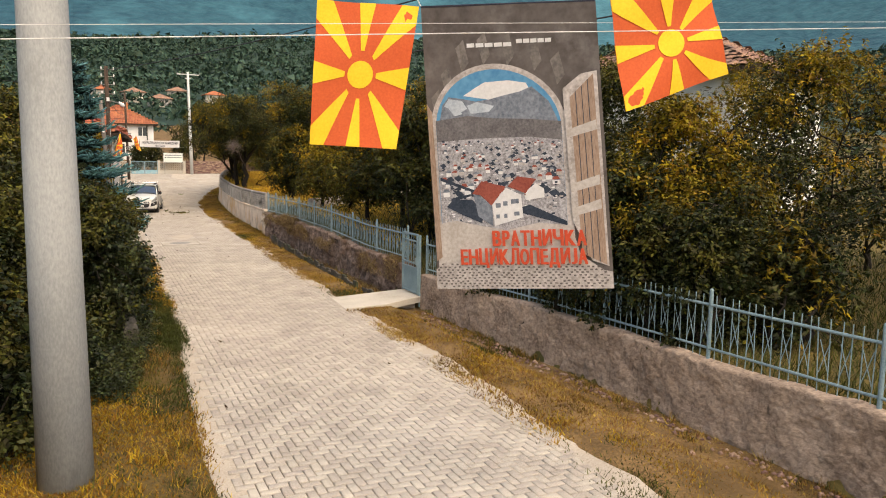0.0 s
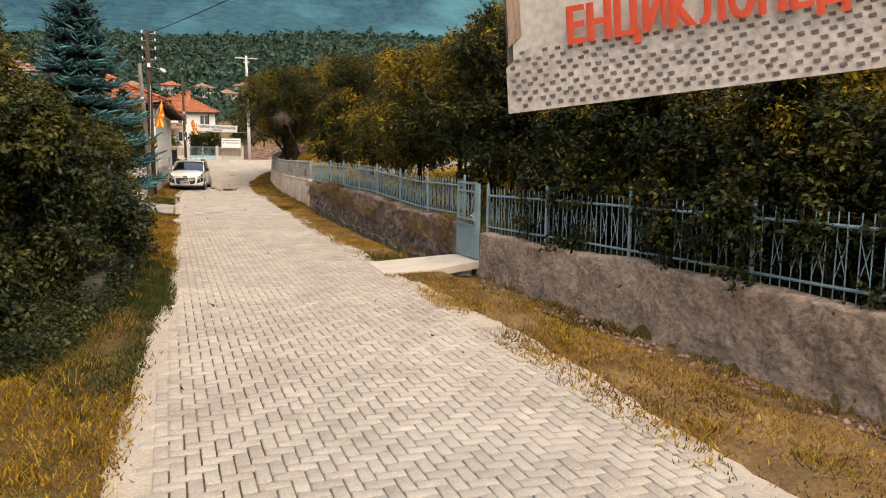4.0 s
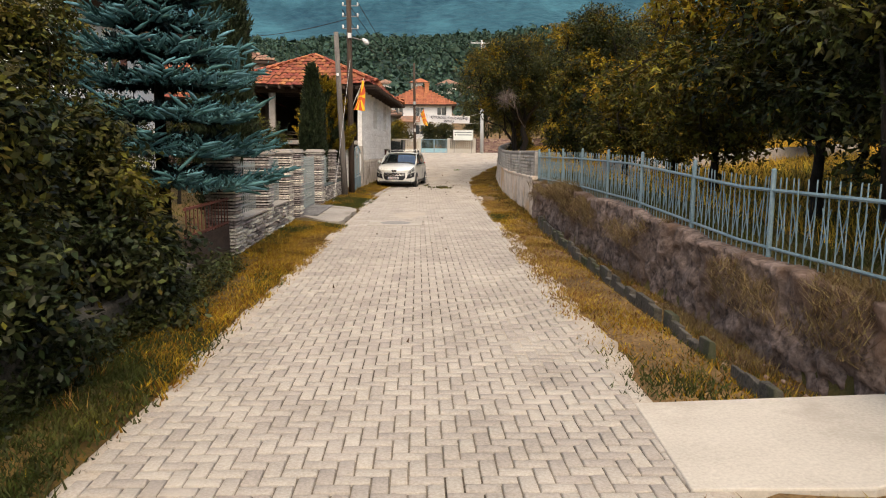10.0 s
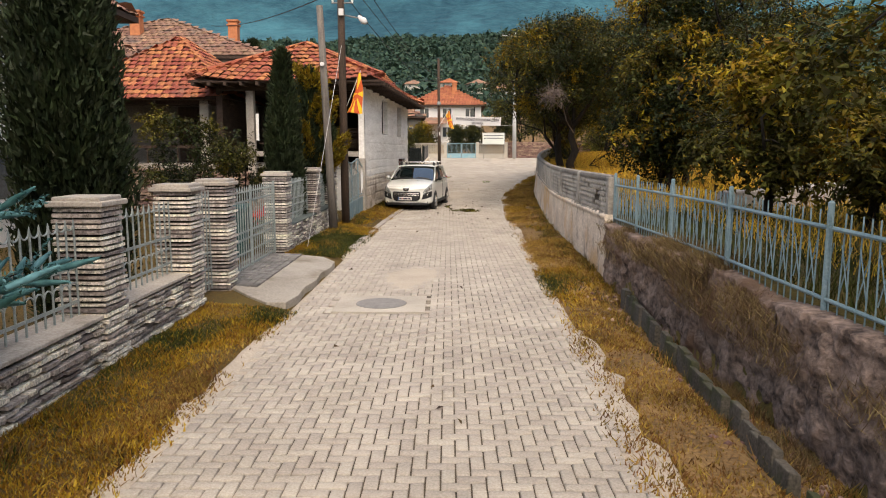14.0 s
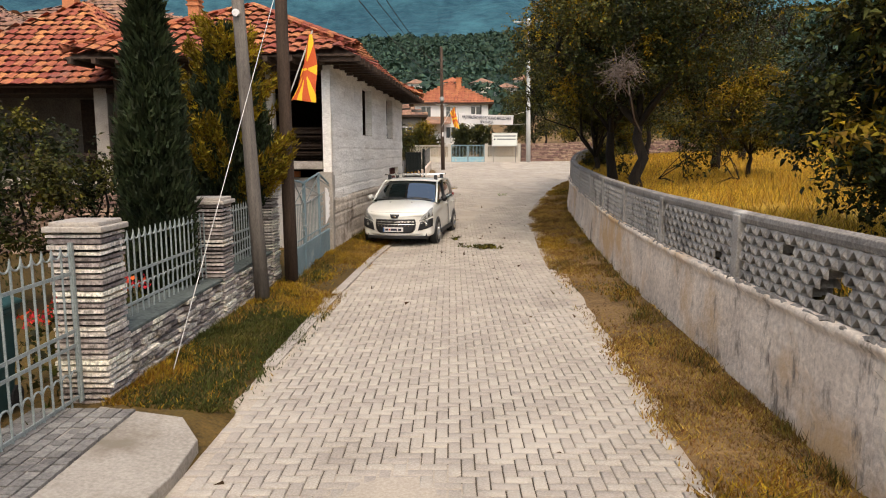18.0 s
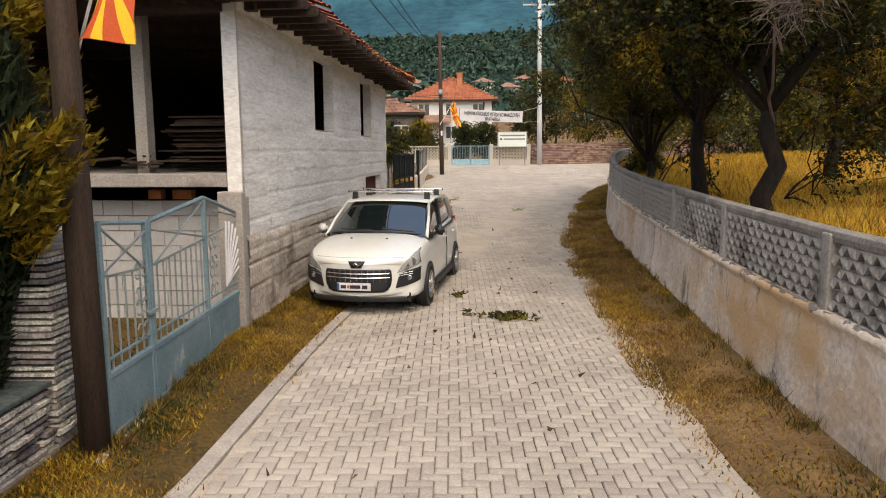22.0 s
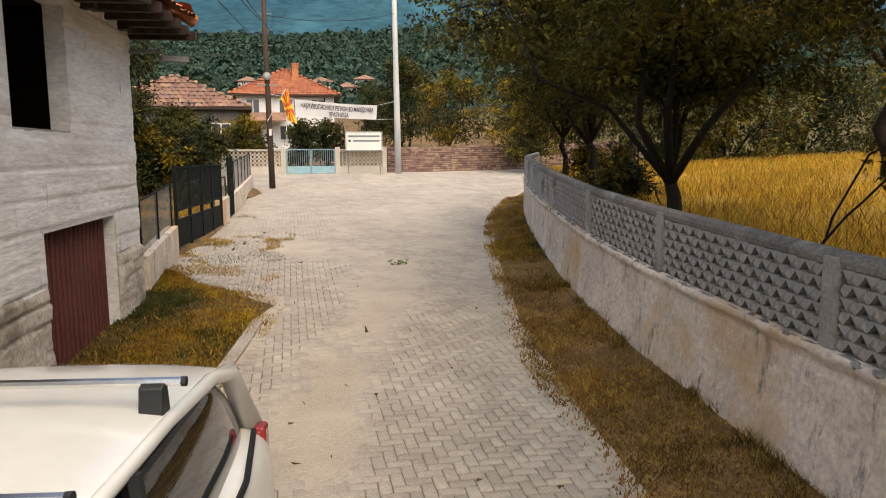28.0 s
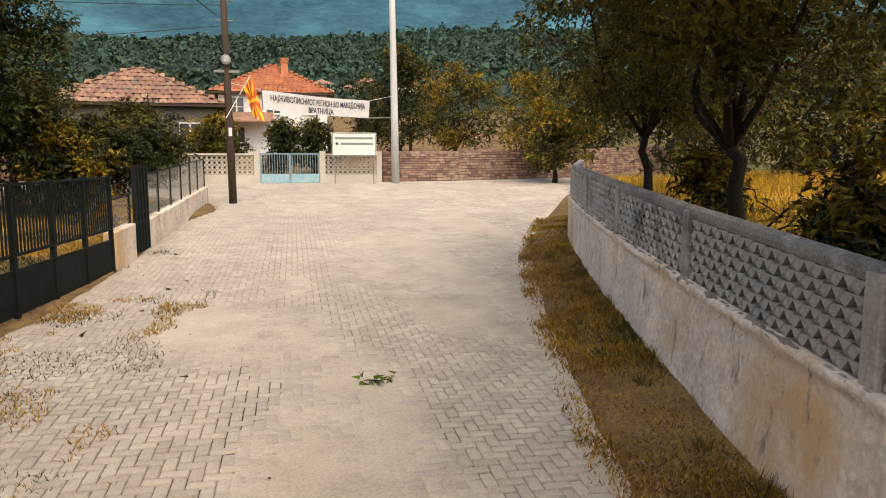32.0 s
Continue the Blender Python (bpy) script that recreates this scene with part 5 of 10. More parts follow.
# ---------------------------------------------------------------- things in the yard behind the sliding gate
def wheelie_bin(x, y):
    """A tapered plastic bin with a hinged lid, a handle bar and two wheels."""
    b = thing("wheelie_bin", "dark green plastic wheelie bin behind the gate", "bin", x, y, lv(y) + 0.12, 8)
    rings = [(0.19, 0.21, 0.0), (0.20, 0.22, 0.02), (0.255, 0.275, 0.80), (0.275, 0.295, 0.81), (0.275, 0.295, 0.85)]
    v = [(sx * a, sy * c, z) for a, c, z in rings for sx, sy in ((-1, -1), (1, -1), (1, 1), (-1, 1))]
    part("body", MB().add(v, [(3, 2, 1, 0)] + [(i * 4 + k, i * 4 + (k + 1) % 4, i * 4 + 4 + (k + 1) % 4, i * 4 + 4 + k) for i in range(4) for k in range(4)]), M_BIN, b, bevel=0.02)
    lid = [(0.29, 0.31, 0.855), (0.29, 0.31, 0.885), (0.22, 0.24, 0.93)]
    v = [(sx * a, sy * c, z) for a, c, z in lid for sx, sy in ((-1, -1), (1, -1), (1, 1), (-1, 1))]
    part("lid", MB().add(v, [(3, 2, 1, 0), (8, 9, 10, 11)] + [(i * 4 + k, i * 4 + (k + 1) % 4, i * 4 + 4 + (k + 1) % 4, i * 4 + 4 + k) for i in range(2) for k in range(4)]), M_BIN, b, bevel=0.012)
    part("handle", MB().tube([(-0.22, 0.33, 0.86), (0.22, 0.33, 0.86)], 0.014, 8), M_BIN, b)
    for sx in (-1, 1):
        part("wheel", MB().tube([(sx * 0.19, 0.24, 0.09), (sx * 0.23, 0.24, 0.09)], 0.09, 16), M_RUBBER, b)


wheelie_bin(-0.42, 29.35)


def stone_pile(x, y, length, depth, height, rz):
    """Loosely stacked flat field stones, each one by itself."""
    q = np.random.default_rng(41)
    t = thing("stone_pile", "dry-stacked pile of flat reddish field stones in the garden", "stone pile", x, y, lv(y) + 0.04, rz)
    meshes = []
    for i in range(6):
        poly = [(0.5 * math.cos(a) * q.uniform(0.8, 1.1), 0.5 * math.sin(a) * q.uniform(0.8, 1.1)) for a in np.linspace(0, 2 * math.pi, 8)[:-1]]
        m = MB().prism(poly, -0.5, 0.5).mesh("stone")
        m.materials.append(M_REDSTONE)
        meshes.append(m)
    z, n = 0.0, 0
    while z < height and n < 290:
        hh = float(q.uniform(0.05, 0.10))
        u = -length / 2 + 0.4 * z
        while u < length / 2 - 0.4 * z:
            w = float(q.uniform(0.14, 0.36))
            o = new("stone", meshes[int(q.integers(6))])
            o.parent = t
            o.matrix_local = Matrix.Translation((u + w / 2, -depth / 2 * (1 - 0.5 * z / height) + float(q.normal(0, 0.04)), z + hh / 2)) @ Euler((float(q.normal(0, 0.08)), float(q.normal(0, 0.08)), float(q.uniform(-0.3, 0.3)))).to_matrix().to_4x4() @ Matrix.Diagonal((w, depth * 0.7, hh, 1))
            u += w * 0.95
            n += 1
        z += hh * 0.92


stone_pile(-4.0, 39.6, 4.6, 0.9, 1.15, 4)

# ---------------------------------------------------------------- barn
def wall_with_holes(u0, u1, z0, z1, thick, holes, place, step=0.0):
    """A wall in the plane u, z with rectangular openings; place(u, d, z) sets it in space, d being the depth."""
    us = sorted({u0, u1, *[h[0] for h in holes], *[h[1] for h in holes]})
    zs = sorted({z0, z1, *[h[2] for h in holes], *[h[3] for h in holes]})
    b = MB()
    solid = lambda i, j: 0 <= i < len(us) - 1 and 0 <= j < len(zs) - 1 and not any(h[0] <= us[i] and us[i + 1] <= h[1] and h[2] <= zs[j] and zs[j + 1] <= h[3] for h in holes)
    for i in range(len(us) - 1):
        for j in range(len(zs) - 1):
            if not solid(i, j):
                continue
            a, c, e, f = us[i], us[i + 1], zs[j], zs[j + 1]
            q = lambda u, d, z: place(u, d, z)
            b.add([q(a, 0, e), q(c, 0, e), q(c, 0, f), q(a, 0, f)], [(0, 1, 2, 3)])
            b.add([q(a, thick, e), q(c, thick, e), q(c, thick, f), q(a, thick, f)], [(3, 2, 1, 0)])
            for di, dj, p0, p1 in ((-1, 0, (a, e), (a, f)), (1, 0, (c, f), (c, e)), (0, -1, (c, e), (a, e)), (0, 1, (a, f), (c, f))):
                if not solid(i + di, j + dj):
                    b.add([q(p0[0], 0, p0[1]), q(p1[0], 0, p1[1]), q(p1[0], thick, p1[1]), q(p0[0], thick, p0[1])], [(0, 1, 2, 3)])
    return b


def hip_roof(b_tiles, ux, uy, eave, ridge_z, inset, tile=(0.24, 0.30), wave=0.035, sides=("s", "e", "n", "w"), sweep_up=0.0):
    """Rows of curved clay tiles on a hip roof over [ux0, ux1] x [uy0, uy1]; returns the corner points of its planes."""
    (x0, x1), (y0, y1) = ux, uy
    cx = (x0 + x1) / 2
    r0, r1 = Vector((cx, y0 + inset, ridge_z)), Vector((cx, y1 - inset, ridge_z))
    A, B, C, D = Vector((x0, y0, eave)), Vector((x1, y0, eave)), Vector((x1, y1, eave)), Vector((x0, y1, eave))
    planes = {"s": (A, B, r0, r0), "e": (B, C, r1, r0), "n": (C, D, r1, r1), "w": (D, A, r0, r1)}
    for s in sides:
        p, q, r, t = planes[s]
        along = q - p
        L = along.length
        ua = along / L
        mid = (r + t) / 2 - p
        up = mid - ua * mid.dot(ua)
        H = up.length
        uu = up / H
        nrm = ua.cross(uu)
        if nrm.z < 0:
            nrm = -nrm
        rows = int(H / tile[1])
        for j in range(rows + 1):
            h0 = j * tile[1]
            k = h0 / H
            s0 = (t - p).dot(ua) * k
            s1 = L + ((r - p).dot(ua) - L) * k
            n = int((s1 - s0) / tile[0])
            for i in range(n + 1):
                a0, a1 = s0 + i * tile[0], min(s0 + (i + 1) * tile[0], s1)
                if a1 - a0 < 0.05:
                    continue
                top = min(h0 + tile[1] * 1.08, H)
                jit = float(rng.normal(0, 0.008))
                pts = []
                for hh, lift in ((h0, 0.045 + jit), (top, 0.008 + jit)):
                    for m in range(5):
                        w = m / 4
                        pts.append(p + ua * (a0 + (a1 - a0) * w) + uu * hh + nrm * (lift + wave * math.sin(math.pi * w)))
                sag = -0.05 * math.sin(math.pi * (a0 / L)) * (1 - k)
                pts = [v + Vector((0, 0, sag + (sweep_up * (abs(a0 / L - 0.5) * 2) ** 3 * (1 - k)))) for v in pts]
                yield s, j, i, pts


TILE_F = [(m, m + 1, m + 6, m + 5) for m in range(4)] + [(0, 5, 9, 4)]


def barn():
    ang = -3.66
    bn = thing("barn", "unfinished grey concrete barn with open timber loft and old tile roof", "barn", 0.82, 39.0, 0.0, ang)
    L, W, T = 11.1, 4.6, 0.18
    base = lv(42)
    # street wall with two bare windows and a door opening
    wall = wall_with_holes(0, L, 0.0, 4.22, T, [(3.50, 4.90, 2.74, 3.96), (7.52, 8.84, 2.74, 3.97), (8.0, 10.05, 0.0, 1.80)], lambda u, d, z: (-d, u, z))
    part("street_wall", wall, M_BARN, bn, "board-marked bare concrete wall")
    # the coat of the wall keeps the marks of level boards, each a little proud or sunk, with ragged joints
    q = np.random.default_rng(35)
    us, zs = np.arange(0.0, L + 0.01, 0.055), np.arange(0.0, 4.215, 0.0251)
    U, Z = np.meshgrid(us, zs, indexing="ij")
    joints = np.cumsum(q.uniform(0.15, 0.30, 24))
    wave = Z + 0.05 * (fractal(U * 0.5, U * 0 + 2.0, 36) - 0.5) + 0.03 * (fractal(U * 3.0, Z * 0.7, 37) - 0.5)
    row = np.searchsorted(joints, wave)
    board = np.floor((U + 1.7 * row) / 2.9).astype(int) + 7 * row
    proud = q.uniform(-0.008, 0.014, 400)[board % 400]
    edge = np.abs(wave[..., None] - joints).min(-1)
    ridge = np.clip(1 - edge / 0.022, 0, 1) * q.uniform(-0.020, 0.022, 400)[(board * 7) % 400] * np.clip(fractal(U * 1.2, Z * 6, 38) * 3 - 0.9, 0, 1)
    groove = np.clip(1 - edge / 0.016, 0, 1) * 0.045 * np.clip(fractal(U * 0.8 + 3, Z * 4 + 1, 41) * 5 - 1.7, 0, 1)
    low = np.clip((1.34 + 0.12 * (fractal(U * 1.3, U * 0 + 6.0, 42) - 0.5) - Z) / 0.03, 0, 1)
    cast = 0.022 + 0.030 * (fractal(U * 4.0, Z * 4.5, 43) - 0.5) + 0.016 * (value_noise(U * 15, Z * 17, 44) - 0.5)
    X = 0.020 + proud + ridge - groove + low * cast + 0.010 * (fractal(U * 2.2, Z * 7.0, 39) - 0.5) + 0.006 * (value_noise(U * 13, Z * 19, 40) - 0.5)
    X = X + 0.006 * (value_noise(U * 1.6, Z * 21, 45) - 0.5) + 0.006 * (value_noise(U * 9, Z * 29, 46) - 0.5)
    hole = np.minimum.reduce([np.maximum.reduce([u0 - U, U - u1, z0 - Z, Z - z1]) for u0, u1, z0, z1 in ((3.50, 4.90, 2.74, 3.96), (7.52, 8.84, 2.74, 3.97), (8.0, 10.05, 0.0, 1.80))])
    X = 0.003 + np.maximum(X - 0.003, 0) * np.clip(hole / 0.07, 0, 1)
    V = np.stack([X, U, Z], -1).reshape(-1, 3)
    n = len(zs)
    a = (np.arange(len(us) - 1)[:, None] * n + np.arange(n - 1)[None]).ravel()
    F = np.column_stack([a, a + n, a + n + 1, a + 1])
    c = V[F].mean(1)
    keep = np.ones(len(F), bool)
    for u0, u1, z0, z1 in ((3.50, 4.90, 2.74, 3.96), (7.52, 8.84, 2.74, 3.97), (8.0, 10.05, 0.0, 1.80)):
        keep &= ~((c[:, 1] > u0) & (c[:, 1] < u1) & (c[:, 2] > z0) & (c[:, 2] < z1))
    rough = low.ravel()[F[:, 0]] > 0.5
    part("board_marked_coat", raw_mesh("board_marked_coat", V, F[keep & ~rough]), M_BARN, bn, "rough coat with board marks")
    part("rough_cast_base", raw_mesh("rough_cast_base", V, F[keep & rough]), M_ROUGHCAST, bn, "rough-cast lower wall")
    part("floor_slab", MB().box(-2.4, L / 2 - 0.02, 2.03, 4.4, L - 0.1, 0.16), M_CONC, bn, bevel=0.01)
    part("corner_post", MB().box(-0.12, 0.0, 0.9, 0.30, 0.26, 2.0), M_CONC, bn, bevel=0.015)
    part("floor_below", MB().box(-2.4, L / 2, 0.12, 4.4, L - 0.4, 0.1), M_CONC, bn)
    # Both rear walls take the dark timber colour as painted interior shade.
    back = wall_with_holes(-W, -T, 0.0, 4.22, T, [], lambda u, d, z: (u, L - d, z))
    part("back_wall", back, M_OLDWOOD_SHADE, bn)
    part("inner_wall", wall_with_holes(0.3, L - T, 0.0, 4.22, 0.2, [(2.6, 4.4, 2.5, 3.9)], lambda u, d, z: (-W - d, u, z)), M_OLDWOOD_SHADE, bn)
    # block wall below the slab
    blocks = MB()
    blk = MB().box(0, 0, 0, 0.39, 0.19, 0.185).mesh("cinder_block")
    blk.materials.append(M_CINDER)
    for r in range(8):
        for i in range(8):
            o = new("cinder_block", blk)
            o.parent, o.location = bn, (-0.42 - i * 0.4 - (0.2 if r % 2 else 0), 0.55, 0.30 + r * 0.195)
    for i in range(2):
        part("clay_brick", MB().box(-0.95 - i * 0.36, 0.5, 1.84, 0.25 - 0.08 * i, 0.14, 0.12), M_BRICK, bn, bevel=0.005)
    # loft: columns, beams, stacked boards
    for x in (-1.42, -3.62):
        part("column", MB().box(x, 0.12 if x < -2 else 0.5, 2.1 + 1.05 if x > -2 else 2.05, 0.16 if x > -2 else 0.24, 0.2, 2.1 if x > -2 else 4.1), M_CONC, bn, bevel=0.012)
    for i in range(9):
        part("ceiling_beam", MB().box(-W / 2, 0.3 + i * 1.3, 4.12, W + 0.3, 0.14, 0.16), M_OLDWOOD_SHADE, bn)
    part("ceiling_boards", MB().box(-W / 2, L / 2, 4.23, W, L, 0.03), M_OLDWOOD_SHADE, bn)
    part("front_beam", MB().box(-W / 2 - 0.1, 0.05, 4.08, W - 0.1, 0.18, 0.2), M_OLDWOOD_SHADE, bn)
    for i in range(26):
        r = rng.uniform(0, 1, 5)
        part("stacked_board", MB().box(-0.62 - 0.25 * r[0], 0.9 + 0.5 * r[1], 2.14 + i * 0.028, 1.0 + 0.25 * r[2], 0.16, 0.022, 0.25 * (r[3] - 0.5)), M_OLDWOOD_SHADE, bn)
    for i in range(14):
        r = rng.uniform(0, 1, 5)
        m = Euler((0.1 * r[0], 0.15 * (r[1] - 0.5), 3.1 * r[2])).to_matrix().to_4x4()
        part("scrap_board", MB().box(-1.2 - 2.2 * r[3], 0.35 + 0.4 * r[4], 2.16 + 0.02 * i, 0.7, 0.1, 0.025, m=m), M_OLDWOOD_SHADE, bn)
    for (u0, u1, z0, z1) in ((3.50, 4.90, 2.74, 3.96), (7.52, 8.84, 2.74, 3.97)):
        w = part("window_opening", MB().box(-0.12, (u0 + u1) / 2, z0 - 0.012, 0.25, u1 - u0 + 0.04, 0.03), M_CONC, bn, "bare window sill")
    door = part("door", MB().box(-0.14, 9.025, 0.95, 0.02, 2.04, 1.64), M_RUST, bn, "corrugated rust-red sheet door")
    for i in range(16):
        part("rib", MB().tube([(-0.125, 8.08 + i * 0.126, 0.16), (-0.125, 8.08 + i * 0.126, 1.76)], 0.022, 6), M_RUST, door)
    # roof
    tiles, n = MB(), 0
    for s, j, i, pts in hip_roof(None, (-W - 0.7, 0.72), (-0.75, L + 0.75), 4.22, 5.72, 2.9, sweep_up=0.16):
        if s == "s" and n < 300:
            me = MB().add(pts, TILE_F).mesh("roof_tile")
            me.materials.append(M_TILE_O)
            o = new("roof_tile", me)
            o.parent = bn
            n += 1
        else:
            tiles.add(pts, TILE_F)
    tagged(part("roof_tiles", tiles, M_TILE, bn), "old red clay tiles", "", kind="stuff")
    x0, x1, y0, y1, e, rz = -W - 0.66, 0.68, -0.71, L + 0.71, 4.20, 5.68
    cx = (x0 + x1) / 2
    part("roof_deck", MB().add([(x0, y0, e), (x1, y0, e), (x1, y1, e), (x0, y1, e), (cx, y0 + 2.9, rz), (cx, y1 - 2.9, rz), (x0, y0, e - 0.03), (x1, y0, e - 0.03), (x1, y1, e - 0.03), (x0, y1, e - 0.03)],
                               [(0, 1, 4), (1, 2, 5, 4), (2, 3, 5), (3, 0, 4, 5), (9, 8, 7, 6), (0, 6, 7, 1), (1, 7, 8, 2), (2, 8, 9, 3), (3, 9, 6, 0)]), M_OLDWOOD_SHADE, bn)
    for i in range(26):
        y = -0.6 + i * 0.49
        part("rafter", MB().box(0.28, y, 4.13, 0.95, 0.09, 0.11), M_OLDWOOD_SHADE, bn)
    for i in range(11):
        part("rafter", MB().box(-W - 0.5 + i * 0.5, -0.35, 4.13, 0.09, 0.85, 0.11), M_OLDWOOD_SHADE, bn)
    ridge = MB()
    for p, q in (((cx, y0 + 2.9, rz), (cx, y1 - 2.9, rz)), ((cx, y0 + 2.9, rz), (x1, y0, e + 0.14)), ((cx, y0 + 2.9, rz), (x0, y0, e + 0.14)), ((cx, y1 - 2.9, rz), (x1, y1, e + 0.14))):
        p, q = Vector(p), Vector(q)
        k = int((q - p).length / 0.33)
        for i in range(k):
            ridge.tube([p + (q - p) * i / k + Vector((0, 0, 0.05)), p + (q - p) * (i + 1.1) / k + Vector((0, 0, 0.035))], [0.075, 0.10], 8, False)
    tagged(part("ridge_tiles", ridge, M_TILE, bn), "rounded ridge tiles", "", kind="stuff")
    # wall lamp on a short arm at the far corner
    arm = part("lamp_arm", MB().tube([(0.02, L - 0.1, 3.82), (0.3, L + 0.1, 3.86)], 0.03, 6), M_IRON, bn)
    part("lamp_head", MB().box(0.52, L + 0.22, 3.78, 0.34, 0.14, 0.07, 0.5), M_IRON, arm)
    return bn


barn()


# ---------------------------------------------------------------- old house with the veranda
def old_house():
    h = thing("veranda_house", "old house with orange clay-tile roof over a shaded veranda", "house", 0, 0, 0)
    tiles, n = MB(), 0
    for s, j, i, pts in hip_roof(None, (-9.6, -3.4), (39.6, 48.5), 3.78, 6.3, 4.2, sides=("s", "e", "w"), sweep_up=0.1):
        tiles.add(pts, TILE_F)
    tagged(part("roof_tiles", tiles, M_TILE, h), "bright orange clay tiles", "", kind="stuff")
    part("roof_deck", MB().add([(-9.55, 39.65, 3.75), (-3.45, 39.65, 3.75), (-3.45, 48.5, 3.75), (-9.55, 48.5, 3.75), (-6.5, 43.8, 6.25), (-6.5, 44.3, 6.25)], [(0, 1, 4), (1, 2, 5, 4), (2, 3, 5), (3, 0, 4, 5), (3, 2, 1, 0)]), M_OLDWOOD_SHADE, h)
    part("back_wall", MB().box(-6.5, 43.2, 1.9, 5.6, 0.25, 3.8), M_OLDPLASTER, h)
    part("side_wall", MB().box(-9.0, 46, 1.9, 0.25, 5.4, 3.8), M_OLDPLASTER, h)
    part("veranda_floor", MB().box(-6.4, 41.5, 1.62, 5.7, 3.2, 0.16), M_CONC, h)
    for x in (-8.2, -4.55):
        part("column", MB().box(x, 40.35, 2.1, 0.30, 0.30, 3.3), M_CONC, h, bevel=0.012)
    part("veranda_beam", MB().box(-6.4, 40.3, 3.72, 5.6, 0.2, 0.18), M_OLDWOOD_SHADE, h)
    part("rail", MB().box(-6.4, 40.25, 2.25, 5.4, 0.07, 0.09), M_OLDWOOD_SHADE, h)
    door = part("door", MB().box(-6.0, 43.05, 2.7, 0.9, 0.06, 2.0), M_OLDWOOD_SHADE, h)
    for i in range(8):
        part("baluster", MB().box(-8.0 + i * 0.5, 40.27, 1.95, 0.05, 0.05, 0.55), M_OLDWOOD_SHADE, h)
    # stacked rubble under the veranda
    st, k = MB(), 0
    for r in range(17):
        x = -7.9
        while x < -3.0:
            w, hh = float(rng.uniform(0.12, 0.34)), float(rng.uniform(0.05, 0.085))
            z = 0.25 + r * 0.082
            if z < 1.55 - 0.12 * (x + 7.9) / 4.9:
                d = float(rng.uniform(0, 0.09))
                me = MB().add([(x, 39.9, z), (x, 39.0 - d, z + 0.006), (x + w, 39.0 - d * 0.7, z), (x + w, 39.9, z), (x, 39.9, z + hh), (x + 0.015, 39.03 - d, z + hh), (x + w - 0.01, 39.02 - d, z + hh - 0.01), (x + w, 39.9, z + hh)],
                              [(0, 1, 2, 3)[::-1], (4, 5, 6, 7), (0, 1, 5, 4), (1, 2, 6, 5), (2, 3, 7, 6)])
                if k < 290:
                    m = me.mesh("stone")
                    m.materials.append(M_REDSTONE)
                    o = new("stone", m)
                    o.parent = h
                else:
                    st.add(me.v, me.f)
                k += 1
            x += w + 0.012
    part("stone_core", MB().box(-5.4, 39.75, 0.8, 4.9, 0.9, 1.3), M_MORTAR, h)
    if st.v:
        tagged(part("stone_rest", st, M_REDSTONE, h), "stacked stones", "", kind="stuff")
    return h


old_house()

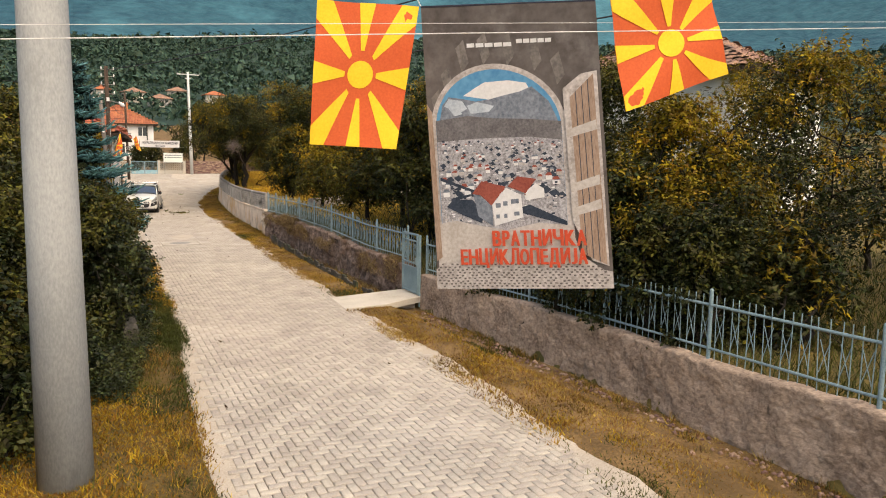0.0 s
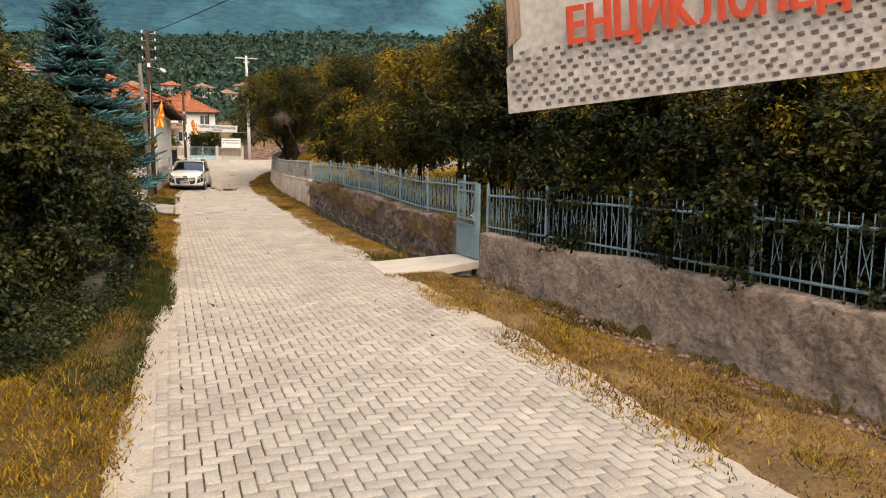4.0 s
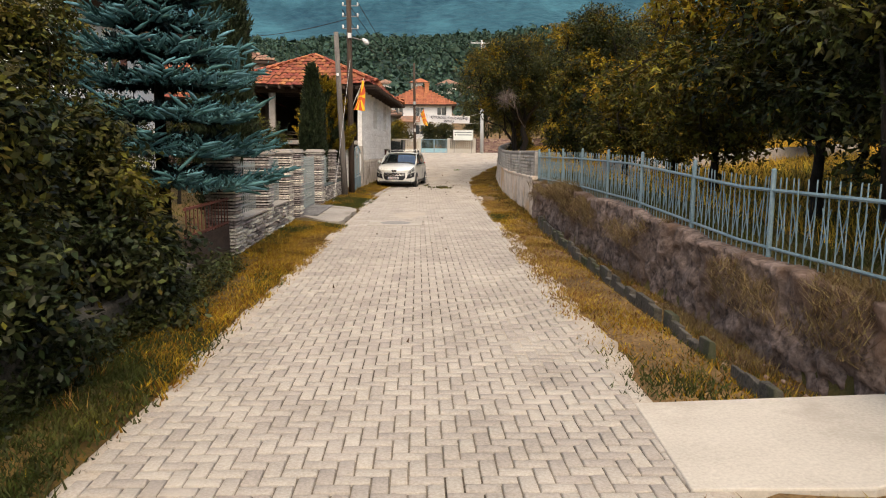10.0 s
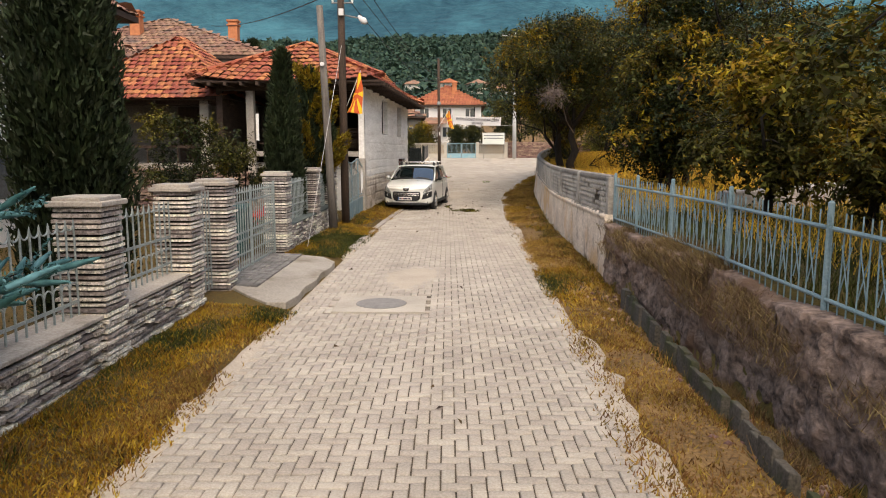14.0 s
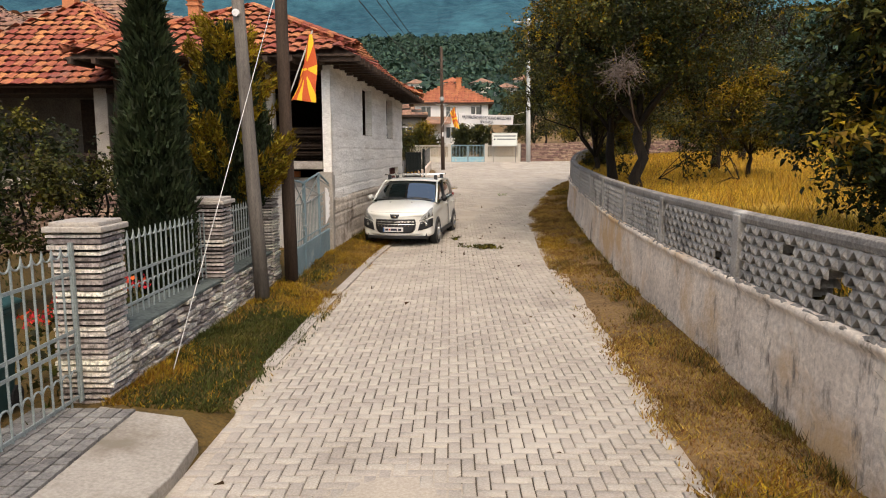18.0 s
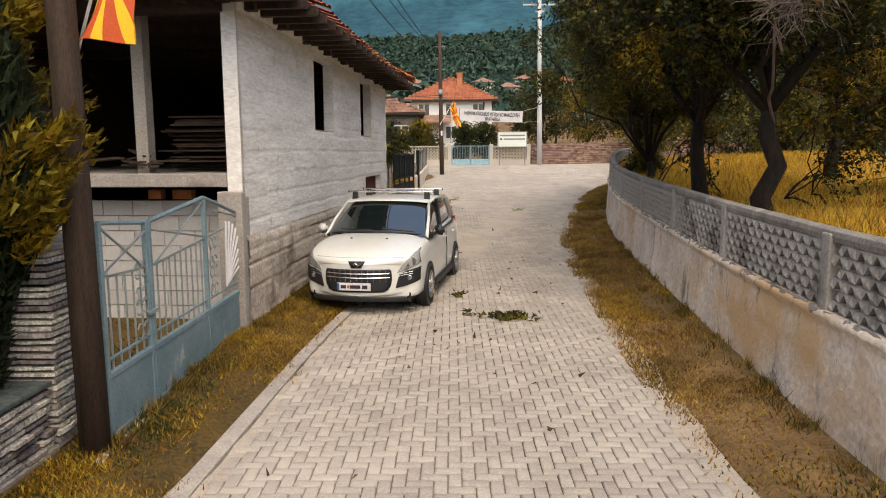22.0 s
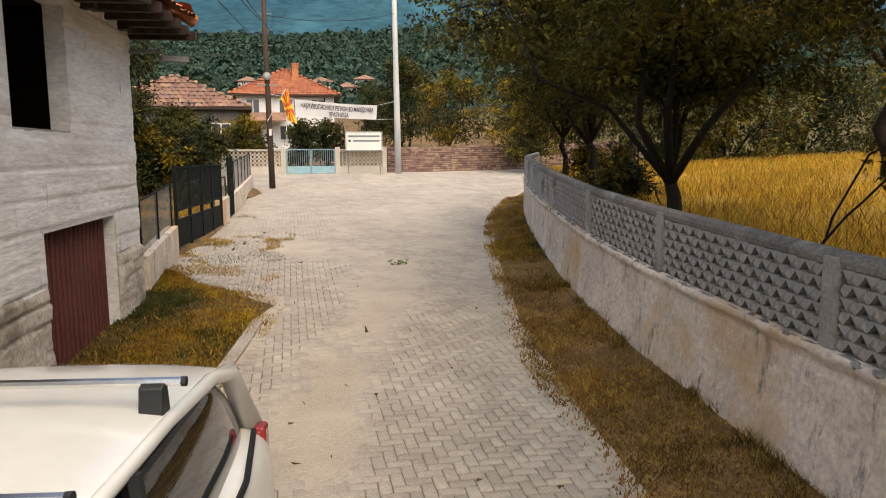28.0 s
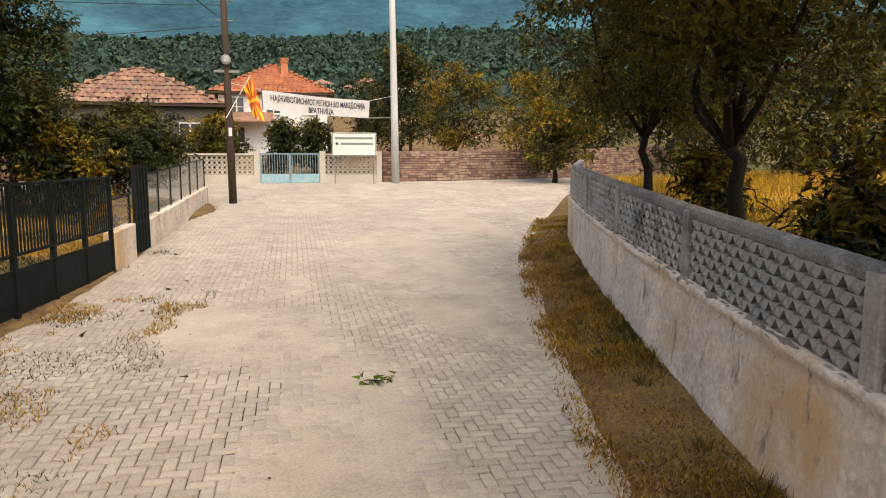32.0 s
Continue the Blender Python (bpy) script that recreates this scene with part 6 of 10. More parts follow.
# ---------------------------------------------------------------- far side of the junction
def junction_fence():
    f = thing("garden_fence", "pierced white concrete garden fence on a rendered base", "fence")
    for x0, x1, pier in ((0.2, 3.2, True), (5.95, 8.3, True)):
        part("base", MB().box((x0 + x1) / 2, 76.9, 1.62, x1 - x0, 0.2, 0.6), M_CONC_LIGHT, f)
        part("cap", MB().box((x0 + x1) / 2, 76.9, 2.76, x1 - x0, 0.22, 0.07), M_CONC_LIGHT, f)
        nx = int((x1 - x0) / 0.2)
        b = MB()
        for i in range(nx):
            for j in range(4):
                cx, cz = x0 + 0.1 + i * 0.2, 2.02 + j * 0.2
                b.tube([(cx + 0.08 * math.cos(a), 76.9, cz + 0.08 * math.sin(a)) for a in np.linspace(0, 2 * math.pi, 9)], 0.024, 4, False)
                b.box(cx + 0.1, 76.9, cz, 0.03, 0.08, 0.2)
        tagged(part("pierced_screen", b, M_CONC_LIGHT, f), "pierced screen blocks", "", kind="stuff")
    for x in (3.2, 5.9, 0.2, 8.3):
        part("pier", MB().box(x, 76.9, 2.1, 0.24, 0.26, 1.6), M_CONC_LIGHT, f, bevel=0.01)
    g = thing("junction_gate", "two-leaved faded blue barred gate with sheet foot", "gate", 4.55, 76.75, 1.5)
    for k in (-1, 1):
        leaf = part("leaf_frame", MB().box(k * 0.61, 0, 1.28, 1.2, 0.05, 0.05).box(k * 0.61, 0, 0.06, 1.2, 0.05, 0.05).box(k * 1.2, 0, 0.66, 0.05, 0.05, 1.26).box(k * 0.03, 0, 0.66, 0.05, 0.05, 1.26), M_BLUE, g)
        part("foot_sheet", MB().box(k * 0.61, 0, 0.25, 1.15, 0.02, 0.40), M_BLUEWORN, leaf, "worn light-blue sheet")
        for i in range(11):
            part("bar", MB().box(k * (0.1 + i * 0.105), 0, 0.86, 0.02, 0.02, 0.86), M_BLUE, leaf)
    sign = thing("notice_board", "white framed notice board with unreadable lines on posts", "sign", 7.2, 76.3, 1.5)
    part("panel", MB().box(0, 0, 1.68, 1.86, 0.03, 0.97), M_SIGN, sign, bevel=0.004)
    for z in (1.22, 2.14):
        part("frame_rail", MB().box(0, -0.02, z, 1.80, 0.01, 0.02), M_INK, sign)
    for x in (-0.9, 0.9):
        part("frame_stile", MB().box(x, -0.02, 1.68, 0.02, 0.01, 0.92), M_INK, sign)
        part("post", MB().tube([(x * 0.9, 0.03, -0.1), (x * 0.9, 0.03, 2.1)], 0.03, 6), M_IRON, sign)
    part("text_bar", MB().box(0.0, -0.02, 1.93, 1.6, 0.006, 0.09), M_GREYINK, sign)
    part("text_bar", MB().box(0.12, -0.02, 1.70, 1.35, 0.006, 0.09), M_GREYINK, sign)
    part("sign_mark", MB().box(-0.72, -0.02, 1.70, 0.11, 0.006, 0.11), M_INK, sign)


junction_fence()


def stone_wall_far():
    w = thing("wall_north_stone", "long reddish dry-stone wall behind the junction", "wall", kind="structure")
    pts = [(8.5, 77.2), (12, 77.6), (16, 78.6), (20, 80.4), (26, 84)]
    core = MB()
    core.sweep([(x, y, lv(y) - 0.1) for x, y in pts], [(-0.3, -0.3), (-0.3, 1.42), (0.0, 1.42), (0.0, -0.3)])
    part("core", core, M_MORTAR, w)
    st = MB()
    for (x0, y0), (x1, y1) in zip(pts[:-1], pts[1:]):
        L = math.hypot(x1 - x0, y1 - y0)
        z = 0.0
        while z < 1.42:
            hh, s = float(rng.uniform(0.09, 0.15)), 0.0
            while s < L:
                w_ = float(rng.uniform(0.16, 0.42))
                e = min(s + w_ - 0.02, L)
                px, py = x0 + (x1 - x0) * (s + e) / 2 / L, y0 + (y1 - y0) * (s + e) / 2 / L
                st.box(px, py - 0.02 - 0.04 * float(rng.uniform()), lv(py) + z + hh / 2 - 0.1, max(e - s, 0.04), 0.14, hh - 0.02, math.atan2(y1 - y0, x1 - x0) + float(rng.normal(0, 0.05)))
                s += w_
            z += hh
    tagged(part("stone_rest", st, M_REDSTONE_I, w), "reddish field stones", "", kind="stuff")


stone_wall_far()


# ---------------------------------------------------------------- houses
def window(parent, x, y, z, w, h, face, shutters=False):
    """A framed window on a wall that faces -y ('s') or +x ('e')."""
    t = (lambda a, d, c: (x + a, y - d, z + c)) if face == "s" else (lambda a, d, c: (x + d, y + a, z + c))
    sz = (lambda a, d, c: (a, d, c)) if face == "s" else (lambda a, d, c: (d, a, c))
    win = part("window", MB().box(*t(0, 0.01, 0), *sz(w, 0.06, h)), M_WHITE, parent)
    part("pane", MB().box(*t(-w / 4, 0.05, 0), *sz(w / 2 - 0.08, 0.01, h - 0.12)), M_PANE, win)
    part("pane", MB().box(*t(w / 4, 0.05, 0), *sz(w / 2 - 0.08, 0.01, h - 0.12)), M_PANE, win)
    part("sill", MB().box(*t(0, 0.06, -h / 2 - 0.03), *sz(w + 0.12, 0.14, 0.05)), M_WHITE, win)


def village_house(label, x, y, z, w, d, h, roof_h, tile, rz=0.0, chimney=None, floors=2, over=0.6, wall=None, hip=0.42, windows=True, group="", tiled=True):
    o = thing("house", label, "house", x, y, z, rz, group=group)
    part("wall", MB().box(0, 0, h / 2 - 1.0, w, d, h + 2.0), wall or M_WHITE, o)
    x0, x1, y0, y1 = -w / 2 - over, w / 2 + over, -d / 2 - over, d / 2 + over
    if tiled:
        tl = MB()
        for s, j, i, pts in hip_roof(None, (x0, x1), (y0, y1), h, h + roof_h, (y1 - y0) * hip, tile=(0.36, 0.42)):
            tl.add(pts, TILE_F)
        roof = tagged(part("roof", tl, tile, o), "clay tile roof", "", kind="stuff")
    cx = 0.0
    iy = (y1 - y0) * hip
    part("roof_deck", MB().add([(x0, y0, h - 0.02), (x1, y0, h - 0.02), (x1, y1, h - 0.02), (x0, y1, h - 0.02), (cx, y0 + iy, h + roof_h - 0.03), (cx, y1 - iy, h + roof_h - 0.03), (x0, y0, h - 0.16), (x1, y0, h - 0.16), (x1, y1, h - 0.16), (x0, y1, h - 0.16)],
                               [(0, 1, 4), (1, 2, 5, 4), (2, 3, 5), (3, 0, 4, 5), (9, 8, 7, 6), (0, 6, 7, 1), (1, 7, 8, 2), (2, 8, 9, 3), (3, 9, 6, 0)]), tile if not tiled else M_OLDWOOD_SHADE, o)
    if windows:
        for f in range(floors):
            zc = h / floors * (f + 0.55)
            n = max(2, int(w / 2.6))
            for i in range(n):
                window(o, -w / 2 + w * (i + 0.5) / n, -d / 2, zc, 1.1, 1.25, "s")
            for i in range(max(1, int(d / 4))):
                window(o, w / 2, -d / 2 + d * (i + 0.5) / max(1, int(d / 4)), zc, 1.1, 1.25, "e")
    if chimney:
        for cx_, cy_, top in chimney:
            part("chimney", MB().box(cx_, cy_, top - 0.9, 0.55, 0.55, 1.8).box(cx_, cy_, top - 0.25, 0.68, 0.68, 0.08).box(cx_, cy_, top, 0.68, 0.68, 0.1), M_BRICK, o, "red brick chimney")
    return o


jh = village_house("white two-storey house with an orange hipped roof", 3.3, 108.0, 3.2, 8.2, 9.0, 4.45, 2.6, M_TILE_FAR, 0, [(0.9, -2.2, 7.3)], 2)
part("downpipe", MB().tube([(3.3, -4.6, 0), (3.3, -4.6, 4.2)], 0.06, 6), M_DARKMETAL, jh)
part("porch_roof", MB().add([(-4.4, -6.6, 2.2), (0, -6.6, 2.2), (0, -4.4, 3.0), (-4.4, -4.4, 3.0), (-4.4, -6.6, 2.1), (0, -6.6, 2.1), (0, -4.4, 2.9), (-4.4, -4.4, 2.9)], [(0, 1, 2, 3), (7, 6, 5, 4), (0, 4, 5, 1), (1, 5, 6, 2), (3, 2, 6, 7), (0, 3, 7, 4)]), M_TILE_OLD, jh)
village_house("low brown house with a faded tile roof", -3.4, 88.5, 1.9, 8.0, 6.4, 3.5, 2.1, M_TILE_OLD, 4, None, 1, 0.5, M_OLDPLASTER, 0.40)
village_house("old tall house with weathered grey-brown tile roof", -12.9, 60.5, 1.0, 13, 11.0, 6.0, 2.75, M_TILE_OLD, 0, [(-0.9, -3.4, 8.7), (3.3, 0.6, 8.9)], 2, 0.8)
wh = village_house("white house with balconies behind the gardens", -13.9, 51.0, 0.4, 6.2, 6.0, 5.6, 1.8, M_TILE_OLD, 0, None, 2, 0.8)
for z in (1.4, 3.0):
    bal = part("balcony", MB().box(0.3, -3.6, z, 6.0, 1.2, 0.16), M_WHITE, wh, "white balcony")
    for i in range(22):
        part("baluster", MB().box(-2.6 + i * 0.27, -4.15, z + 0.5, 0.035, 0.035, 0.85), M_BLUE, bal)
    part("hand_rail", MB().box(0.3, -4.15, z + 0.95, 6.0, 0.06, 0.05), M_BLUE, bal)
village_house("pale house with a dark steep roof behind the cypress", -8.6, 31.0, 0.3, 6.4, 7.0, 5.2, 2.6, M_TILE_OLD, 0, None, 2, 0.9)
village_house("cream house half hidden behind orchard trees", 21.5, 22.0, 1.6, 8, 8, 4.6, 2.0, M_TILE_OLD, 20, None, 2, 0.7)
k = 0
for x, y, hh, rz in ((-11, 318, 4.2, 10), (4, 324, 4.0, -8), (15.5, 316, 4.2, 15), (33, 322, 4.4, -12), (46, 312, 4.0, 5), (24, 300, 3.6, 8)):
    zz = float(far_height(np.array([float(x)]), np.array([float(y)]))[0]) + 5.0
    village_house("small pale hillside house with a faded tile roof", x, y, zz - 1.2, 7.5, 6.5, hh, 2.0, M_TILE if k % 3 == 1 else M_TILE_OLD, rz, None, 2, 0.7, M_CONC if k % 2 else M_CONC_LIGHT, group="hillside houses", tiled=False)
    k += 1

# ---------------------------------------------------------------- parked car
def parked_car():
    c = thing("car", "white car with black trim and roof rack beside the barn", "car", 2.06, 39.76, lv(41.5) - 0.005, -9.0)
    S = 0.91
    sc = lambda pts: [(x * S, y * S, z * S) for x, y, z in pts]

    def loft(rows, mirror=True):
        """Half sections (x >= 0, from the middle of the top down) joined and mirrored."""
        m, vs, fs = len(rows[0]), [], []
        for r in rows:
            vs += sc(r)
        for i in range(len(rows) - 1):
            for j in range(m - 1):
                a = i * m + j
                fs.append((a, a + 1, a + m + 1, a + m))
        k = len(vs)
        vs += [(-x, y, z) for x, y, z in vs]
        fs += [tuple(v + k for v in f[::-1]) for f in fs]
        b = MB().add(vs, fs)
        me = b.mesh("body")
        bm = bmesh.new()
        bm.from_mesh(me)
        bmesh.ops.remove_doubles(bm, verts=bm.verts, dist=0.0005)
        bmesh.ops.recalc_face_normals(bm, faces=bm.faces)
        bm.to_mesh(me)
        bm.free()
        return me
    # y, half width at the flank, bonnet or belt middle height, shoulder height, sill height
    st = [(0.00, 0.72, 0.765, 0.72, 0.28), (0.02, 0.80, 0.82, 0.77, 0.24), (0.10, 0.87, 0.89, 0.83, 0.22), (0.30, 0.90, 0.965, 0.885, 0.21), (0.70, 0.912, 1.045, 0.955, 0.21), (1.10, 0.915, 1.10, 0.97, 0.22), (1.45, 0.918, 1.12, 1.0, 0.23),
          (2.20, 0.918, 1.12, 1.02, 0.23), (3.0, 0.918, 1.12, 1.05, 0.24), (3.6, 0.91, 1.13, 1.08, 0.26), (4.05, 0.88, 1.14, 1.09, 0.30), (4.28, 0.82, 1.08, 1.02, 0.36), (4.36, 0.72, 0.9, 0.86, 0.42)]
    rows = []
    for y, w, zt, zs, zb in st:
        bow = float(np.interp(y, [0, 0.1, 0.3, 0.7, 1.1], [1.0, 0.92, 0.70, 0.22, 0.0]))
        rows.append([(w * f, y + bow * g_, z) for f, g_, z in ((0, 0, zt), (0.30, 0.015, zt - 0.004), (0.58, 0.065, zt - 0.014), (0.86, 0.165, zs + (zt - zs) * 0.55), (0.975, 0.25, zs), (1.0, 0.275, zs * 0.55 + zb * 0.45), (0.985, 0.26, zb + 0.08), (0.93, 0.22, zb), (0, 0.02, zb))])
    # the front face closes towards the middle line
    first = rows[0]
    for k in (0.85, 0.6, 0.3, 0.0):
        rows.insert(0, [(x * k, 0.275 * (x * k / 0.72) ** 2.2 - 0.006, z if 0 < j < len(first) - 1 else (z - 0.02 if j == 0 else z + 0.02)) for j, (x, y, z) in enumerate(first)])
    body = part("body", loft(rows), M_PAINT, c, "white painted body", smooth=True, subsurf=2)
    bpy.context.view_layer.update()
    shell = bvhtree.BVHTree.FromObject(body, bpy.context.evaluated_depsgraph_get())

    def onto(x, z, off=0.006):
        """The point of the nose that lies behind x, z, a little proud of the paint."""
        hit = shell.ray_cast(Vector((x * S, -2, z * S)), Vector((0, 1, 0)))[0]
        return (x, (hit.y / S if hit else 0.5) - off, z)
    # cabin: tapered dark shell, then the glass and the white roof on it
    cab = [(1.06, 0.80, 1.06, 1.06), (1.5, 0.765, 1.32, 1.05), (1.95, 0.71, 1.555, 1.05), (2.3, 0.69, 1.595, 1.05), (3.0, 0.685, 1.60, 1.05), (3.6, 0.67, 1.565, 1.05), (3.98, 0.655, 1.48, 1.07), (4.24, 0.62, 1.14, 1.05)]
    rows = [[(0, y, zt), (w * 0.6, y, zt - 0.008), (w * 0.90, y, zt - 0.035), (w + 0.015, y, zt - 0.085 if zt - 0.085 > zb else zb), (w + 0.10 * min(1, (zt - zb) / 0.5), y, zb + 0.02), (w + 0.10, y, zb - 0.06)] for y, w, zt, zb in cab]
    part("cabin_glass", loft(rows), M_CARGLASS, c, "dark tinted glass", smooth=True, subsurf=2)

    def sheet(name, mat, grid, label="", thick=0.012, parent=None, sub=1):
        n = len(grid[0])
        vs = sc([p for r in grid for p in r])
        fs = [(i * n + j, i * n + j + 1, (i + 1) * n + j + 1, (i + 1) * n + j) for i in range(len(grid) - 1) for j in range(n - 1)]
        o = part(name, MB().add(vs, fs), mat, parent or c, label, smooth=True)
        s = o.modifiers.new("solid", "SOLIDIFY")
        s.thickness, s.offset = thick, 0
        if sub:
            q = o.modifiers.new("subsurf", "SUBSURF")
            q.levels = q.render_levels = sub
        return o
    roof = [[(u * w, y, zt + 0.006 - (0.0 if abs(u) < 0.7 else 0.03 * (abs(u) - 0.6) / 0.4)) for u in (-1, -0.95, -0.6, 0, 0.6, 0.95, 1)] for y, w, zt in ((1.90, 0.70, 1.545), (2.0, 0.70, 1.575), (2.3, 0.695, 1.603), (3.0, 0.69, 1.610), (3.6, 0.675, 1.575), (3.95, 0.66, 1.50))]
    part_roof = sheet("roof_panel", M_PAINT, roof, "white roof panel", 0.016)
    for s in (-1, 1):
        part("pillar", MB().tube(sc([(s * 0.83, 1.10, 1.03), (s * 0.785, 1.5, 1.29), (s * 0.71, 1.93, 1.535)]), [0.026, 0.022, 0.022], 8), M_PAINT, c, smooth=True)
        part("roof_edge", MB().tube(sc([(s * 0.71, 1.93, 1.53), (s * 0.705, 2.4, 1.565), (s * 0.70, 3.0, 1.565), (s * 0.69, 3.6, 1.53), (s * 0.665, 4.0, 1.44), (s * 0.70, 4.25, 1.08)]), [0.024, 0.024, 0.024, 0.03, 0.045, 0.065], 8), M_PAINT, c, smooth=True)
        part("window_pillar", MB().tube(sc([(s * 0.80, 2.55, 1.04), (s * 0.715, 2.6, 1.55)]), 0.03, 6), M_PLASTIC, c)
        part("belt_trim", MB().tube(sc([(s * 0.885, 1.3, 1.04), (s * 0.87, 2.4, 1.065), (s * 0.85, 3.5, 1.09), (s * 0.78, 4.0, 1.13)]), 0.014, 5), M_PLASTIC, c)
        part("sill_trim", MB().box(s * 0.905 * S, 2.25 * S, 0.28 * S, 0.05 * S, 1.75 * S, 0.10 * S), M_PLASTIC, c, bevel=0.01)
        part("door_seam", MB().tube(sc([(s * 0.915, 2.50, 0.36), (s * 0.921, 2.5, 0.7), (s * 0.905, 2.5, 1.0)]), 0.006, 4), M_PLASTIC, c)
        for y in (2.30, 3.25):
            part("door_handle", MB().box(s * 0.925 * S, y * S, 0.93 * S, 0.035, 0.15, 0.03), M_PAINT, c, bevel=0.008)
        for y in (0.92, 3.53):
            part("wheel_arch", MB().tube(sc([(s * 0.80, y, 0.335), (s * 0.923, y, 0.335)]), 0.352 * S, 32), M_PLASTIC, c)
            w = part("wheel", MB().tube(sc([(s * 0.72, y, 0.325), (s * 0.745, y, 0.325), (s * 0.90, y, 0.325), (s * 0.93, y, 0.325)]), [0.27 * S, 0.325 * S, 0.325 * S, 0.27 * S], 32), M_RUBBER, c, "black tyre", smooth=False)
            rim = part("rim", MB().tube(sc([(s * 0.90, y, 0.325), (s * 0.936, y, 0.325)]), [0.225 * S, 0.215 * S], 28), M_IRON, w, "grey alloy rim")
            for k in range(7):
                a = 2 * math.pi * k / 7
                part("spoke", MB().tube(sc([(s * 0.938, y, 0.325), (s * 0.94, y + 0.20 * math.cos(a), 0.325 + 0.20 * math.sin(a))]), [0.03, 0.022], 5), M_CHROME, w)
        arm = part("mirror", MB().tube(sc([(s * 0.86, 1.42, 1.06), (s * 0.97, 1.42, 1.10)]), [0.03, 0.025], 6), M_PLASTIC, c)
        bm = bmesh.new()
        bmesh.ops.create_cube(bm, size=2, matrix=Matrix.Translation((s * 0.985 * S, 1.42 * S, 1.125 * S)) @ Euler((0.25, 0, s * -0.3)).to_matrix().to_4x4() @ Matrix.Diagonal((0.075, 0.045, 0.075, 1)))
        bmesh.ops.bevel(bm, geom=bm.edges[:], offset=0.035, segments=3, affect="EDGES")
        me = bpy.data.meshes.new("mirror_shell")
        bm.to_mesh(me)
        bm.free()
        part("mirror_shell", me, M_PLASTIC if s > 0 else M_PAINT, arm, smooth=True)
        # headlight and black corner follow the wing
        edge = lambda rows, u: [np.interp(u, np.linspace(0, 1, len(rows)), [q[k] for q in rows]) for k in range(4)]
        lay = lambda rows, off: [[onto(s * (e[0] + (e[1] - e[0]) * v), e[2] + (e[3] - e[2]) * v, off) for e in (edge(rows, u) for u in np.linspace(0, 1, 15))] for v in np.linspace(0, 1, 9)]
        hl = lay(((0.575, 0.58, 0.625, 0.64), (0.66, 0.65, 0.655, 0.745), (0.75, 0.73, 0.685, 0.83), (0.83, 0.79, 0.72, 0.90), (0.872, 0.83, 0.755, 0.945)), 0.007)
        h = sheet("headlight", M_LAMPGLASS, hl, "clear swept-back headlight", 0.012, sub=0)
        for a, z in ((0.69, 0.71), (0.78, 0.78)):
            q = onto(s * a, z)
            part("lamp_bowl", MB().tube(sc([(q[0], q[1] + 0.03, q[2]), (q[0], q[1] - 0.010, q[2])]), [0.040, 0.052], 16), M_CHROME, h)
        fl = lay(((0.55, 0.60, 0.40, 0.60), (0.66, 0.68, 0.42, 0.635), (0.78, 0.79, 0.455, 0.668), (0.868, 0.872, 0.50, 0.695)), 0.010)
        f = sheet("fog_lamp_surround", M_PLASTIC, fl, "black plastic bumper corner", 0.02, sub=0)
        q = onto(s * 0.73, 0.545)
        part("fog_lamp", MB().tube(sc([(q[0], q[1] + 0.02, q[2]), (q[0], q[1] - 0.022, q[2]), (q[0], q[1] - 0.026, q[2])]), [0.036, 0.036, 0.026], 16), M_CHROME, f)
        for k in range(2):
            part("chrome_strip", MB().tube(sc([tuple(np.array(onto(s * u, 0.565 + 0.03 * k + 0.16 * (u - 0.54))) - np.array([0, 0.018, 0])) for u in (0.59, 0.64, 0.70, 0.78)]), 0.003, 4), M_CHROME, f)
        part("rear_lamp", MB().box(s * 0.79 * S, 4.12 * S, 1.0 * S, 0.06, 0.10, 0.22), M_REDLAMP, c, bevel=0.02)
    # front: lower grille, bars, plate, badge
    gr = [[onto(u, z, 0.010) for u in np.linspace(-w, w, 13)] for z, w in ((0.345, 0.38), (0.375, 0.44), (0.44, 0.485), (0.52, 0.50), (0.60, 0.50), (0.655, 0.49), (0.68, 0.47))]
    g = sheet("grille", M_PLASTIC, gr, "black grille with chrome bars", 0.016, sub=0)
    for z in (0.56, 0.62):
        part("grille_bar", MB().tube(sc([onto(u, z, 0.030) for u in np.linspace(-0.47, 0.47, 11)]), 0.007, 5), M_CHROME, g)
    for i in range(11):
        u = -0.42 + i * 0.084
        part("grille_rib", MB().tube(sc([onto(u, k, 0.027) for k in (0.50, 0.56, 0.62, 0.67)]), 0.004, 4), M_CHROME, g)
    lip = [[(u, 0.01 + 0.30 * abs(u) ** 2.4, z) for u in np.linspace(-0.72, 0.72, 11)] for z in (0.20, 0.26, 0.285)]
    sheet("bumper_lip", M_PLASTIC, lip, "black plastic front lip", 0.03)
    pl = part("number_plate", MB().box(-0.03 * S, -0.045 * S, 0.435 * S, 0.50 * S, 0.012, 0.112 * S), M_CLOTH, c, "white number plate", bevel=0.003)
    part("plate_band", MB().box((-0.03 - 0.232) * S, -0.056 * S, 0.435 * S, 0.035 * S, 0.003, 0.10 * S), M_BLUEPLATE, pl)
    part("plate_badge", MB().box((-0.03 - 0.085) * S, -0.056 * S, 0.435 * S, 0.03 * S, 0.003, 0.04 * S), M_RED, pl)
    for x, w in ((-0.155, 0.08), (0.02, 0.16), (0.165, 0.08)):
        part("plate_bar", MB().box((-0.03 + x) * S, -0.056 * S, 0.435 * S, w * S, 0.003, 0.05 * S), M_INK, pl)
    bd = sheet("badge", M_PLASTIC, [[onto(u * w, z, 0.008) for u in (-1, -0.5, 0, 0.5, 1)] for z, w in ((0.705, 0.075), (0.75, 0.10), (0.80, 0.125))], "dark badge with a plain silver mark", 0.012, sub=0)
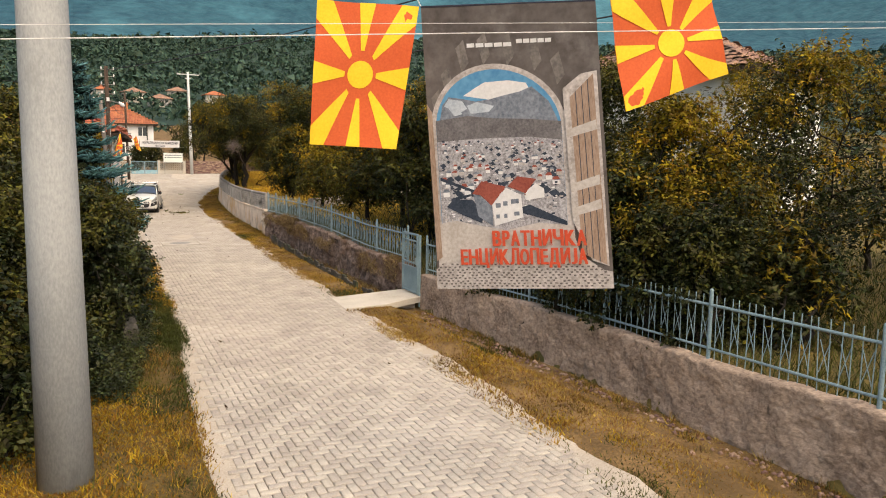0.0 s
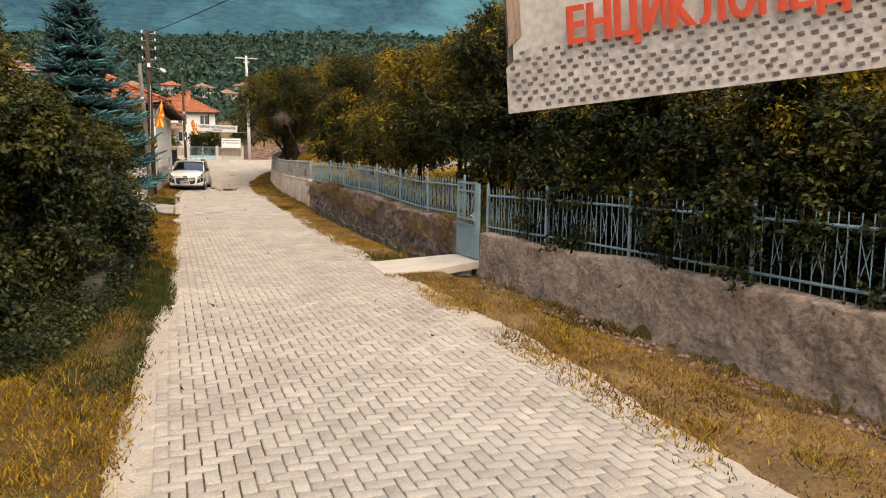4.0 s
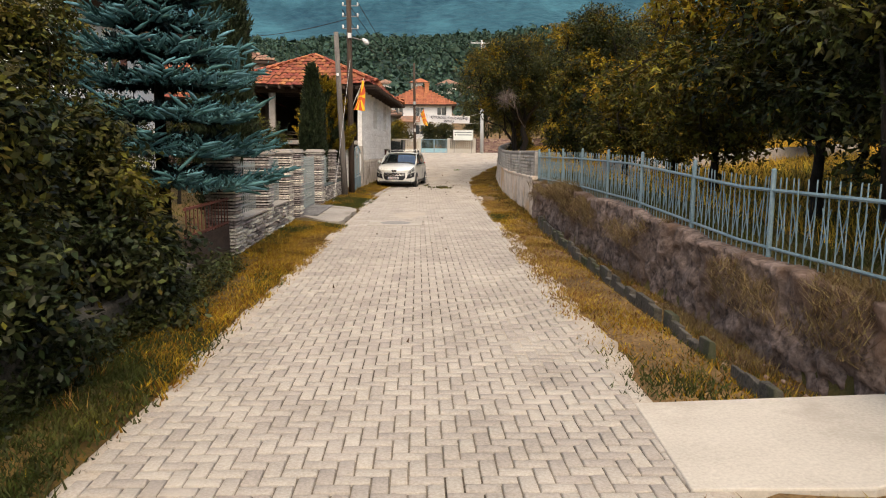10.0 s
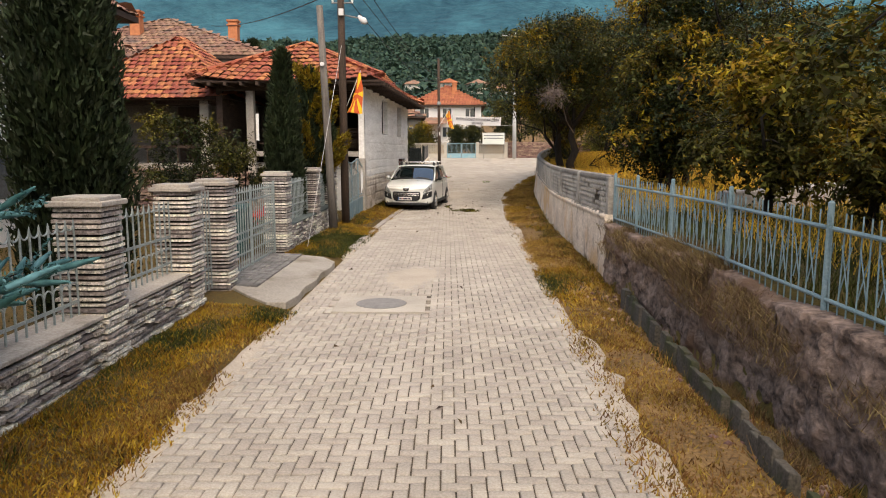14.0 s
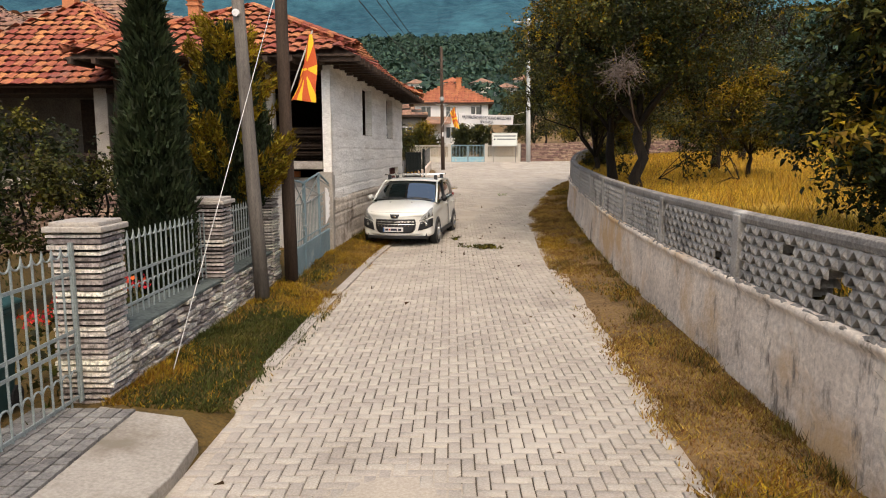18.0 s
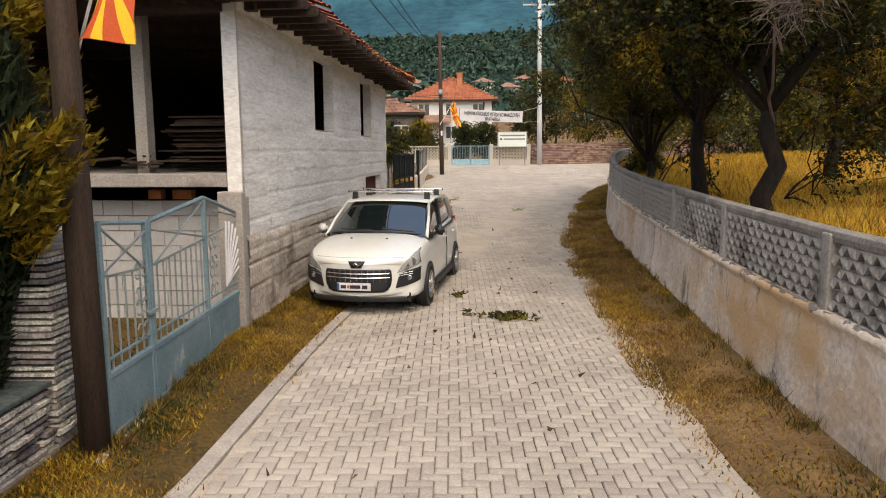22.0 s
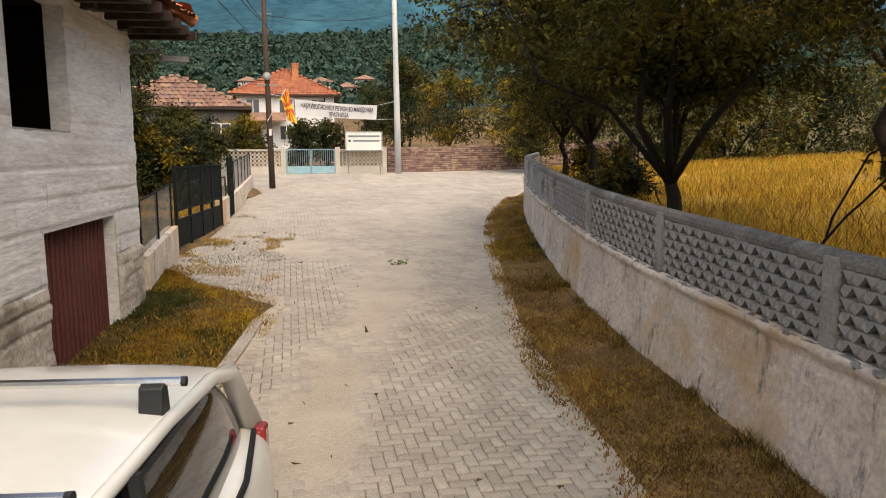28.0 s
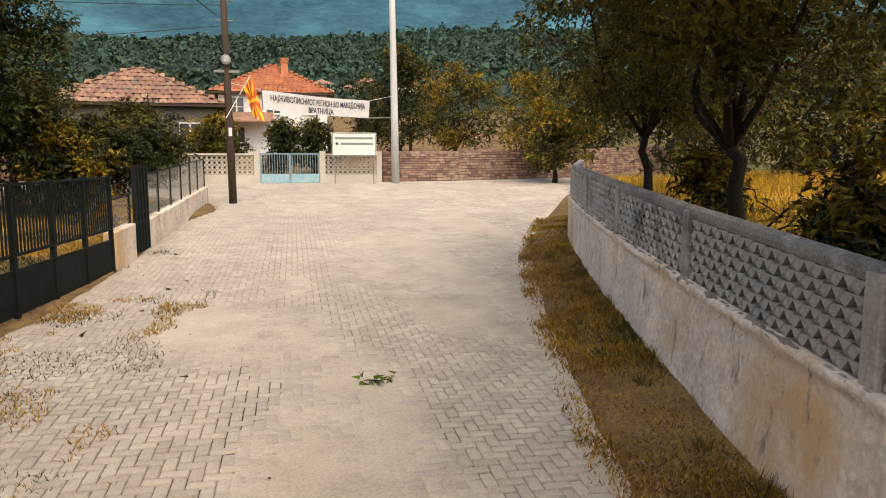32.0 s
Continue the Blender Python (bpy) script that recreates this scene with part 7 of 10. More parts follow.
    q = onto(0, 0.75, 0.016)
    part("badge_mark", MB().box(0, q[1] * S, 0.745 * S, 0.07, 0.012, 0.045, m=Euler((0.35, 0.5, 0)).to_matrix().to_4x4()).box(0.01, (q[1] + 0.004) * S, 0.76 * S, 0.03, 0.012, 0.06, m=Euler((0.35, -0.4, 0)).to_matrix().to_4x4()), M_CHROME, bd, bevel=0.006)
    part("bonnet_seam", MB().tube(sc([onto(u, 0.845, 0.002) for u in np.linspace(-0.66, 0.66, 13)]), 0.0035, 4), M_IRON, c)
    for s in (-0.28, 0.28):
        part("washer_jet", MB().box(s * S, 0.72 * S, 1.055 * S, 0.03, 0.03, 0.012), M_PLASTIC, c)
    part("wiper_cowl", MB().tube(sc([(-0.74, 1.16, 1.085), (-0.3, 1.07, 1.125), (0.3, 1.07, 1.125), (0.74, 1.16, 1.085)]), [0.012, 0.016, 0.016, 0.012], 6), M_PLASTIC, c)
    part("wiper", MB().tube(sc([(0.62, 1.15, 1.12), (0.1, 1.13, 1.165)]), 0.01, 4).tube(sc([(-0.05, 1.10, 1.14), (-0.6, 1.18, 1.15)]), 0.01, 4), M_PLASTIC, c)
    # roof rack
    for y in (2.15, 3.05):
        bar = part("rack_bar", MB().tube(sc([(-0.74, y, 1.70), (0.74, y, 1.70)]), 0.016, 8), M_CHROME, c, "silver roof-rack bar")
        for s in (-1, 1):
            part("end_cap", MB().tube(sc([(s * 0.74, y, 1.70), (s * 0.757, y, 1.70)]), 0.018, 8), M_PLASTIC, bar)
            part("rack_foot", MB().add(sc([(s * (0.63 + dx), y + dy, z) for z, g2 in ((1.55, 0.055), (1.69, 0.03)) for dx, dy in ((-0.04, -g2), (0.05, -g2), (0.05, g2), (-0.04, g2))]), [(0, 1, 2, 3), (4, 5, 6, 7), (0, 1, 5, 4), (1, 2, 6, 5), (2, 3, 7, 6), (3, 0, 4, 7)]), M_PLASTIC, bar, bevel=0.01)
    part("underbody", MB().box(0, 2.2 * S, 0.25 * S, 1.5 * S, 3.9 * S, 0.12), M_PLASTIC, c)
    return c


parked_car()

# ---------------------------------------------------------------- poles and wires
def pole(name, label, x, y, h, r0, r1, mat, lean=(0, 0), n=14):
    p = thing(name, label, "utility pole", x, y, lv(min(y, 120)) - 0.02)
    part("shaft", MB().tube([(lean[0] * h * t, lean[1] * h * t, h * t) for t in (0, 0.3, 0.6, 1)], [r0 + (r1 - r0) * t for t in (0, 0.3, 0.6, 1)], n), mat, p, smooth=True)
    return p


big = pole("concrete_pole", "thick grey concrete utility pole among the shrubs", -0.33, 6.78, 8.5, 0.228, 0.155, M_POLE, (0.002, 0.0), 24)
p1 = pole("thin_timber_pole", "thin leaning grey timber pole by the slate wall", 0.63, 33.97, 5.4, 0.105, 0.075, M_GREYWOOD, (-0.045, 0.0))
part("white_clamp", MB().tube([(-0.19, -0.09, 4.05), (-0.19, -0.13, 4.05)], 0.05, 8), M_CLOTH, p1)
p2 = pole("dark_timber_pole", "dark tarred timber utility pole carrying a flag", 0.72, 35.42, 6.95, 0.108, 0.085, M_WOOD, (-0.008, 0.004))
for i, z in enumerate((5.75, 6.15, 6.5, 6.8)):
    part("bracket", MB().tube([(-0.28, 0, z), (0.28, 0, z)], 0.018, 6), M_IRON, p2)
    for s in (-1, 1):
        part("insulator", MB().tube([(s * 0.25, 0, z), (s * 0.25, 0, z + 0.07), (s * 0.25, 0, z + 0.12)], [0.02, 0.035, 0.02], 8), M_CLOTH, p2)
lampb = part("lamp_arm", MB().tube([(0.05, 0, 5.45), (0.45, -0.1, 5.35)], 0.02, 6), M_IRON, p2)
part("lamp_head", MB().tube([(0.42, -0.1, 5.40), (0.55, -0.16, 5.28), (0.62, -0.2, 5.22)], [0.04, 0.09, 0.05], 10), M_CLOTH, lampb, "white street-lamp head", smooth=True)
part("meter_box", MB().box(-0.02, -0.13, 5.5, 0.12, 0.08, 0.16), M_CLOTH, p2)
p3 = pole("flag_pole_timber", "dark timber pole at the junction with a round lamp", 2.8, 69.3, 7.6, 0.125, 0.09, M_WOOD, (-0.012, 0.0))
part("round_lamp", MB().tube([(-0.05, -0.14, 4.42), (-0.05, -0.2, 4.42), (-0.05, -0.22, 4.42)], [0.15, 0.15, 0.1], 18), M_IRON, p3, "round grey lamp")
part("lamp_glass", MB().tube([(-0.05, -0.215, 4.42), (-0.05, -0.235, 4.42)], [0.1, 0.07], 14), M_LAMPGLASS, p3)
part("cross_arm", MB().box(-0.05, -0.05, 4.08, 0.75, 0.06, 0.07), M_IRON, p3)
part("notice", MB().box(0.0, -0.13, 2.25, 0.1, 0.02, 0.26), M_CLOTH, p3, "small white notice")
for z in (5.6, 6.2, 6.8):
    part("bracket", MB().tube([(-0.33, 0, z), (0.2, 0, z)], 0.018, 6), M_IRON, p3)
p4 = pole("concrete_pole_junction", "slender pale concrete pole at the far side of the junction", 8.95, 76.35, 10.2, 0.17, 0.11, M_POLEPALE, (-0.012, 0))
for z, w in ((9.95, 1.05), (9.55, 0.25)):
    part("cross_arm", MB().box(-0.11, 0, z, 2 * w, 0.1, 0.09), M_POLEPALE, p4)
    for i in range(5):
        part("insulator", MB().tube([(-0.11 - w + i * w / 2 + 0.05, 0, z), (-0.11 - w + i * w / 2 + 0.05, 0, z + 0.18)], [0.02, 0.045], 7), M_IRON, p4)


def wire(name, a, b, sag, r, mat, label, n=18):
    pts = [(a[0] + (b[0] - a[0]) * t, a[1] + (b[1] - a[1]) * t, a[2] + (b[2] - a[2]) * t - 4 * sag * t * (1 - t)) for t in np.linspace(0, 1, n + 1)]
    return tagged(part(name, MB().tube(pts, r, 5), mat), label, "cable")


blk = "black overhead cable strung between poles"
for k, (dx, z) in enumerate(((-0.2, 6.95), (0.2, 6.9), (-0.25, 6.5))):
    wire("cable", (0.68 + dx, 35.42, z), (2.75 + dx, 69.3, 7.7 - 0.4 * k), 0.5, 0.012, M_WIRE, blk)
wire("cable", (0.68, 35.42, 6.9), (8.2, 2.0, 6.2), 0.35, 0.016, M_WIRE, blk)
wire("cable", (0.68, 35.42, 6.2), (-9.0, 55, 8.6), 0.3, 0.014, M_WIRE, blk)
wire("cable", (2.7, 69.3, 7.9), (8.9, 76.35, 9.5), 0.3, 0.012, M_WIRE, blk)
wire("cable", (2.7, 69.3, 5.4), (-22, 62, 5.6), 0.5, 0.014, M_WIRE, blk)
wire("cable", (2.7, 69.3, 6.6), (-26, 66, 5.2), 0.7, 0.012, M_WIRE, blk)
wire("cable", (2.7, 69.3, 7.2), (-28, 74, 9.5), 0.6, 0.012, M_WIRE, blk)
wire("guy_rope", (0.74, 35.0, 4.75), (0.63, 30.6, 0.16), 0.0, 0.005, M_ROPE, "pale guy rope running from the pole to the verge")
wire("banner_wire", (-7.0, 3.88, 2.95), (14.0, 3.88, 5.0), 0.0, 0.0018, M_ROPE, "thin pale wire strung across the street")
wire("cable", (5.0, 12.5, 4.95), (16.0, 3.0, 7.3), 0.1, 0.014, M_WIRE, blk)


# ---------------------------------------------------------------- flags and banners
def ripple(u, v, k=0.0, amp=0.03):
    return amp * math.sin(u * 5.2 + v * 2.1 + k) + 0.5 * amp * math.sin(v * 7 + u * 3 + 2 * k)


def cloth_grid(w, h, shape, nu=18, nv=14, off=0.0):
    vs = [shape(i / nu, j / nv, off) for j in range(nv + 1) for i in range(nu + 1)]
    fs = [(j * (nu + 1) + i, j * (nu + 1) + i + 1, (j + 1) * (nu + 1) + i + 1, (j + 1) * (nu + 1) + i) for j in range(nv) for i in range(nu)]
    return MB().add(vs, fs)


def sun_flag(label, corners, k=0.0, amp=0.03, turned=True, group="sun flags"):
    """A red flag with a yellow disc and eight widening rays; corners: top left, top right, bottom right, bottom left."""
    A, B, C, D = [Vector(p) for p in corners]
    nrm = (B - A).cross(D - A).normalized()

    def shape(u, v, off=0.0):
        p = A * (1 - u) * (1 - v) + B * u * (1 - v) + C * u * v + D * (1 - u) * v
        return p + nrm * (ripple(u, v, k, amp) + off)
    f = thing("flag", label, "flag", group=group)
    part("cloth", cloth_grid(1, 1, shape), M_RED, f, smooth=True)
    asp = (D - A).length / (B - A).length
    for side in (0.004, -0.004):
        disc = MB()
        ring = [(0.5 + 0.135 * math.cos(a) * min(1, asp), 0.5 + 0.135 * math.sin(a) * min(1, 1 / asp)) for a in np.linspace(0, 2 * math.pi, 25)[:-1]]
        disc.add([shape(0.5, 0.5, side)] + [shape(u, v, side) for u, v in ring], [(0, i + 1, (i + 1) % 24 + 1) for i in range(24)])
        part("sun_disc", disc, M_YELLOW, f, "yellow disc", smooth=True)
        # rays as wedges from the disc to the edge
        ends = [((0.0, 0.0), (0.16, 0.0), (0.0, 0.13)), ((0.42, 0.0), (0.58, 0.0), None), ((0.84, 0.0), (1.0, 0.0), (1.0, 0.13)), ((1.0, 0.42), (1.0, 0.58), None), ((1.0, 0.87), (1.0, 1.0), (0.84, 1.0)), ((0.58, 1.0), (0.42, 1.0), None), ((0.16, 1.0), (0.0, 1.0), (0.0, 0.87)), ((0.0, 0.58), (0.0, 0.42), None)]
        for n, (p, q, r) in enumerate(ends):
            if r:
                p, q = ((0.16, 0.0), (0.0, 0.13)) if n == 0 else ((0.84, 0.0), (1.0, 0.13)) if n == 2 else ((1.0, 0.87), (0.84, 1.0)) if n == 4 else ((0.16, 1.0), (0.0, 0.87))
            mid = ((p[0] + q[0]) / 2, (p[1] + q[1]) / 2)
            if r:
                mid = {0: (0, 0), 2: (1, 0), 4: (1, 1), 6: (0, 1)}[n]
            d = Vector((mid[0] - 0.5, mid[1] - 0.5)).normalized()
            s0 = 0.165
            c0 = Vector((0.5 + d.x * s0, 0.5 + d.y * s0))
            t = Vector((-d.y, d.x)) * 0.018
            b, m = MB(), 8
            for i in range(m + 1):
                w = i / m
                L = c0.lerp(Vector(p), w) + t * (1 - w) * (1 if (Vector(p) - Vector(mid)).dot(t) > 0 else -1)
                R = c0.lerp(Vector(q), w) + t * (1 - w) * (1 if (Vector(q) - Vector(mid)).dot(t) > 0 else -1)
                b.v += [tuple(shape(L.x, L.y, side)), tuple(shape(R.x, R.y, side))]
            b.f += [(2 * i, 2 * i + 1, 2 * i + 3, 2 * i + 2) for i in range(m)]
            if r:
                cn = {0: (0, 0), 2: (1, 0), 4: (1, 1), 6: (0, 1)}[n]
                b.v.append(tuple(shape(cn[0], cn[1], side)))
                b.f.append((2 * m, 2 * m + 1, 2 * m + 2))
            part("sun_ray", b, M_YELLOW, f, "yellow ray", smooth=True)
    return f


sun_flag("red and yellow sun flag hanging from the wire", [(1.55, 5.35, 4.21), (2.25, 5.05, 4.16), (2.07, 5.05, 3.10), (1.48, 5.35, 3.13)], 0.4, 0.025)
sun_flag("red and yellow sun flag hanging from the wire beside the banner", [(3.09, 3.85, 4.10), (3.84, 3.70, 4.20), (4.04, 3.70, 3.65), (3.23, 3.85, 3.36)], 2.0, 0.03)
f3 = sun_flag("red and yellow sun flag drooping from a stick", [(1.10, 35.5, 4.01), (1.17, 35.47, 4.12), (1.17, 35.4, 3.09), (0.77, 35.47, 3.11)], 1.0, 0.05)
part("flag_stick", MB().tube([(0.59, 35.71, 2.91), (1.16, 35.46, 4.19)], 0.012, 6), M_CLOTH, f3)
f4 = sun_flag("red and yellow sun flag on a stick at the junction", [(3.24, 69.05, 4.75), (3.52, 69.0, 5.06), (3.84, 68.95, 3.72), (3.50, 69.0, 3.86)], 0.3, 0.05)
part("flag_stick", MB().tube([(2.70, 69.1, 3.82), (3.46, 69.05, 5.10)], 0.014, 6), M_CLOTH, f4)


def book_banner():
    """The tall printed banner over the street: an arch with a village view, a wooden door leaf and a red title."""
    A, B, C, D = Vector((2.24, 5.0, 4.16)), Vector((3.06, 3.975, 4.10)), Vector((3.19, 3.8125, 2.16)), Vector((2.35, 4.8625, 2.04))
    face = Vector((-0.78, -0.625, 0))

    def shape(u, v, off=0.0):
        p = A * (1 - u) * (1 - v) + B * u * (1 - v) + C * u * v + D * (1 - u) * v
        return p + face * (0.5 * off - 0.0015 * math.sin(u * 6 + 1) * (1 - v) - 0.0015 * math.sin(v * 4))
    t = thing("hanging_banner", "tall printed banner with an arched village view and red title", "banner")
    part("cloth", cloth_grid(1, 1, shape, 16, 22), M_B_BROWN, t, smooth=True)

    def patch(name, poly, mat, off, label=""):
        """A polygon in u, v cut into a fan round its middle."""
        cu, cv = sum(p[0] for p in poly) / len(poly), sum(p[1] for p in poly) / len(poly)
        b = MB().add([shape(cu, cv, off)] + [shape(u, v, off) for u, v in poly], [(0, i + 1, (i + 1) % len(poly) + 1) for i in range(len(poly))])
        return part(name, b, mat, t, label)
    def many(name, polys, mat, off, label=""):
        b = MB()
        for k, q in enumerate(polys):
            b.add([shape(u, v, off + 0.00002 * k) for u, v in q], [tuple(range(len(q)))])
        return tagged(part(name, b, mat, t), label or "printed dark lines", "", kind="stuff")
    arch = lambda e: [(0.415 + (0.365 + e) * math.cos(a), 0.43 - (0.205 + e * 0.64) * math.sin(a)) for a in np.linspace(math.pi, 0, 25)]
    def letter(q, u, w, v0, v1):
        """One bold condensed letter of the title, set on the cloth."""
        me = text_mesh(q, 1.0, "LEFT", 0.008)
        co = np.array([p.co[:] for p in me.vertices])
        polys = [tuple(p.vertices) for p in me.polygons]
        x0, x1 = co[:, 0].min(), co[:, 0].max()
        if q == "Ј":
            co[:, 1] = (co[:, 1] - co[:, 1].min()) / (co[:, 1].max() - co[:, 1].min()) * 0.71
        b = MB()
        for k, push in enumerate((-0.075, -0.037, 0.0, 0.037, 0.075)):
            b.add([shape(u + w * (0.075 + push + 0.86 * (p[0] - x0) / (x1 - x0)), v0 + (v1 - v0) * (p[1] + 0.01) / 0.72, 0.068 + 0.001 * k + p[2]) for p in co], polys)
        me = b.mesh("letter")
        return part("letter", me, M_REDINK, t, "red title letter")
    r = np.random.default_rng(3)
    patch("hem", [(0, 0), (1, 0), (1, 0.006), (0, 0.006)], M_INK, 0.004)
    many("printed_stone", [[(u, v), (u + 0.05, v - 0.03), (u + 0.075, v + 0.05), (u + 0.03, v + 0.085)] for u, v in ((0.10, 0.24), (0.20, 0.15), (0.62, 0.15), (0.74, 0.20), (0.03, 0.32), (0.47, 0.13), (0.33, 0.125))], M_B_STAIN, 0.003, "printed dark wall stones")
    patch("stone_arch", [(0.03, 0.90)] + arch(0.03) + [(0.815, 0.90)], M_B_STONE, 0.004, "printed pale stone arch")
    patch("printed_sky", [(0.05, 0.78)] + arch(0.0) + [(0.78, 0.78)], M_B_SKY, 0.007, "printed blue sky")
    patch("printed_cloud", [(0.23, 0.315), (0.30, 0.29), (0.36, 0.27), (0.50, 0.265), (0.60, 0.275), (0.62, 0.30), (0.52, 0.315), (0.38, 0.33)], M_CLOTH, 0.009)
    patch("printed_mountain", [(0.052, 0.46), (0.10, 0.345), (0.14, 0.318), (0.22, 0.325), (0.30, 0.335), (0.38, 0.33), (0.46, 0.318), (0.56, 0.305), (0.63, 0.288), (0.72, 0.34), (0.76, 0.40), (0.78, 0.50)], M_B_MOUNT, 0.011, "printed grey mountains")
    many("printed_snow", [[(0.11, 0.35), (0.14, 0.325), (0.22, 0.332), (0.25, 0.36), (0.20, 0.375)], [(0.25, 0.35), (0.31, 0.337), (0.41, 0.352), (0.38, 0.372), (0.27, 0.378)], [(0.14, 0.36), (0.18, 0.345), (0.22, 0.378), (0.17, 0.385)]], M_B_SNOW, 0.013, "printed snow")
    patch("printed_hillside", [(0.052, 0.60), (0.052, 0.40), (0.25, 0.385), (0.40, 0.395), (0.60, 0.40), (0.78, 0.41), (0.78, 0.60)], M_B_WOODS, 0.013, "printed grey woods")
    patch("printed_valley", [(0.054, 0.80), (0.054, 0.475), (0.3, 0.465), (0.6, 0.462), (0.78, 0.475), (0.78, 0.80)], M_B_VALLEY, 0.015, "printed village ground")
    dark, walls, gables, roofs = [], [], [], []
    for k in range(170):
        v = 0.475 + 0.20 * r.uniform() ** 1.2
        u, s = 0.058 + 0.70 * r.uniform(), 0.010 + 0.16 * (v - 0.465) * r.uniform(0.5, 1.2)
        if k % 2:
            dark.append([(u, v), (u + s, v - 0.3 * s), (u + 1.6 * s, v + 0.1 * s), (u + 0.8 * s, v + 0.45 * s)])
            continue
        if u + s > 0.77:
            continue
        (walls if r.uniform() < 0.65 else gables).append([(u, v), (u + s, v - s * 0.03), (u + s, v + s * 0.4), (u, v + s * 0.44)])
        roofs.append([(u - s * 0.12, v + 0.02 * s), (u + s * 0.25, v - s * 0.27), (u + s * 0.8, v - s * 0.29), (u + s * 1.1, v)])
    many("printed_shadow", dark, M_B_DARK, 0.0165, "printed dark trees")
    many("printed_house", walls, M_CLOTH, 0.018, "printed white houses")
    many("printed_gable", gables, M_B_STONE, 0.018, "printed grey houses")
    many("printed_roof", roofs[::2], M_B_ROOF, 0.0195, "printed red roofs")
    many("printed_old_roof", roofs[1::2], M_B_MOUNT, 0.0195, "printed grey roofs")
    for name, mat, off in (("printed_snow", M_CLOTH, 0.0168), ("printed_shadow", M_B_DARK, 0.0172), ("printed_stone", M_B_STONE, 0.0176)):
        flecks = []
        for k in range(110):
            u, v, w, h = 0.06 + 0.69 * r.uniform(), 0.47 + 0.29 * r.uniform() ** 0.8, r.uniform(0.004, 0.024), r.uniform(0.001, 0.006)
            flecks.append([(u, v), (u + w, v - 0.3 * h), (u + w * 0.9, v + h), (u + w * 0.1, v + h)])
        many(name, flecks, mat, off, "printed flecks of the village view")
    many("printed_road", [[(0.06, 0.60), (0.30, 0.655), (0.30, 0.665), (0.06, 0.612)], [(0.48, 0.72), (0.58, 0.70), (0.78, 0.76), (0.78, 0.775)], [(0.12, 0.675), (0.24, 0.66), (0.24, 0.668), (0.12, 0.688)]], M_B_DARK, 0.020)
    patch("printed_path", [(0.02, 0.95), (0.02, 0.88), (0.04, 0.765), (0.14, 0.755), (0.30, 0.775), (0.44, 0.79), (0.62, 0.765), (0.80, 0.775), (0.84, 0.88), (0.99, 0.95)], M_B_PATH, 0.0215, "printed sandy path")
    patch("printed_river", [(0.09, 0.705), (0.13, 0.68), (0.25, 0.68), (0.31, 0.73), (0.30, 0.765), (0.17, 0.73)], M_B_DARK, 0.023)
    patch("printed_side_wall", [(0.255, 0.655), (0.365, 0.70), (0.365, 0.775), (0.28, 0.74)], M_B_MOUNT, 0.0245)
    patch("printed_front_wall", [(0.365, 0.70), (0.45, 0.64), (0.535, 0.665), (0.54, 0.745), (0.375, 0.775)], M_CLOTH, 0.0245)
    many("printed_window", [[(u, v - 0.04 * (u - 0.37)), (u + w, v - 0.04 * (u + w - 0.37)), (u + w, v + h - 0.04 * (u + w - 0.37)), (u, v + h - 0.04 * (u - 0.37))] for u, v, w, h in ((0.385, 0.695, 0.03, 0.016), (0.43, 0.69, 0.025, 0.016), (0.475, 0.685, 0.045, 0.016), (0.385, 0.735, 0.02, 0.014), (0.43, 0.735, 0.02, 0.014), (0.49, 0.73, 0.03, 0.014))], M_B_MOUNT, 0.026)
    patch("printed_house_roof", [(0.25, 0.66), (0.31, 0.615), (0.45, 0.636), (0.36, 0.702), (0.30, 0.665)], M_B_ROOF, 0.0265)
    patch("printed_second_house", [(0.56, 0.655), (0.62, 0.625), (0.665, 0.645), (0.665, 0.675), (0.56, 0.685)], M_CLOTH, 0.0235)
    patch("printed_second_roof", [(0.46, 0.635), (0.52, 0.60), (0.625, 0.61), (0.56, 0.66)], M_B_ROOF, 0.025)
    patch("printed_cobble_ground", [(0.0, 1.0), (0.0, 0.93), (0.06, 0.905), (0.3, 0.895), (0.7, 0.90), (1.0, 0.94), (1.0, 1.0)], M_B_STONE, 0.024, "printed pale cobbles")
    cob = []
    for jj in range(9):
        for ii in range(34):
            u, v = 0.01 + ii * 0.029 + (0.014 if jj % 2 else 0) + r.normal(0, 0.002), 0.91 + jj * 0.0098 + r.normal(0, 0.001)
            if u < 0.97 and v > 0.90 + 0.08 * max(0, u - 0.72) and r.uniform() < 0.85:
                cob.append([(u, v), (u + 0.014, v - 0.001), (u + 0.015, v + 0.0045), (u + 0.003, v + 0.005)])
    many("printed_cobble", cob, M_B_COBBLE, 0.0262, "printed cobble joints")
    patch("printed_door_frame", [(0.80, 0.30), (0.90, 0.25), (0.985, 0.24), (0.985, 0.92), (0.90, 0.90), (0.81, 0.76)], M_B_STONE, 0.027, "printed door frame")
    patch("printed_door", [(0.835, 0.33), (0.965, 0.25), (0.975, 0.915), (0.85, 0.875)], M_B_DOOR, 0.0295, "printed wooden door leaf")
    many("printed_door_rail", [[(0.81, v + 0.022), (0.965, v - 0.012), (0.967, v + 0.022), (0.81, v + 0.05)] for v in (0.42, 0.61, 0.695)], M_B_PATH, 0.032, "printed door rails")
    many("printed_door_joint", [[(0.865 + 0.033 * k, 0.31 - 0.02 * k), (0.869 + 0.033 * k, 0.31 - 0.02 * k), (0.876 + 0.033 * k, 0.88 + 0.012 * k), (0.872 + 0.033 * k, 0.88 + 0.012 * k)] for k in range(3)], M_B_DARK, 0.0305)
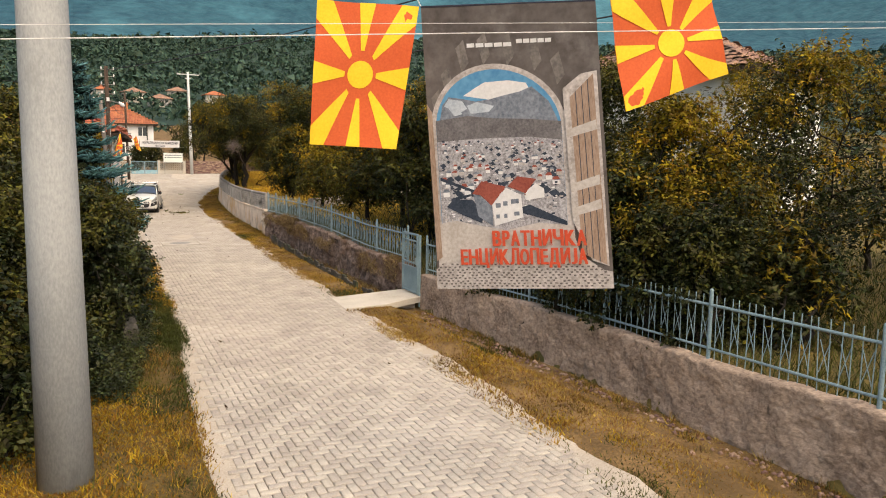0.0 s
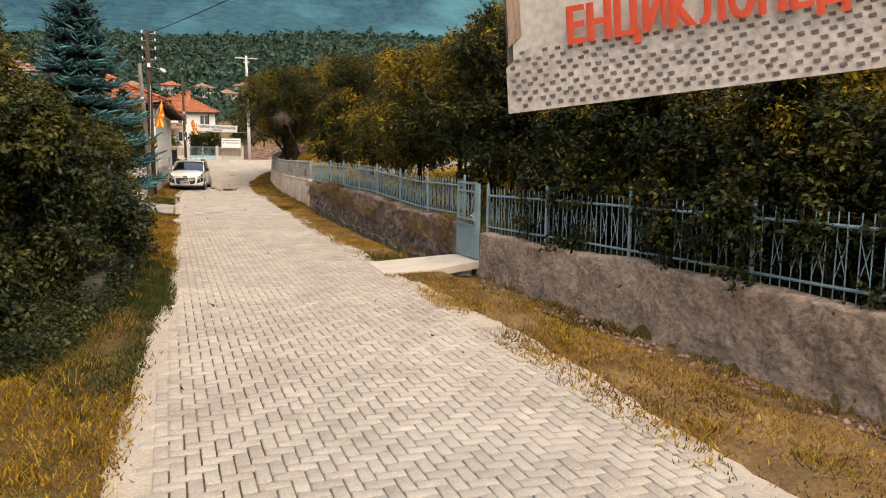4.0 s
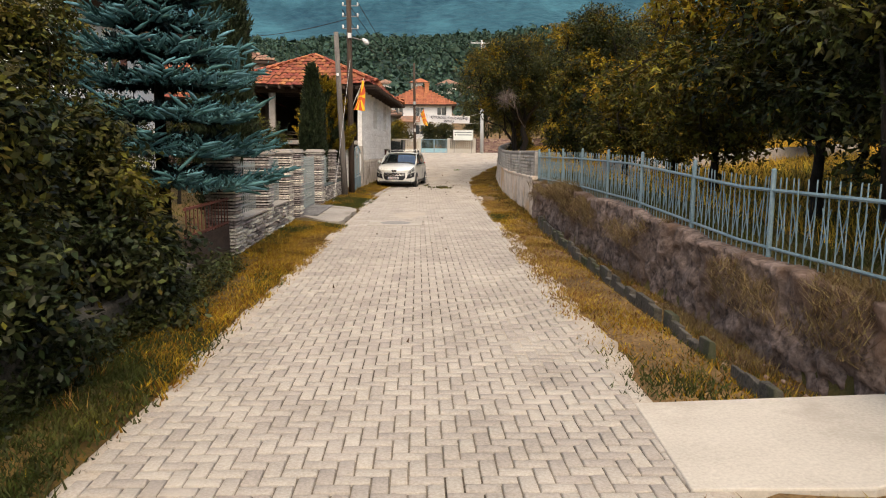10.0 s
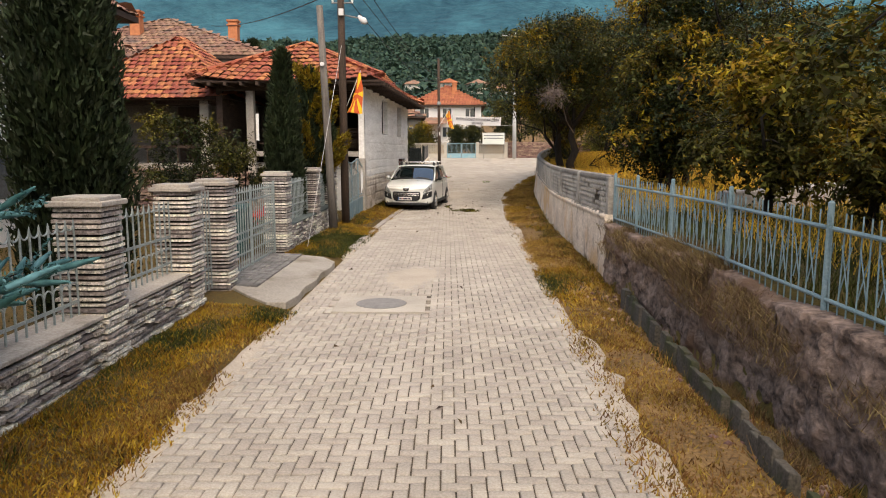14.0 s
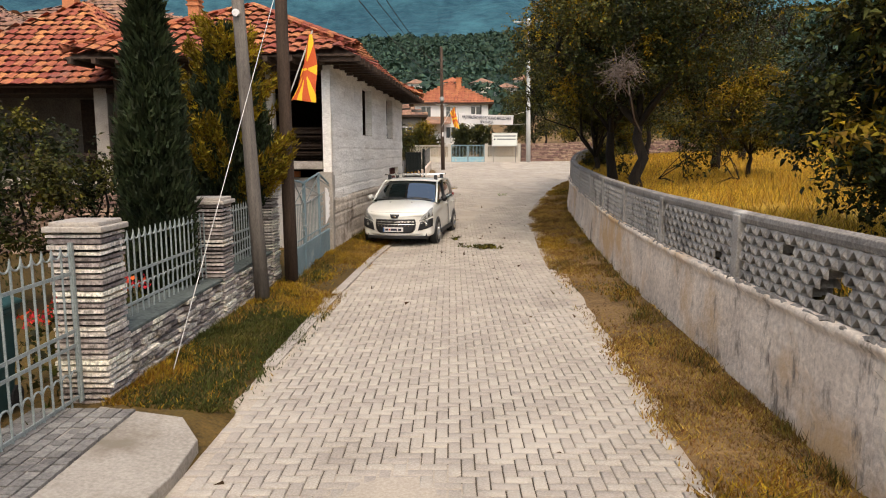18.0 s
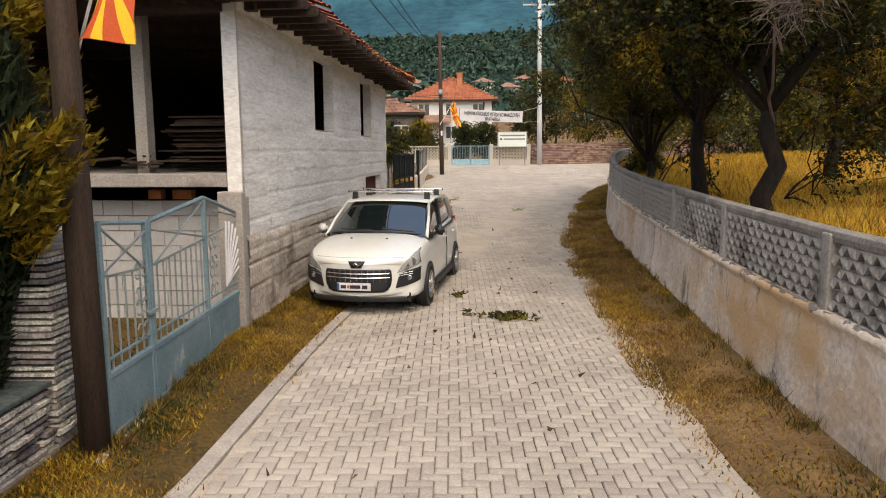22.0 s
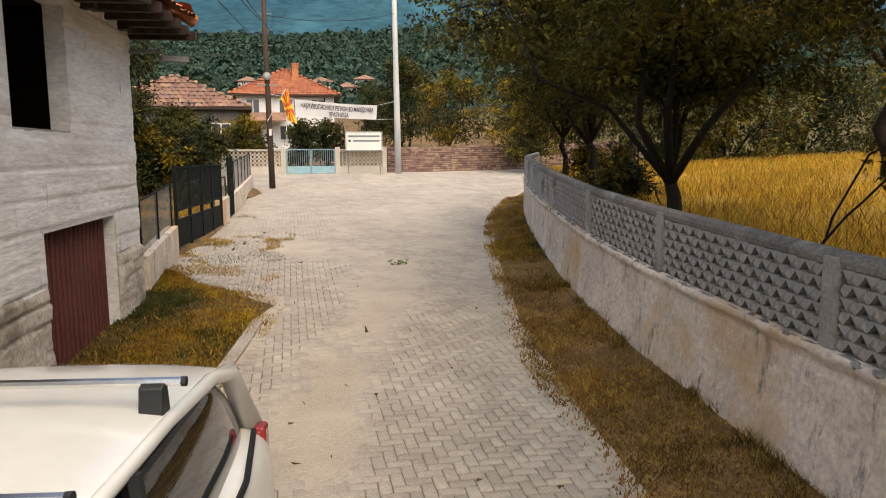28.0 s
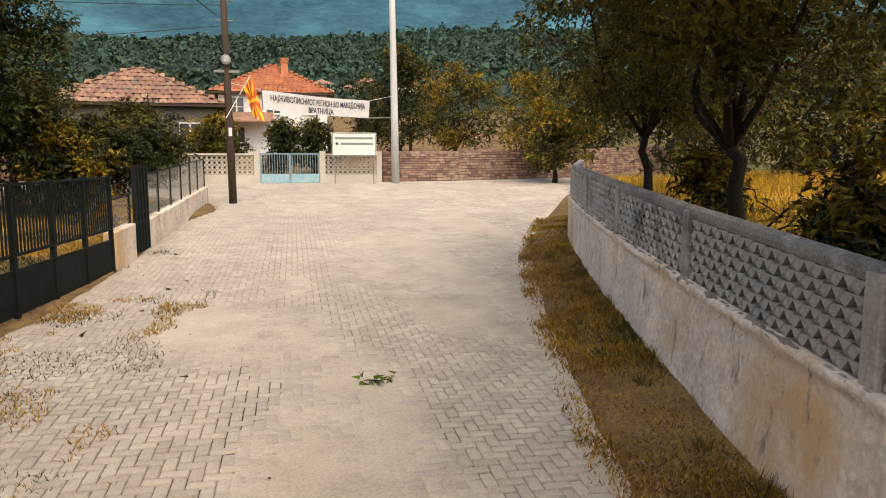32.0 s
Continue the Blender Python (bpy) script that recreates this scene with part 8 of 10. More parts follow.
    patch("printed_door", [(0.005, 0.34), (0.035, 0.37), (0.045, 0.885), (0.01, 0.90)], M_B_DOOR, 0.028)
    for u0, u1, v in ((0.27, 0.54, 0.135), (0.56, 0.76, 0.125)):
        for k in range(5):
            a = u0 + (u1 - u0) * k / 5
            patch("pale_bar", [(a, v), (a + (u1 - u0) * 0.17, v - 0.001), (a + (u1 - u0) * 0.17, v + 0.013), (a, v + 0.014)], M_CLOTH, 0.006)
    for words, u0, u1, v0, v1 in (("ВРАТНИЧКА", 0.36, 0.885, 0.846, 0.789), ("ЕНЦИКЛОПЕДИЈА", 0.165, 0.885, 0.912, 0.855)):
        wide = [1.25 if q in "НДЦЧК" else 0.72 if q == "Ј" else 0.95 if q in "РЕ" else 1.12 for q in words]
        step = (u1 - u0) / sum(wide)
        u = u0
        for q, k in zip(words, wide):
            letter(q, u, step * k * 0.92, v0, v1)
            u += step * k
    part("eyelet_rope", MB().tube([A, A + Vector((-0.05, 0, 0.09))], 0.005, 4).tube([B, B + Vector((0.03, 0, 0.1))], 0.005, 4), M_ROPE, t)
    return t


book_banner()
wire("banner_rope", (-7.0, 3.4, 2.80), (14.0, 3.4, 4.90), 0.0, 0.0028, M_ROPE, "rope carrying the banner and flags over the street")


def town_banner():
    A, B, C, D = Vector((3.76, 69.5, 4.72)), Vector((7.68, 74.5, 4.84)), Vector((7.63, 74.5, 4.17)), Vector((3.78, 69.5, 4.13))

    def shape(u, v, off=0.0):
        p = A * (1 - u) * (1 - v) + B * u * (1 - v) + C * u * v + D * (1 - u) * v
        return p + Vector((0.78, -0.62, 0)) * (off + 0.03 * math.sin(u * 9)) + Vector((0, 0, -0.16 * u * (1 - u)))
    t = thing("street_banner", "long white cloth banner with dark lettering over the junction", "banner")
    part("cloth", cloth_grid(1, 1, shape, 26, 5), M_CLOTH, t, smooth=True)
    for words, width, v0, v1 in (("НАЈЖИВОПИСНИОТ РЕГИОН ВО МАКЕДОНИЈА", 0.88, 0.50, 0.17), ("ВРАТНИЦА", 0.24, 0.92, 0.61)):
        me = text_mesh(words, 1.0, "CENTER", 0.012)
        co = np.array([p.co[:] for p in me.vertices])
        x0, x1 = co[:, 0].min(), co[:, 0].max()
        for p, k in zip(me.vertices, co):
            p.co = shape(0.5 + width * ((k[0] - x0) / (x1 - x0) - 0.5), v0 + (v1 - v0) * k[1] / 0.72, 0.014 + k[2])
        me.update()
        part("lettering", me, M_INK, t, "dark blue lettering")
    for p, q in ((A, Vector((2.8, 69.3, 4.9))), (D, Vector((2.8, 69.3, 4.2))), (B, Vector((8.9, 76.3, 5.2))), (C, Vector((8.9, 76.3, 4.3)))):
        part("tie", MB().tube([p, q], 0.008, 4), M_ROPE, t)
    for u in (0.0, 1.0):
        part("batten", MB().tube([shape(u, -0.05), shape(u, 1.05)], 0.02, 6), M_GREYWOOD, t)
    return t


town_banner()

# ---------------------------------------------------------------- leaves, shrubs and trees
def leaf_mesh(name, P, D, size, mat, slim=0.5, droop=0.0, r=None, flat=False):
    """One rhombic blade at each point of P, pointing about along D."""
    r = r or rng
    n = len(P)
    if flat:
        N = D * 0.75 + np.array([0, 0, 0.7]) + r.normal(0, 0.42, (n, 3))
        N /= np.linalg.norm(N, axis=1)[:, None] + 1e-9
        D = np.cross(N, r.normal(0, 1, (n, 3))) + D * 0.3 - np.array([0, 0, 0.25])
        D /= np.linalg.norm(D, axis=1)[:, None] + 1e-9
        S = np.cross(N, D)
        S /= np.linalg.norm(S, axis=1)[:, None] + 1e-9
    else:
        D = D + r.normal(0, 0.55, (n, 3))
        D[:, 2] -= droop
        D /= np.linalg.norm(D, axis=1)[:, None] + 1e-9
        S = np.cross(D, r.normal(0, 1, (n, 3)))
        S /= np.linalg.norm(S, axis=1)[:, None] + 1e-9
        N = np.cross(D, S)
    L = (size * r.uniform(0.6, 1.35, n))[:, None]
    W = L * slim * 0.5
    if size >= 0.075:
        V = np.stack([P - S * W, P + S * W, P + D * L], 1).reshape(-1, 3)
        F = np.arange(3 * n).reshape(n, 3)
    else:
        V = np.stack([P, P + D * L * 0.5 + S * W + N * L * 0.08, P + D * L, P + D * L * 0.5 - S * W + N * L * 0.08], 1).reshape(-1, 3)
        F = np.arange(4 * n).reshape(n, 4)
    me = raw_mesh(name, V, F)
    me.materials.append(mat)
    return me


def clump_points(clumps, n, r, shoot=0.3, per=11):
    """Leaves set along short shoots that grow outward from ball-like clumps (x, y, z, radius)."""
    c = np.array(clumps)
    w = c[:, 3] ** 2
    m = max(n // per, 1)
    i = r.choice(len(c), m, p=w / w.sum())
    d = r.normal(0, 1, (m, 3))
    d /= np.linalg.norm(d, axis=1)[:, None]
    base = c[i, :3] + d * (c[i, 3] * r.uniform(0.1, 0.95, m))[:, None] * np.array([1, 1, 0.75])
    way = d + r.normal(0, 0.45, (m, 3)) + np.array([0, 0, 0.12])
    way /= np.linalg.norm(way, axis=1)[:, None]
    side = np.cross(way, r.normal(0, 1, (m, 3)))
    side /= np.linalg.norm(side, axis=1)[:, None] + 1e-9
    k = np.tile(np.arange(per), m)
    t = np.repeat(np.arange(m), per)
    along = (k + r.uniform(0, 1, len(k))) / per * shoot * r.uniform(0.7, 1.2, m)[t]
    sg = np.where(k % 2 == 0, 1.0, -1.0)[:, None]
    P = base[t] + way[t] * along[:, None] + side[t] * sg * 0.012
    P[:, 2] -= 0.5 * along ** 2
    return P, way[t] * 0.7 + side[t] * sg * 0.8, i[t]


def branchy(mb, base, tip, r0, r1, r, bend=0.15, n=5, sides=6):
    base, tip = Vector(base), Vector(tip)
    L = (tip - base).length
    pts = [base.lerp(tip, t) + Vector(r.normal(0, 1, 3)) * L * bend * 0.3 * math.sin(math.pi * t) + Vector((0, 0, 0.10 * L * math.sin(math.pi * t))) for t in np.linspace(0, 1, n)]
    mb.tube(pts, [r0 + (r1 - r0) * t ** 0.7 for t in np.linspace(0, 1, n)], sides)
    return pts


def tree(name, label, x, y, h, crown_r, trunk_r, leaves, mat, seed, size=0.075, bare=0.38, clumps=40, z=None, group="", category="tree", squash=1.0, stems=1, lean=(0, 0), slim=0.5, second=None, low=False, limbs=5, fork_at=None, inner=0.14):
    """A tree or shrub: tapered trunk, limbs and twigs, and a crown of single leaves on shoots in uneven clumps.
    low: the crown reaches the ground; fork_at: where the trunk divides, as a share of the height; inner: share of
    larger leaves added inside to hold back light;
    second: (material, share) of the clumps in a lighter leaf colour, mostly at the top, which puts top light into the
    colour."""
    r = np.random.default_rng(seed)
    if z is None:
        z = float(yard_height(np.array([x]), np.array([y]), "right" if x > 4 else "left")[0]) - 0.05
    t = thing(name, label, category, x, y, z, group=group)
    mb = MB()
    forks, cl = [], []
    for s in range(stems):
        a = 2 * math.pi * s / max(stems, 1) + r.uniform(0, 1)
        off = (0.06 * stems * math.cos(a), 0.06 * stems * math.sin(a)) if stems > 1 else (0, 0)
        fk = max(bare, 0.08) if fork_at is None else fork_at
        fork = Vector((off[0] * 4 + lean[0] * fk * h, off[1] * 4 + lean[1] * fk * h, fk * h))
        branchy(mb, (off[0], off[1], -0.1), fork, trunk_r * 1.25, trunk_r * 0.75, r, sides=9)
        forks.append(fork)
    lobes = [(r.uniform(0, 2 * math.pi), r.uniform(0.8, 1.18)) for _ in range(4)]
    for i in range(clumps):
        a, q = r.uniform(0, 2 * math.pi), r.uniform(0, 1)
        wide = crown_r * (1 + sum(0.16 * (f - 0.9) * 3 * math.cos(a - b) for b, f in lobes))
        if low:
            zz = h * (0.05 + 0.88 * q)
            spread = wide * math.sqrt(max(0.08, 1 - (1.02 * q) ** 2)) * r.uniform(0.45, 1.0)
        else:
            zz = bare * h + (h - bare * h) * (0.10 + 0.85 * q)
            spread = wide * math.sqrt(max(0.06, 1 - (2.0 * q - 0.85) ** 2 * 0.75)) * r.uniform(0.3, 1.0)
        rad = crown_r * r.uniform(0.13, 0.27)
        cl.append((spread * math.cos(a) + lean[0] * zz, spread * math.sin(a) * squash + lean[1] * zz, min(zz, h - rad * 0.5), rad))
    order = sorted(range(clumps), key=lambda i: -(cl[i][0] ** 2 + cl[i][1] ** 2 + cl[i][2] ** 2))
    heads, pts = [], []
    for i in order:
        p = Vector(cl[i][:3])
        if len(heads) < limbs and all((p - q).length > crown_r * 0.7 for q in heads):
            heads.append(p)
            f = forks[len(heads) % len(forks)]
            pts += branchy(mb, f, p, trunk_r * r.uniform(0.45, 0.62), 0.008, r, 0.22, 7)[1:6]
    for i in order:
        p = Vector(cl[i][:3])
        q = min(pts, key=lambda k: (k - p).length) if pts else forks[0]
        if (p - q).length > 0.12:
            branchy(mb, q, p, min(0.026, trunk_r * 0.3), 0.004, r, 0.2, 4, 4)
    part("trunk", mb, M_BARK, t, "dark bark", smooth=True)
    P, D, idx = clump_points(cl, leaves, r, 3.6 * size)
    if low:
        P[:, 2] = np.where(P[:, 2] < 0.02, np.abs(P[:, 2]) + 0.02, P[:, 2])
    if inner:
        k = r.choice(len(P), int(leaves * inner))
        Q = P[k].copy()
        mid = np.array([lean[0] * h * 0.6, lean[1] * h * 0.6, 0.0])
        Q[:, :2] = mid[:2] + (Q[:, :2] - mid[:2]) * r.uniform(0.25, 0.72, len(k))[:, None]
        Q[:, 2] = Q[:, 2] - r.uniform(0.0, 0.06, len(k)) * h
        Q[:, 2] = np.where(Q[:, 2] < 0.05, 0.05 + 0.1 * r.uniform(0, 1, len(k)), Q[:, 2])
        part("inner_crown", leaf_mesh("inner_crown", Q, r.normal(0, 1, (len(k), 3)), size * 1.25, mat, 0.7, r=r, flat=True), None, t)
    if second:
        # Lit crown tops go into the colour: higher clumps take the second leaf.
        zc = np.array([c[2] for c in cl]) + r.normal(0, 0.22 * h, clumps)
        turned = zc > np.quantile(zc, 1 - second[1])
        top = turned[idx] ^ (r.uniform(0, 1, len(P)) < 0.05)
        part("crown", leaf_mesh("crown", P[~top], D[~top], size, mat, slim, r=r, flat=True), None, t)
        part("crown", leaf_mesh("crown", P[top], D[top], size, second[0], slim, r=r, flat=True), None, t, "lighter leaves, top light put into the colour")
    else:
        part("crown", leaf_mesh("crown", P, D, size, mat, slim, r=r, flat=True), None, t)
    return t


SHRUB = "shrubs behind the low wall"
# The last shrub, at (-0.95, 19.3), is added to stand for garden shade.
for i, (x, y, h, cr, n, m2) in enumerate(((0.02, 14.4, 2.4, 1.10, 30000, 0.16), (0.10, 16.5, 1.9, 0.90, 22000, 0.12), (-0.18, 12.3, 2.5, 1.08, 30000, 0.2), (-0.92, 9.9, 2.5, 1.0, 26000, 0.2), (-1.7, 12.9, 3.6, 1.5, 22000, 0.3), (-1.7, 16.3, 3.8, 1.5, 18000, 0.3), (-1.15, 8.0, 2.0, 0.85, 16000, 0.2),
                                           (-2.0, 7.2, 2.5, 1.0, 14000, 0.35), (-2.1, 4.9, 1.9, 1.0, 11000, 0.35), (-2.9, 9.8, 3.6, 1.7, 12000, 0.3), (-3.6, 14.0, 5.0, 2.1, 14000, 0.35), (-2.9, 6.2, 2.7, 1.4, 9000, 0.35), (-4.6, 18.0, 5.4, 2.2, 10000, 0.3), (-1.3, 14.6, 4.2, 1.2, 14000, 0.3), (-1.0, 17.9, 3.3, 0.95, 10000, 0.3), (-2.6, 18.9, 5.6, 1.6, 14000, 0.3), (-2.6, 11.6, 4.6, 1.4, 12000, 0.35), (-2.4, 21.6, 4.2, 1.2, 13000, 0.2), (-0.95, 19.3, 1.3, 0.8, 9000, 0.1))):
    tree("shrub", "dense dark green leafy shrub, some top leaves coloured as if lit" if m2 < 0.25 else "leafy green shrub, many top leaves coloured as if lit", x, y, h, cr, 0.018, n, M_LEAF_SHRUB, 100 + i, 0.072, 0.04, 70, group=SHRUB, category="shrub", stems=3, second=(M_LEAF_OLIVE, m2 + 0.10), low=True, limbs=6)

RB = "garden trees behind the iron fence"
for i, (x, y, h, cr, n, g2, bare, low) in enumerate(((6.90, 12.0, 2.6, 0.70, 26000, 0.05, 0.05, True), (7.0, 10.2, 3.1, 0.84, 32000, 0.10, 0.05, True), (7.06, 8.2, 2.5, 0.88, 28000, 0.25, 0.05, True), (7.15, 6.6, 1.8, 0.7, 14000, 0.12, 0.05, True), (6.78, 11.1, 2.2, 0.55, 18000, 0.04, 0.05, True), (6.82, 9.2, 2.0, 0.58, 18000, 0.06, 0.05, True), (6.94, 7.35, 1.9, 0.6, 15000, 0.10, 0.05, True), (8.2, 8.4, 3.5, 1.35, 24000, 0.5, 0.05, True), (7.75, 12.9, 3.5, 1.15, 20000, 0.25, 0.06, True), (9.5, 11.4, 4.6, 1.9, 24000, 0.35, 0.10, False), (8.5, 15.6, 4.5, 1.6, 24000, 0.45, 0.22, False), (10.9, 8.2, 4.3, 2.0, 18000, 0.45, 0.12, False), (11.8, 15.0, 5.0, 2.3, 18000, 0.4, 0.12, False),
                                               (14.8, 9.5, 4.4, 2.4, 12000, 0.4, 0.1, False), (7.9, 6.0, 1.6, 0.8, 6000, 0.15, 0.1, True), (13.3, 5.2, 4.0, 2.2, 12000, 0.4, 0.2, False), (17.5, 15, 5.2, 2.6, 11000, 0.4, 0.15, False), (9.4, 5.2, 3.6, 1.3, 7000, 0.3, 0.35, False), (7.35, 15.9, 4.2, 1.15, 18000, 0.2, 0.12, False), (8.5, 17.4, 4.5, 1.4, 18000, 0.35, 0.15, False), (9.0, 13.2, 3.0, 1.3, 14000, 0.15, 0.05, True), (10.6, 13.9, 3.2, 1.7, 14000, 0.2, 0.05, True), (12.6, 11.0, 3.2, 1.9, 13000, 0.25, 0.05, True), (10.0, 9.6, 2.6, 1.3, 12000, 0.4, 0.05, True))):
    tree("garden_tree", "dense dark green garden tree with golden top leaves", x, y, h, cr, 0.045, int(n * 0.9) if i < 12 else n, M_LEAF_DARK, 200 + i, 0.068 if i < 12 else 0.08, bare, 64, group=RB, stems=2, second=(M_LEAF_GOLD if i % 3 else M_LEAF_OLIVE, g2), low=low)
OR = "orchard trees behind the iron fence"
for i, (x, y, h, cr, n, g2, m) in enumerate(((7.9, 21.6, 3.9, 1.6, 22000, 0.55, 0), (7.75, 18.4, 3.9, 1.35, 20000, 0.35, 1), (10.9, 22.6, 4.6, 1.6, 16000, 0.45, 1), (10.6, 19.6, 5.0, 2.1, 20000, 0.4, 1), (7.8, 26.4, 2.4, 0.9, 9000, 0.5, 0), (8.5, 25.2, 1.5, 0.7, 6000, 0.6, 0), (14.0, 29.8, 3.2, 1.7, 11000, 0.55, 0), (15.5, 24.5, 5.0, 2.5, 12000, 0.5, 0), (7.7, 30.6, 3.2, 1.1, 11000, 0.4, 1), (13.3, 20.5, 5.2, 2.1, 12000, 0.4, 1), (10.0, 16.6, 3.2, 1.5, 14000, 0.2, 1))):
    tree("orchard_tree", "orchard tree with gnarled trunk and golden olive leaves", x, y, h, cr, 0.075, n, M_LEAF_DARK if m else M_LEAF_OLIVE, 300 + i, 0.09, 0.26 if i % 2 else 0.18, 52, group=OR, second=(M_LEAF_GOLD, g2), lean=((i % 3 - 1) * 0.08, (i % 4 - 1.5) * 0.05))
SH = "shade trees behind the pierced wall"
for i, (x, y, h, cr, n, g2, ln, bare, tr) in enumerate(((7.52, 42.38, 5.2, 3.0, 62000, 0.15, (-0.10, 0.0), 0.38, 0.12), (8.23, 48.06, 5.3, 2.7, 72000, 0.35, (-0.14, 0), 0.28, 0.10), (7.5, 39.85, 5.0, 2.6, 54000, 0.12, (-0.05, 0.02), 0.40, 0.125), (9.26, 52.75, 4.8, 2.2, 46000, 0.45, (-0.16, 0.02), 0.32, 0.085), (11.2, 45.5, 6.3, 2.9, 18000, 0.25, (0, 0), 0.3, 0.12), (10.93, 42.4, 2.7, 1.5, 18000, 0.6, (0, 0), 0.24, 0.06),
                                              (12.6, 58.0, 5.2, 2.7, 15000, 0.45, (0, 0), 0.25, 0.12), (10.0, 56.2, 4.4, 2.0, 30000, 0.35, (-0.05, 0), 0.24, 0.07), (8.5, 32.0, 4.8, 1.8, 40000, 0.06, (0, 0), 0.08, 0.08), (7.6, 30.7, 3.2, 1.0, 20000, 0.2, (0, 0), 0.05, 0.05), (11.6, 36.2, 5.4, 2.2, 24000, 0.25, (0, 0), 0.34, 0.09), (14.2, 51.0, 6.4, 3.0, 15000, 0.3, (0, 0), 0.3, 0.12))):
    grown = tree("shade_tree", "broad dark shade tree with spreading limbs over the wall" if i != 5 else "small golden-green tree in the meadow", x, y, h, cr, tr, int(n * 0.95), M_LEAF_OLIVE if i in (1, 3, 5, 7) else M_LEAF_DARK, 400 + i, 0.068, bare, 90, group=SH, second=(M_LEAF_OLIVE if i % 2 and i != 5 else M_LEAF_GOLD, g2), lean=ln, limbs=7, fork_at={0: 0.27, 1: 0.11, 2: 0.30, 3: 0.20}.get(i))
    if i == 2:
        # a dead limb with a mop of bare grey twigs reaches out over the wall
        q, mb = np.random.default_rng(77), MB()
        foot, tip = Vector((-0.02, 0.0, 1.35)), Vector((-1.25, -3.1, 2.35))
        branchy(mb, foot, tip, 0.022, 0.008, q, 0.12, 8)
        for k in range(130):
            p = tip + Vector(q.normal(0, 1, 3)) * 0.10 + Vector((0.25, 0.6, 0.05)) * float(q.uniform(0, 1))
            w = Vector(q.normal(0, 1, 3))
            w.z = w.z * 0.8 - 0.25
            branchy(mb, p, p + w.normalized() * float(q.uniform(0.25, 0.62)), 0.007, 0.0025, q, 0.30, 5, 3)
        part("dead_limb", mb, M_TWIG, grown, "bare grey dead twigs")
for i, (x, y, h, cr, n) in enumerate(((8.8, 50.6, 0.9, 0.45, 4000), (9.6, 54.0, 0.9, 0.5, 4000), (7.95, 43.9, 1.7, 0.36, 900), (9.2, 41.2, 2.4, 0.9, 1600))):
    tree("hedge_bush", "low dark bush growing against the pierced wall", x, y, h, cr, 0.022, n, M_LEAF_DARK, 450 + i, 0.08, 0.05, 30 if i < 3 else 60, group="bushes along the pierced wall", category="bush", stems=4, second=(M_LEAF_GOLD, 0.5), low=i < 2, limbs=5 if i < 3 else 10)
FT = "trees beyond the junction"
for i, (x, y, h, cr, n, g2, m) in enumerate(((10.0, 82, 6.2, 2.7, 15000, 0.25, M_LEAF_DARK), (14.0, 87, 6.0, 3.2, 12000, 0.5, M_LEAF_OLIVE), (18, 84, 5.6, 3.2, 12000, 0.55, M_LEAF_OLIVE), (22.5, 86, 5.5, 3.2, 10000, 0.4, M_LEAF_DARK), (16, 76, 3.6, 2.2, 10000, 0.4, M_LEAF_OLIVE), (19.5, 70, 4.6, 2.6, 10000, 0.3, M_LEAF_DARK), (27, 80, 6, 3.5, 10000, 0.4, M_LEAF_OLIVE),
                                            (-2.4, 81.5, 3.3, 1.8, 10000, 0.3, M_LEAF_DARK), (0.8, 82.5, 2.9, 1.5, 9000, 0.5, M_LEAF_OLIVE), (4.2, 82, 2.7, 1.0, 7000, 0.2, M_LEAF_DARK), (5.8, 84, 2.6, 1.1, 7000, 0.2, M_LEAF_DARK), (-6.5, 79, 4.4, 2.4, 10000, 0.3, M_LEAF_OLIVE), (-11, 84, 6.5, 3.0, 10000, 0.3, M_LEAF_DARK), (-1.6, 71.5, 2.6, 1.5, 11000, 0.3, M_LEAF_DARK), (-4.2, 67, 3.6, 2.0, 11000, 0.3, M_LEAF_DARK), (-1.2, 66.5, 2.3, 1.1, 8000, 0.45, M_LEAF_DARK), (-5.6, 60, 5.6, 1.9, 13000, 0.3, M_LEAF_DARK), (-3.4, 57, 2.6, 1.3, 9000, 0.3, M_LEAF_DARK), (-7.5, 64, 4.4, 2.2, 10000, 0.3, M_LEAF_DARK), (-9, 74, 5.4, 2.6, 10000, 0.3, M_LEAF_OLIVE), (-14.5, 70, 6, 2.8, 8000, 0.4, M_LEAF_DARK),
                                            (17.5, 61, 4.4, 2.5, 12000, 0.3, M_LEAF_OLIVE), (21.5, 56, 4.6, 2.6, 12000, 0.3, M_LEAF_OLIVE), (23, 64, 5, 2.8, 11000, 0.25, M_LEAF_DARK), (20, 47, 4.8, 2.6, 11000, 0.3, M_LEAF_OLIVE), (21, 38, 5, 2.8, 10000, 0.3, M_LEAF_DARK), (-2.4, 66.5, 6.6, 1.7, 14000, 0.3, M_LEAF_DARK), (-0.6, 75, 2.6, 1.3, 10000, 0.35, M_LEAF_DARK), (33, 70, 6, 3.5, 8000, 0.5, M_LEAF_OLIVE), (27, 58, 6, 3.4, 8000, 0.45, M_LEAF_OLIVE), (36, 48, 7, 4, 8000, 0.5, M_LEAF_OLIVE), (12.8, 96, 7, 4, 8000, 0.3, M_LEAF_DARK), (-5, 100, 6, 3.6, 8000, 0.35, M_LEAF_OLIVE), (-18, 92, 7, 4, 8000, 0.3, M_LEAF_DARK))):
    tree("tree", "leafy olive-green village tree with lighter leaves at the top", x, y, h, cr, 0.12, n, m, 500 + i, 0.14, 0.18 if h > 3 else 0.10, 46, z=lv(min(y, 130)), group=FT, second=(M_LEAF_GOLD if g2 > 0.35 else M_LEAF_OLIVE, g2))
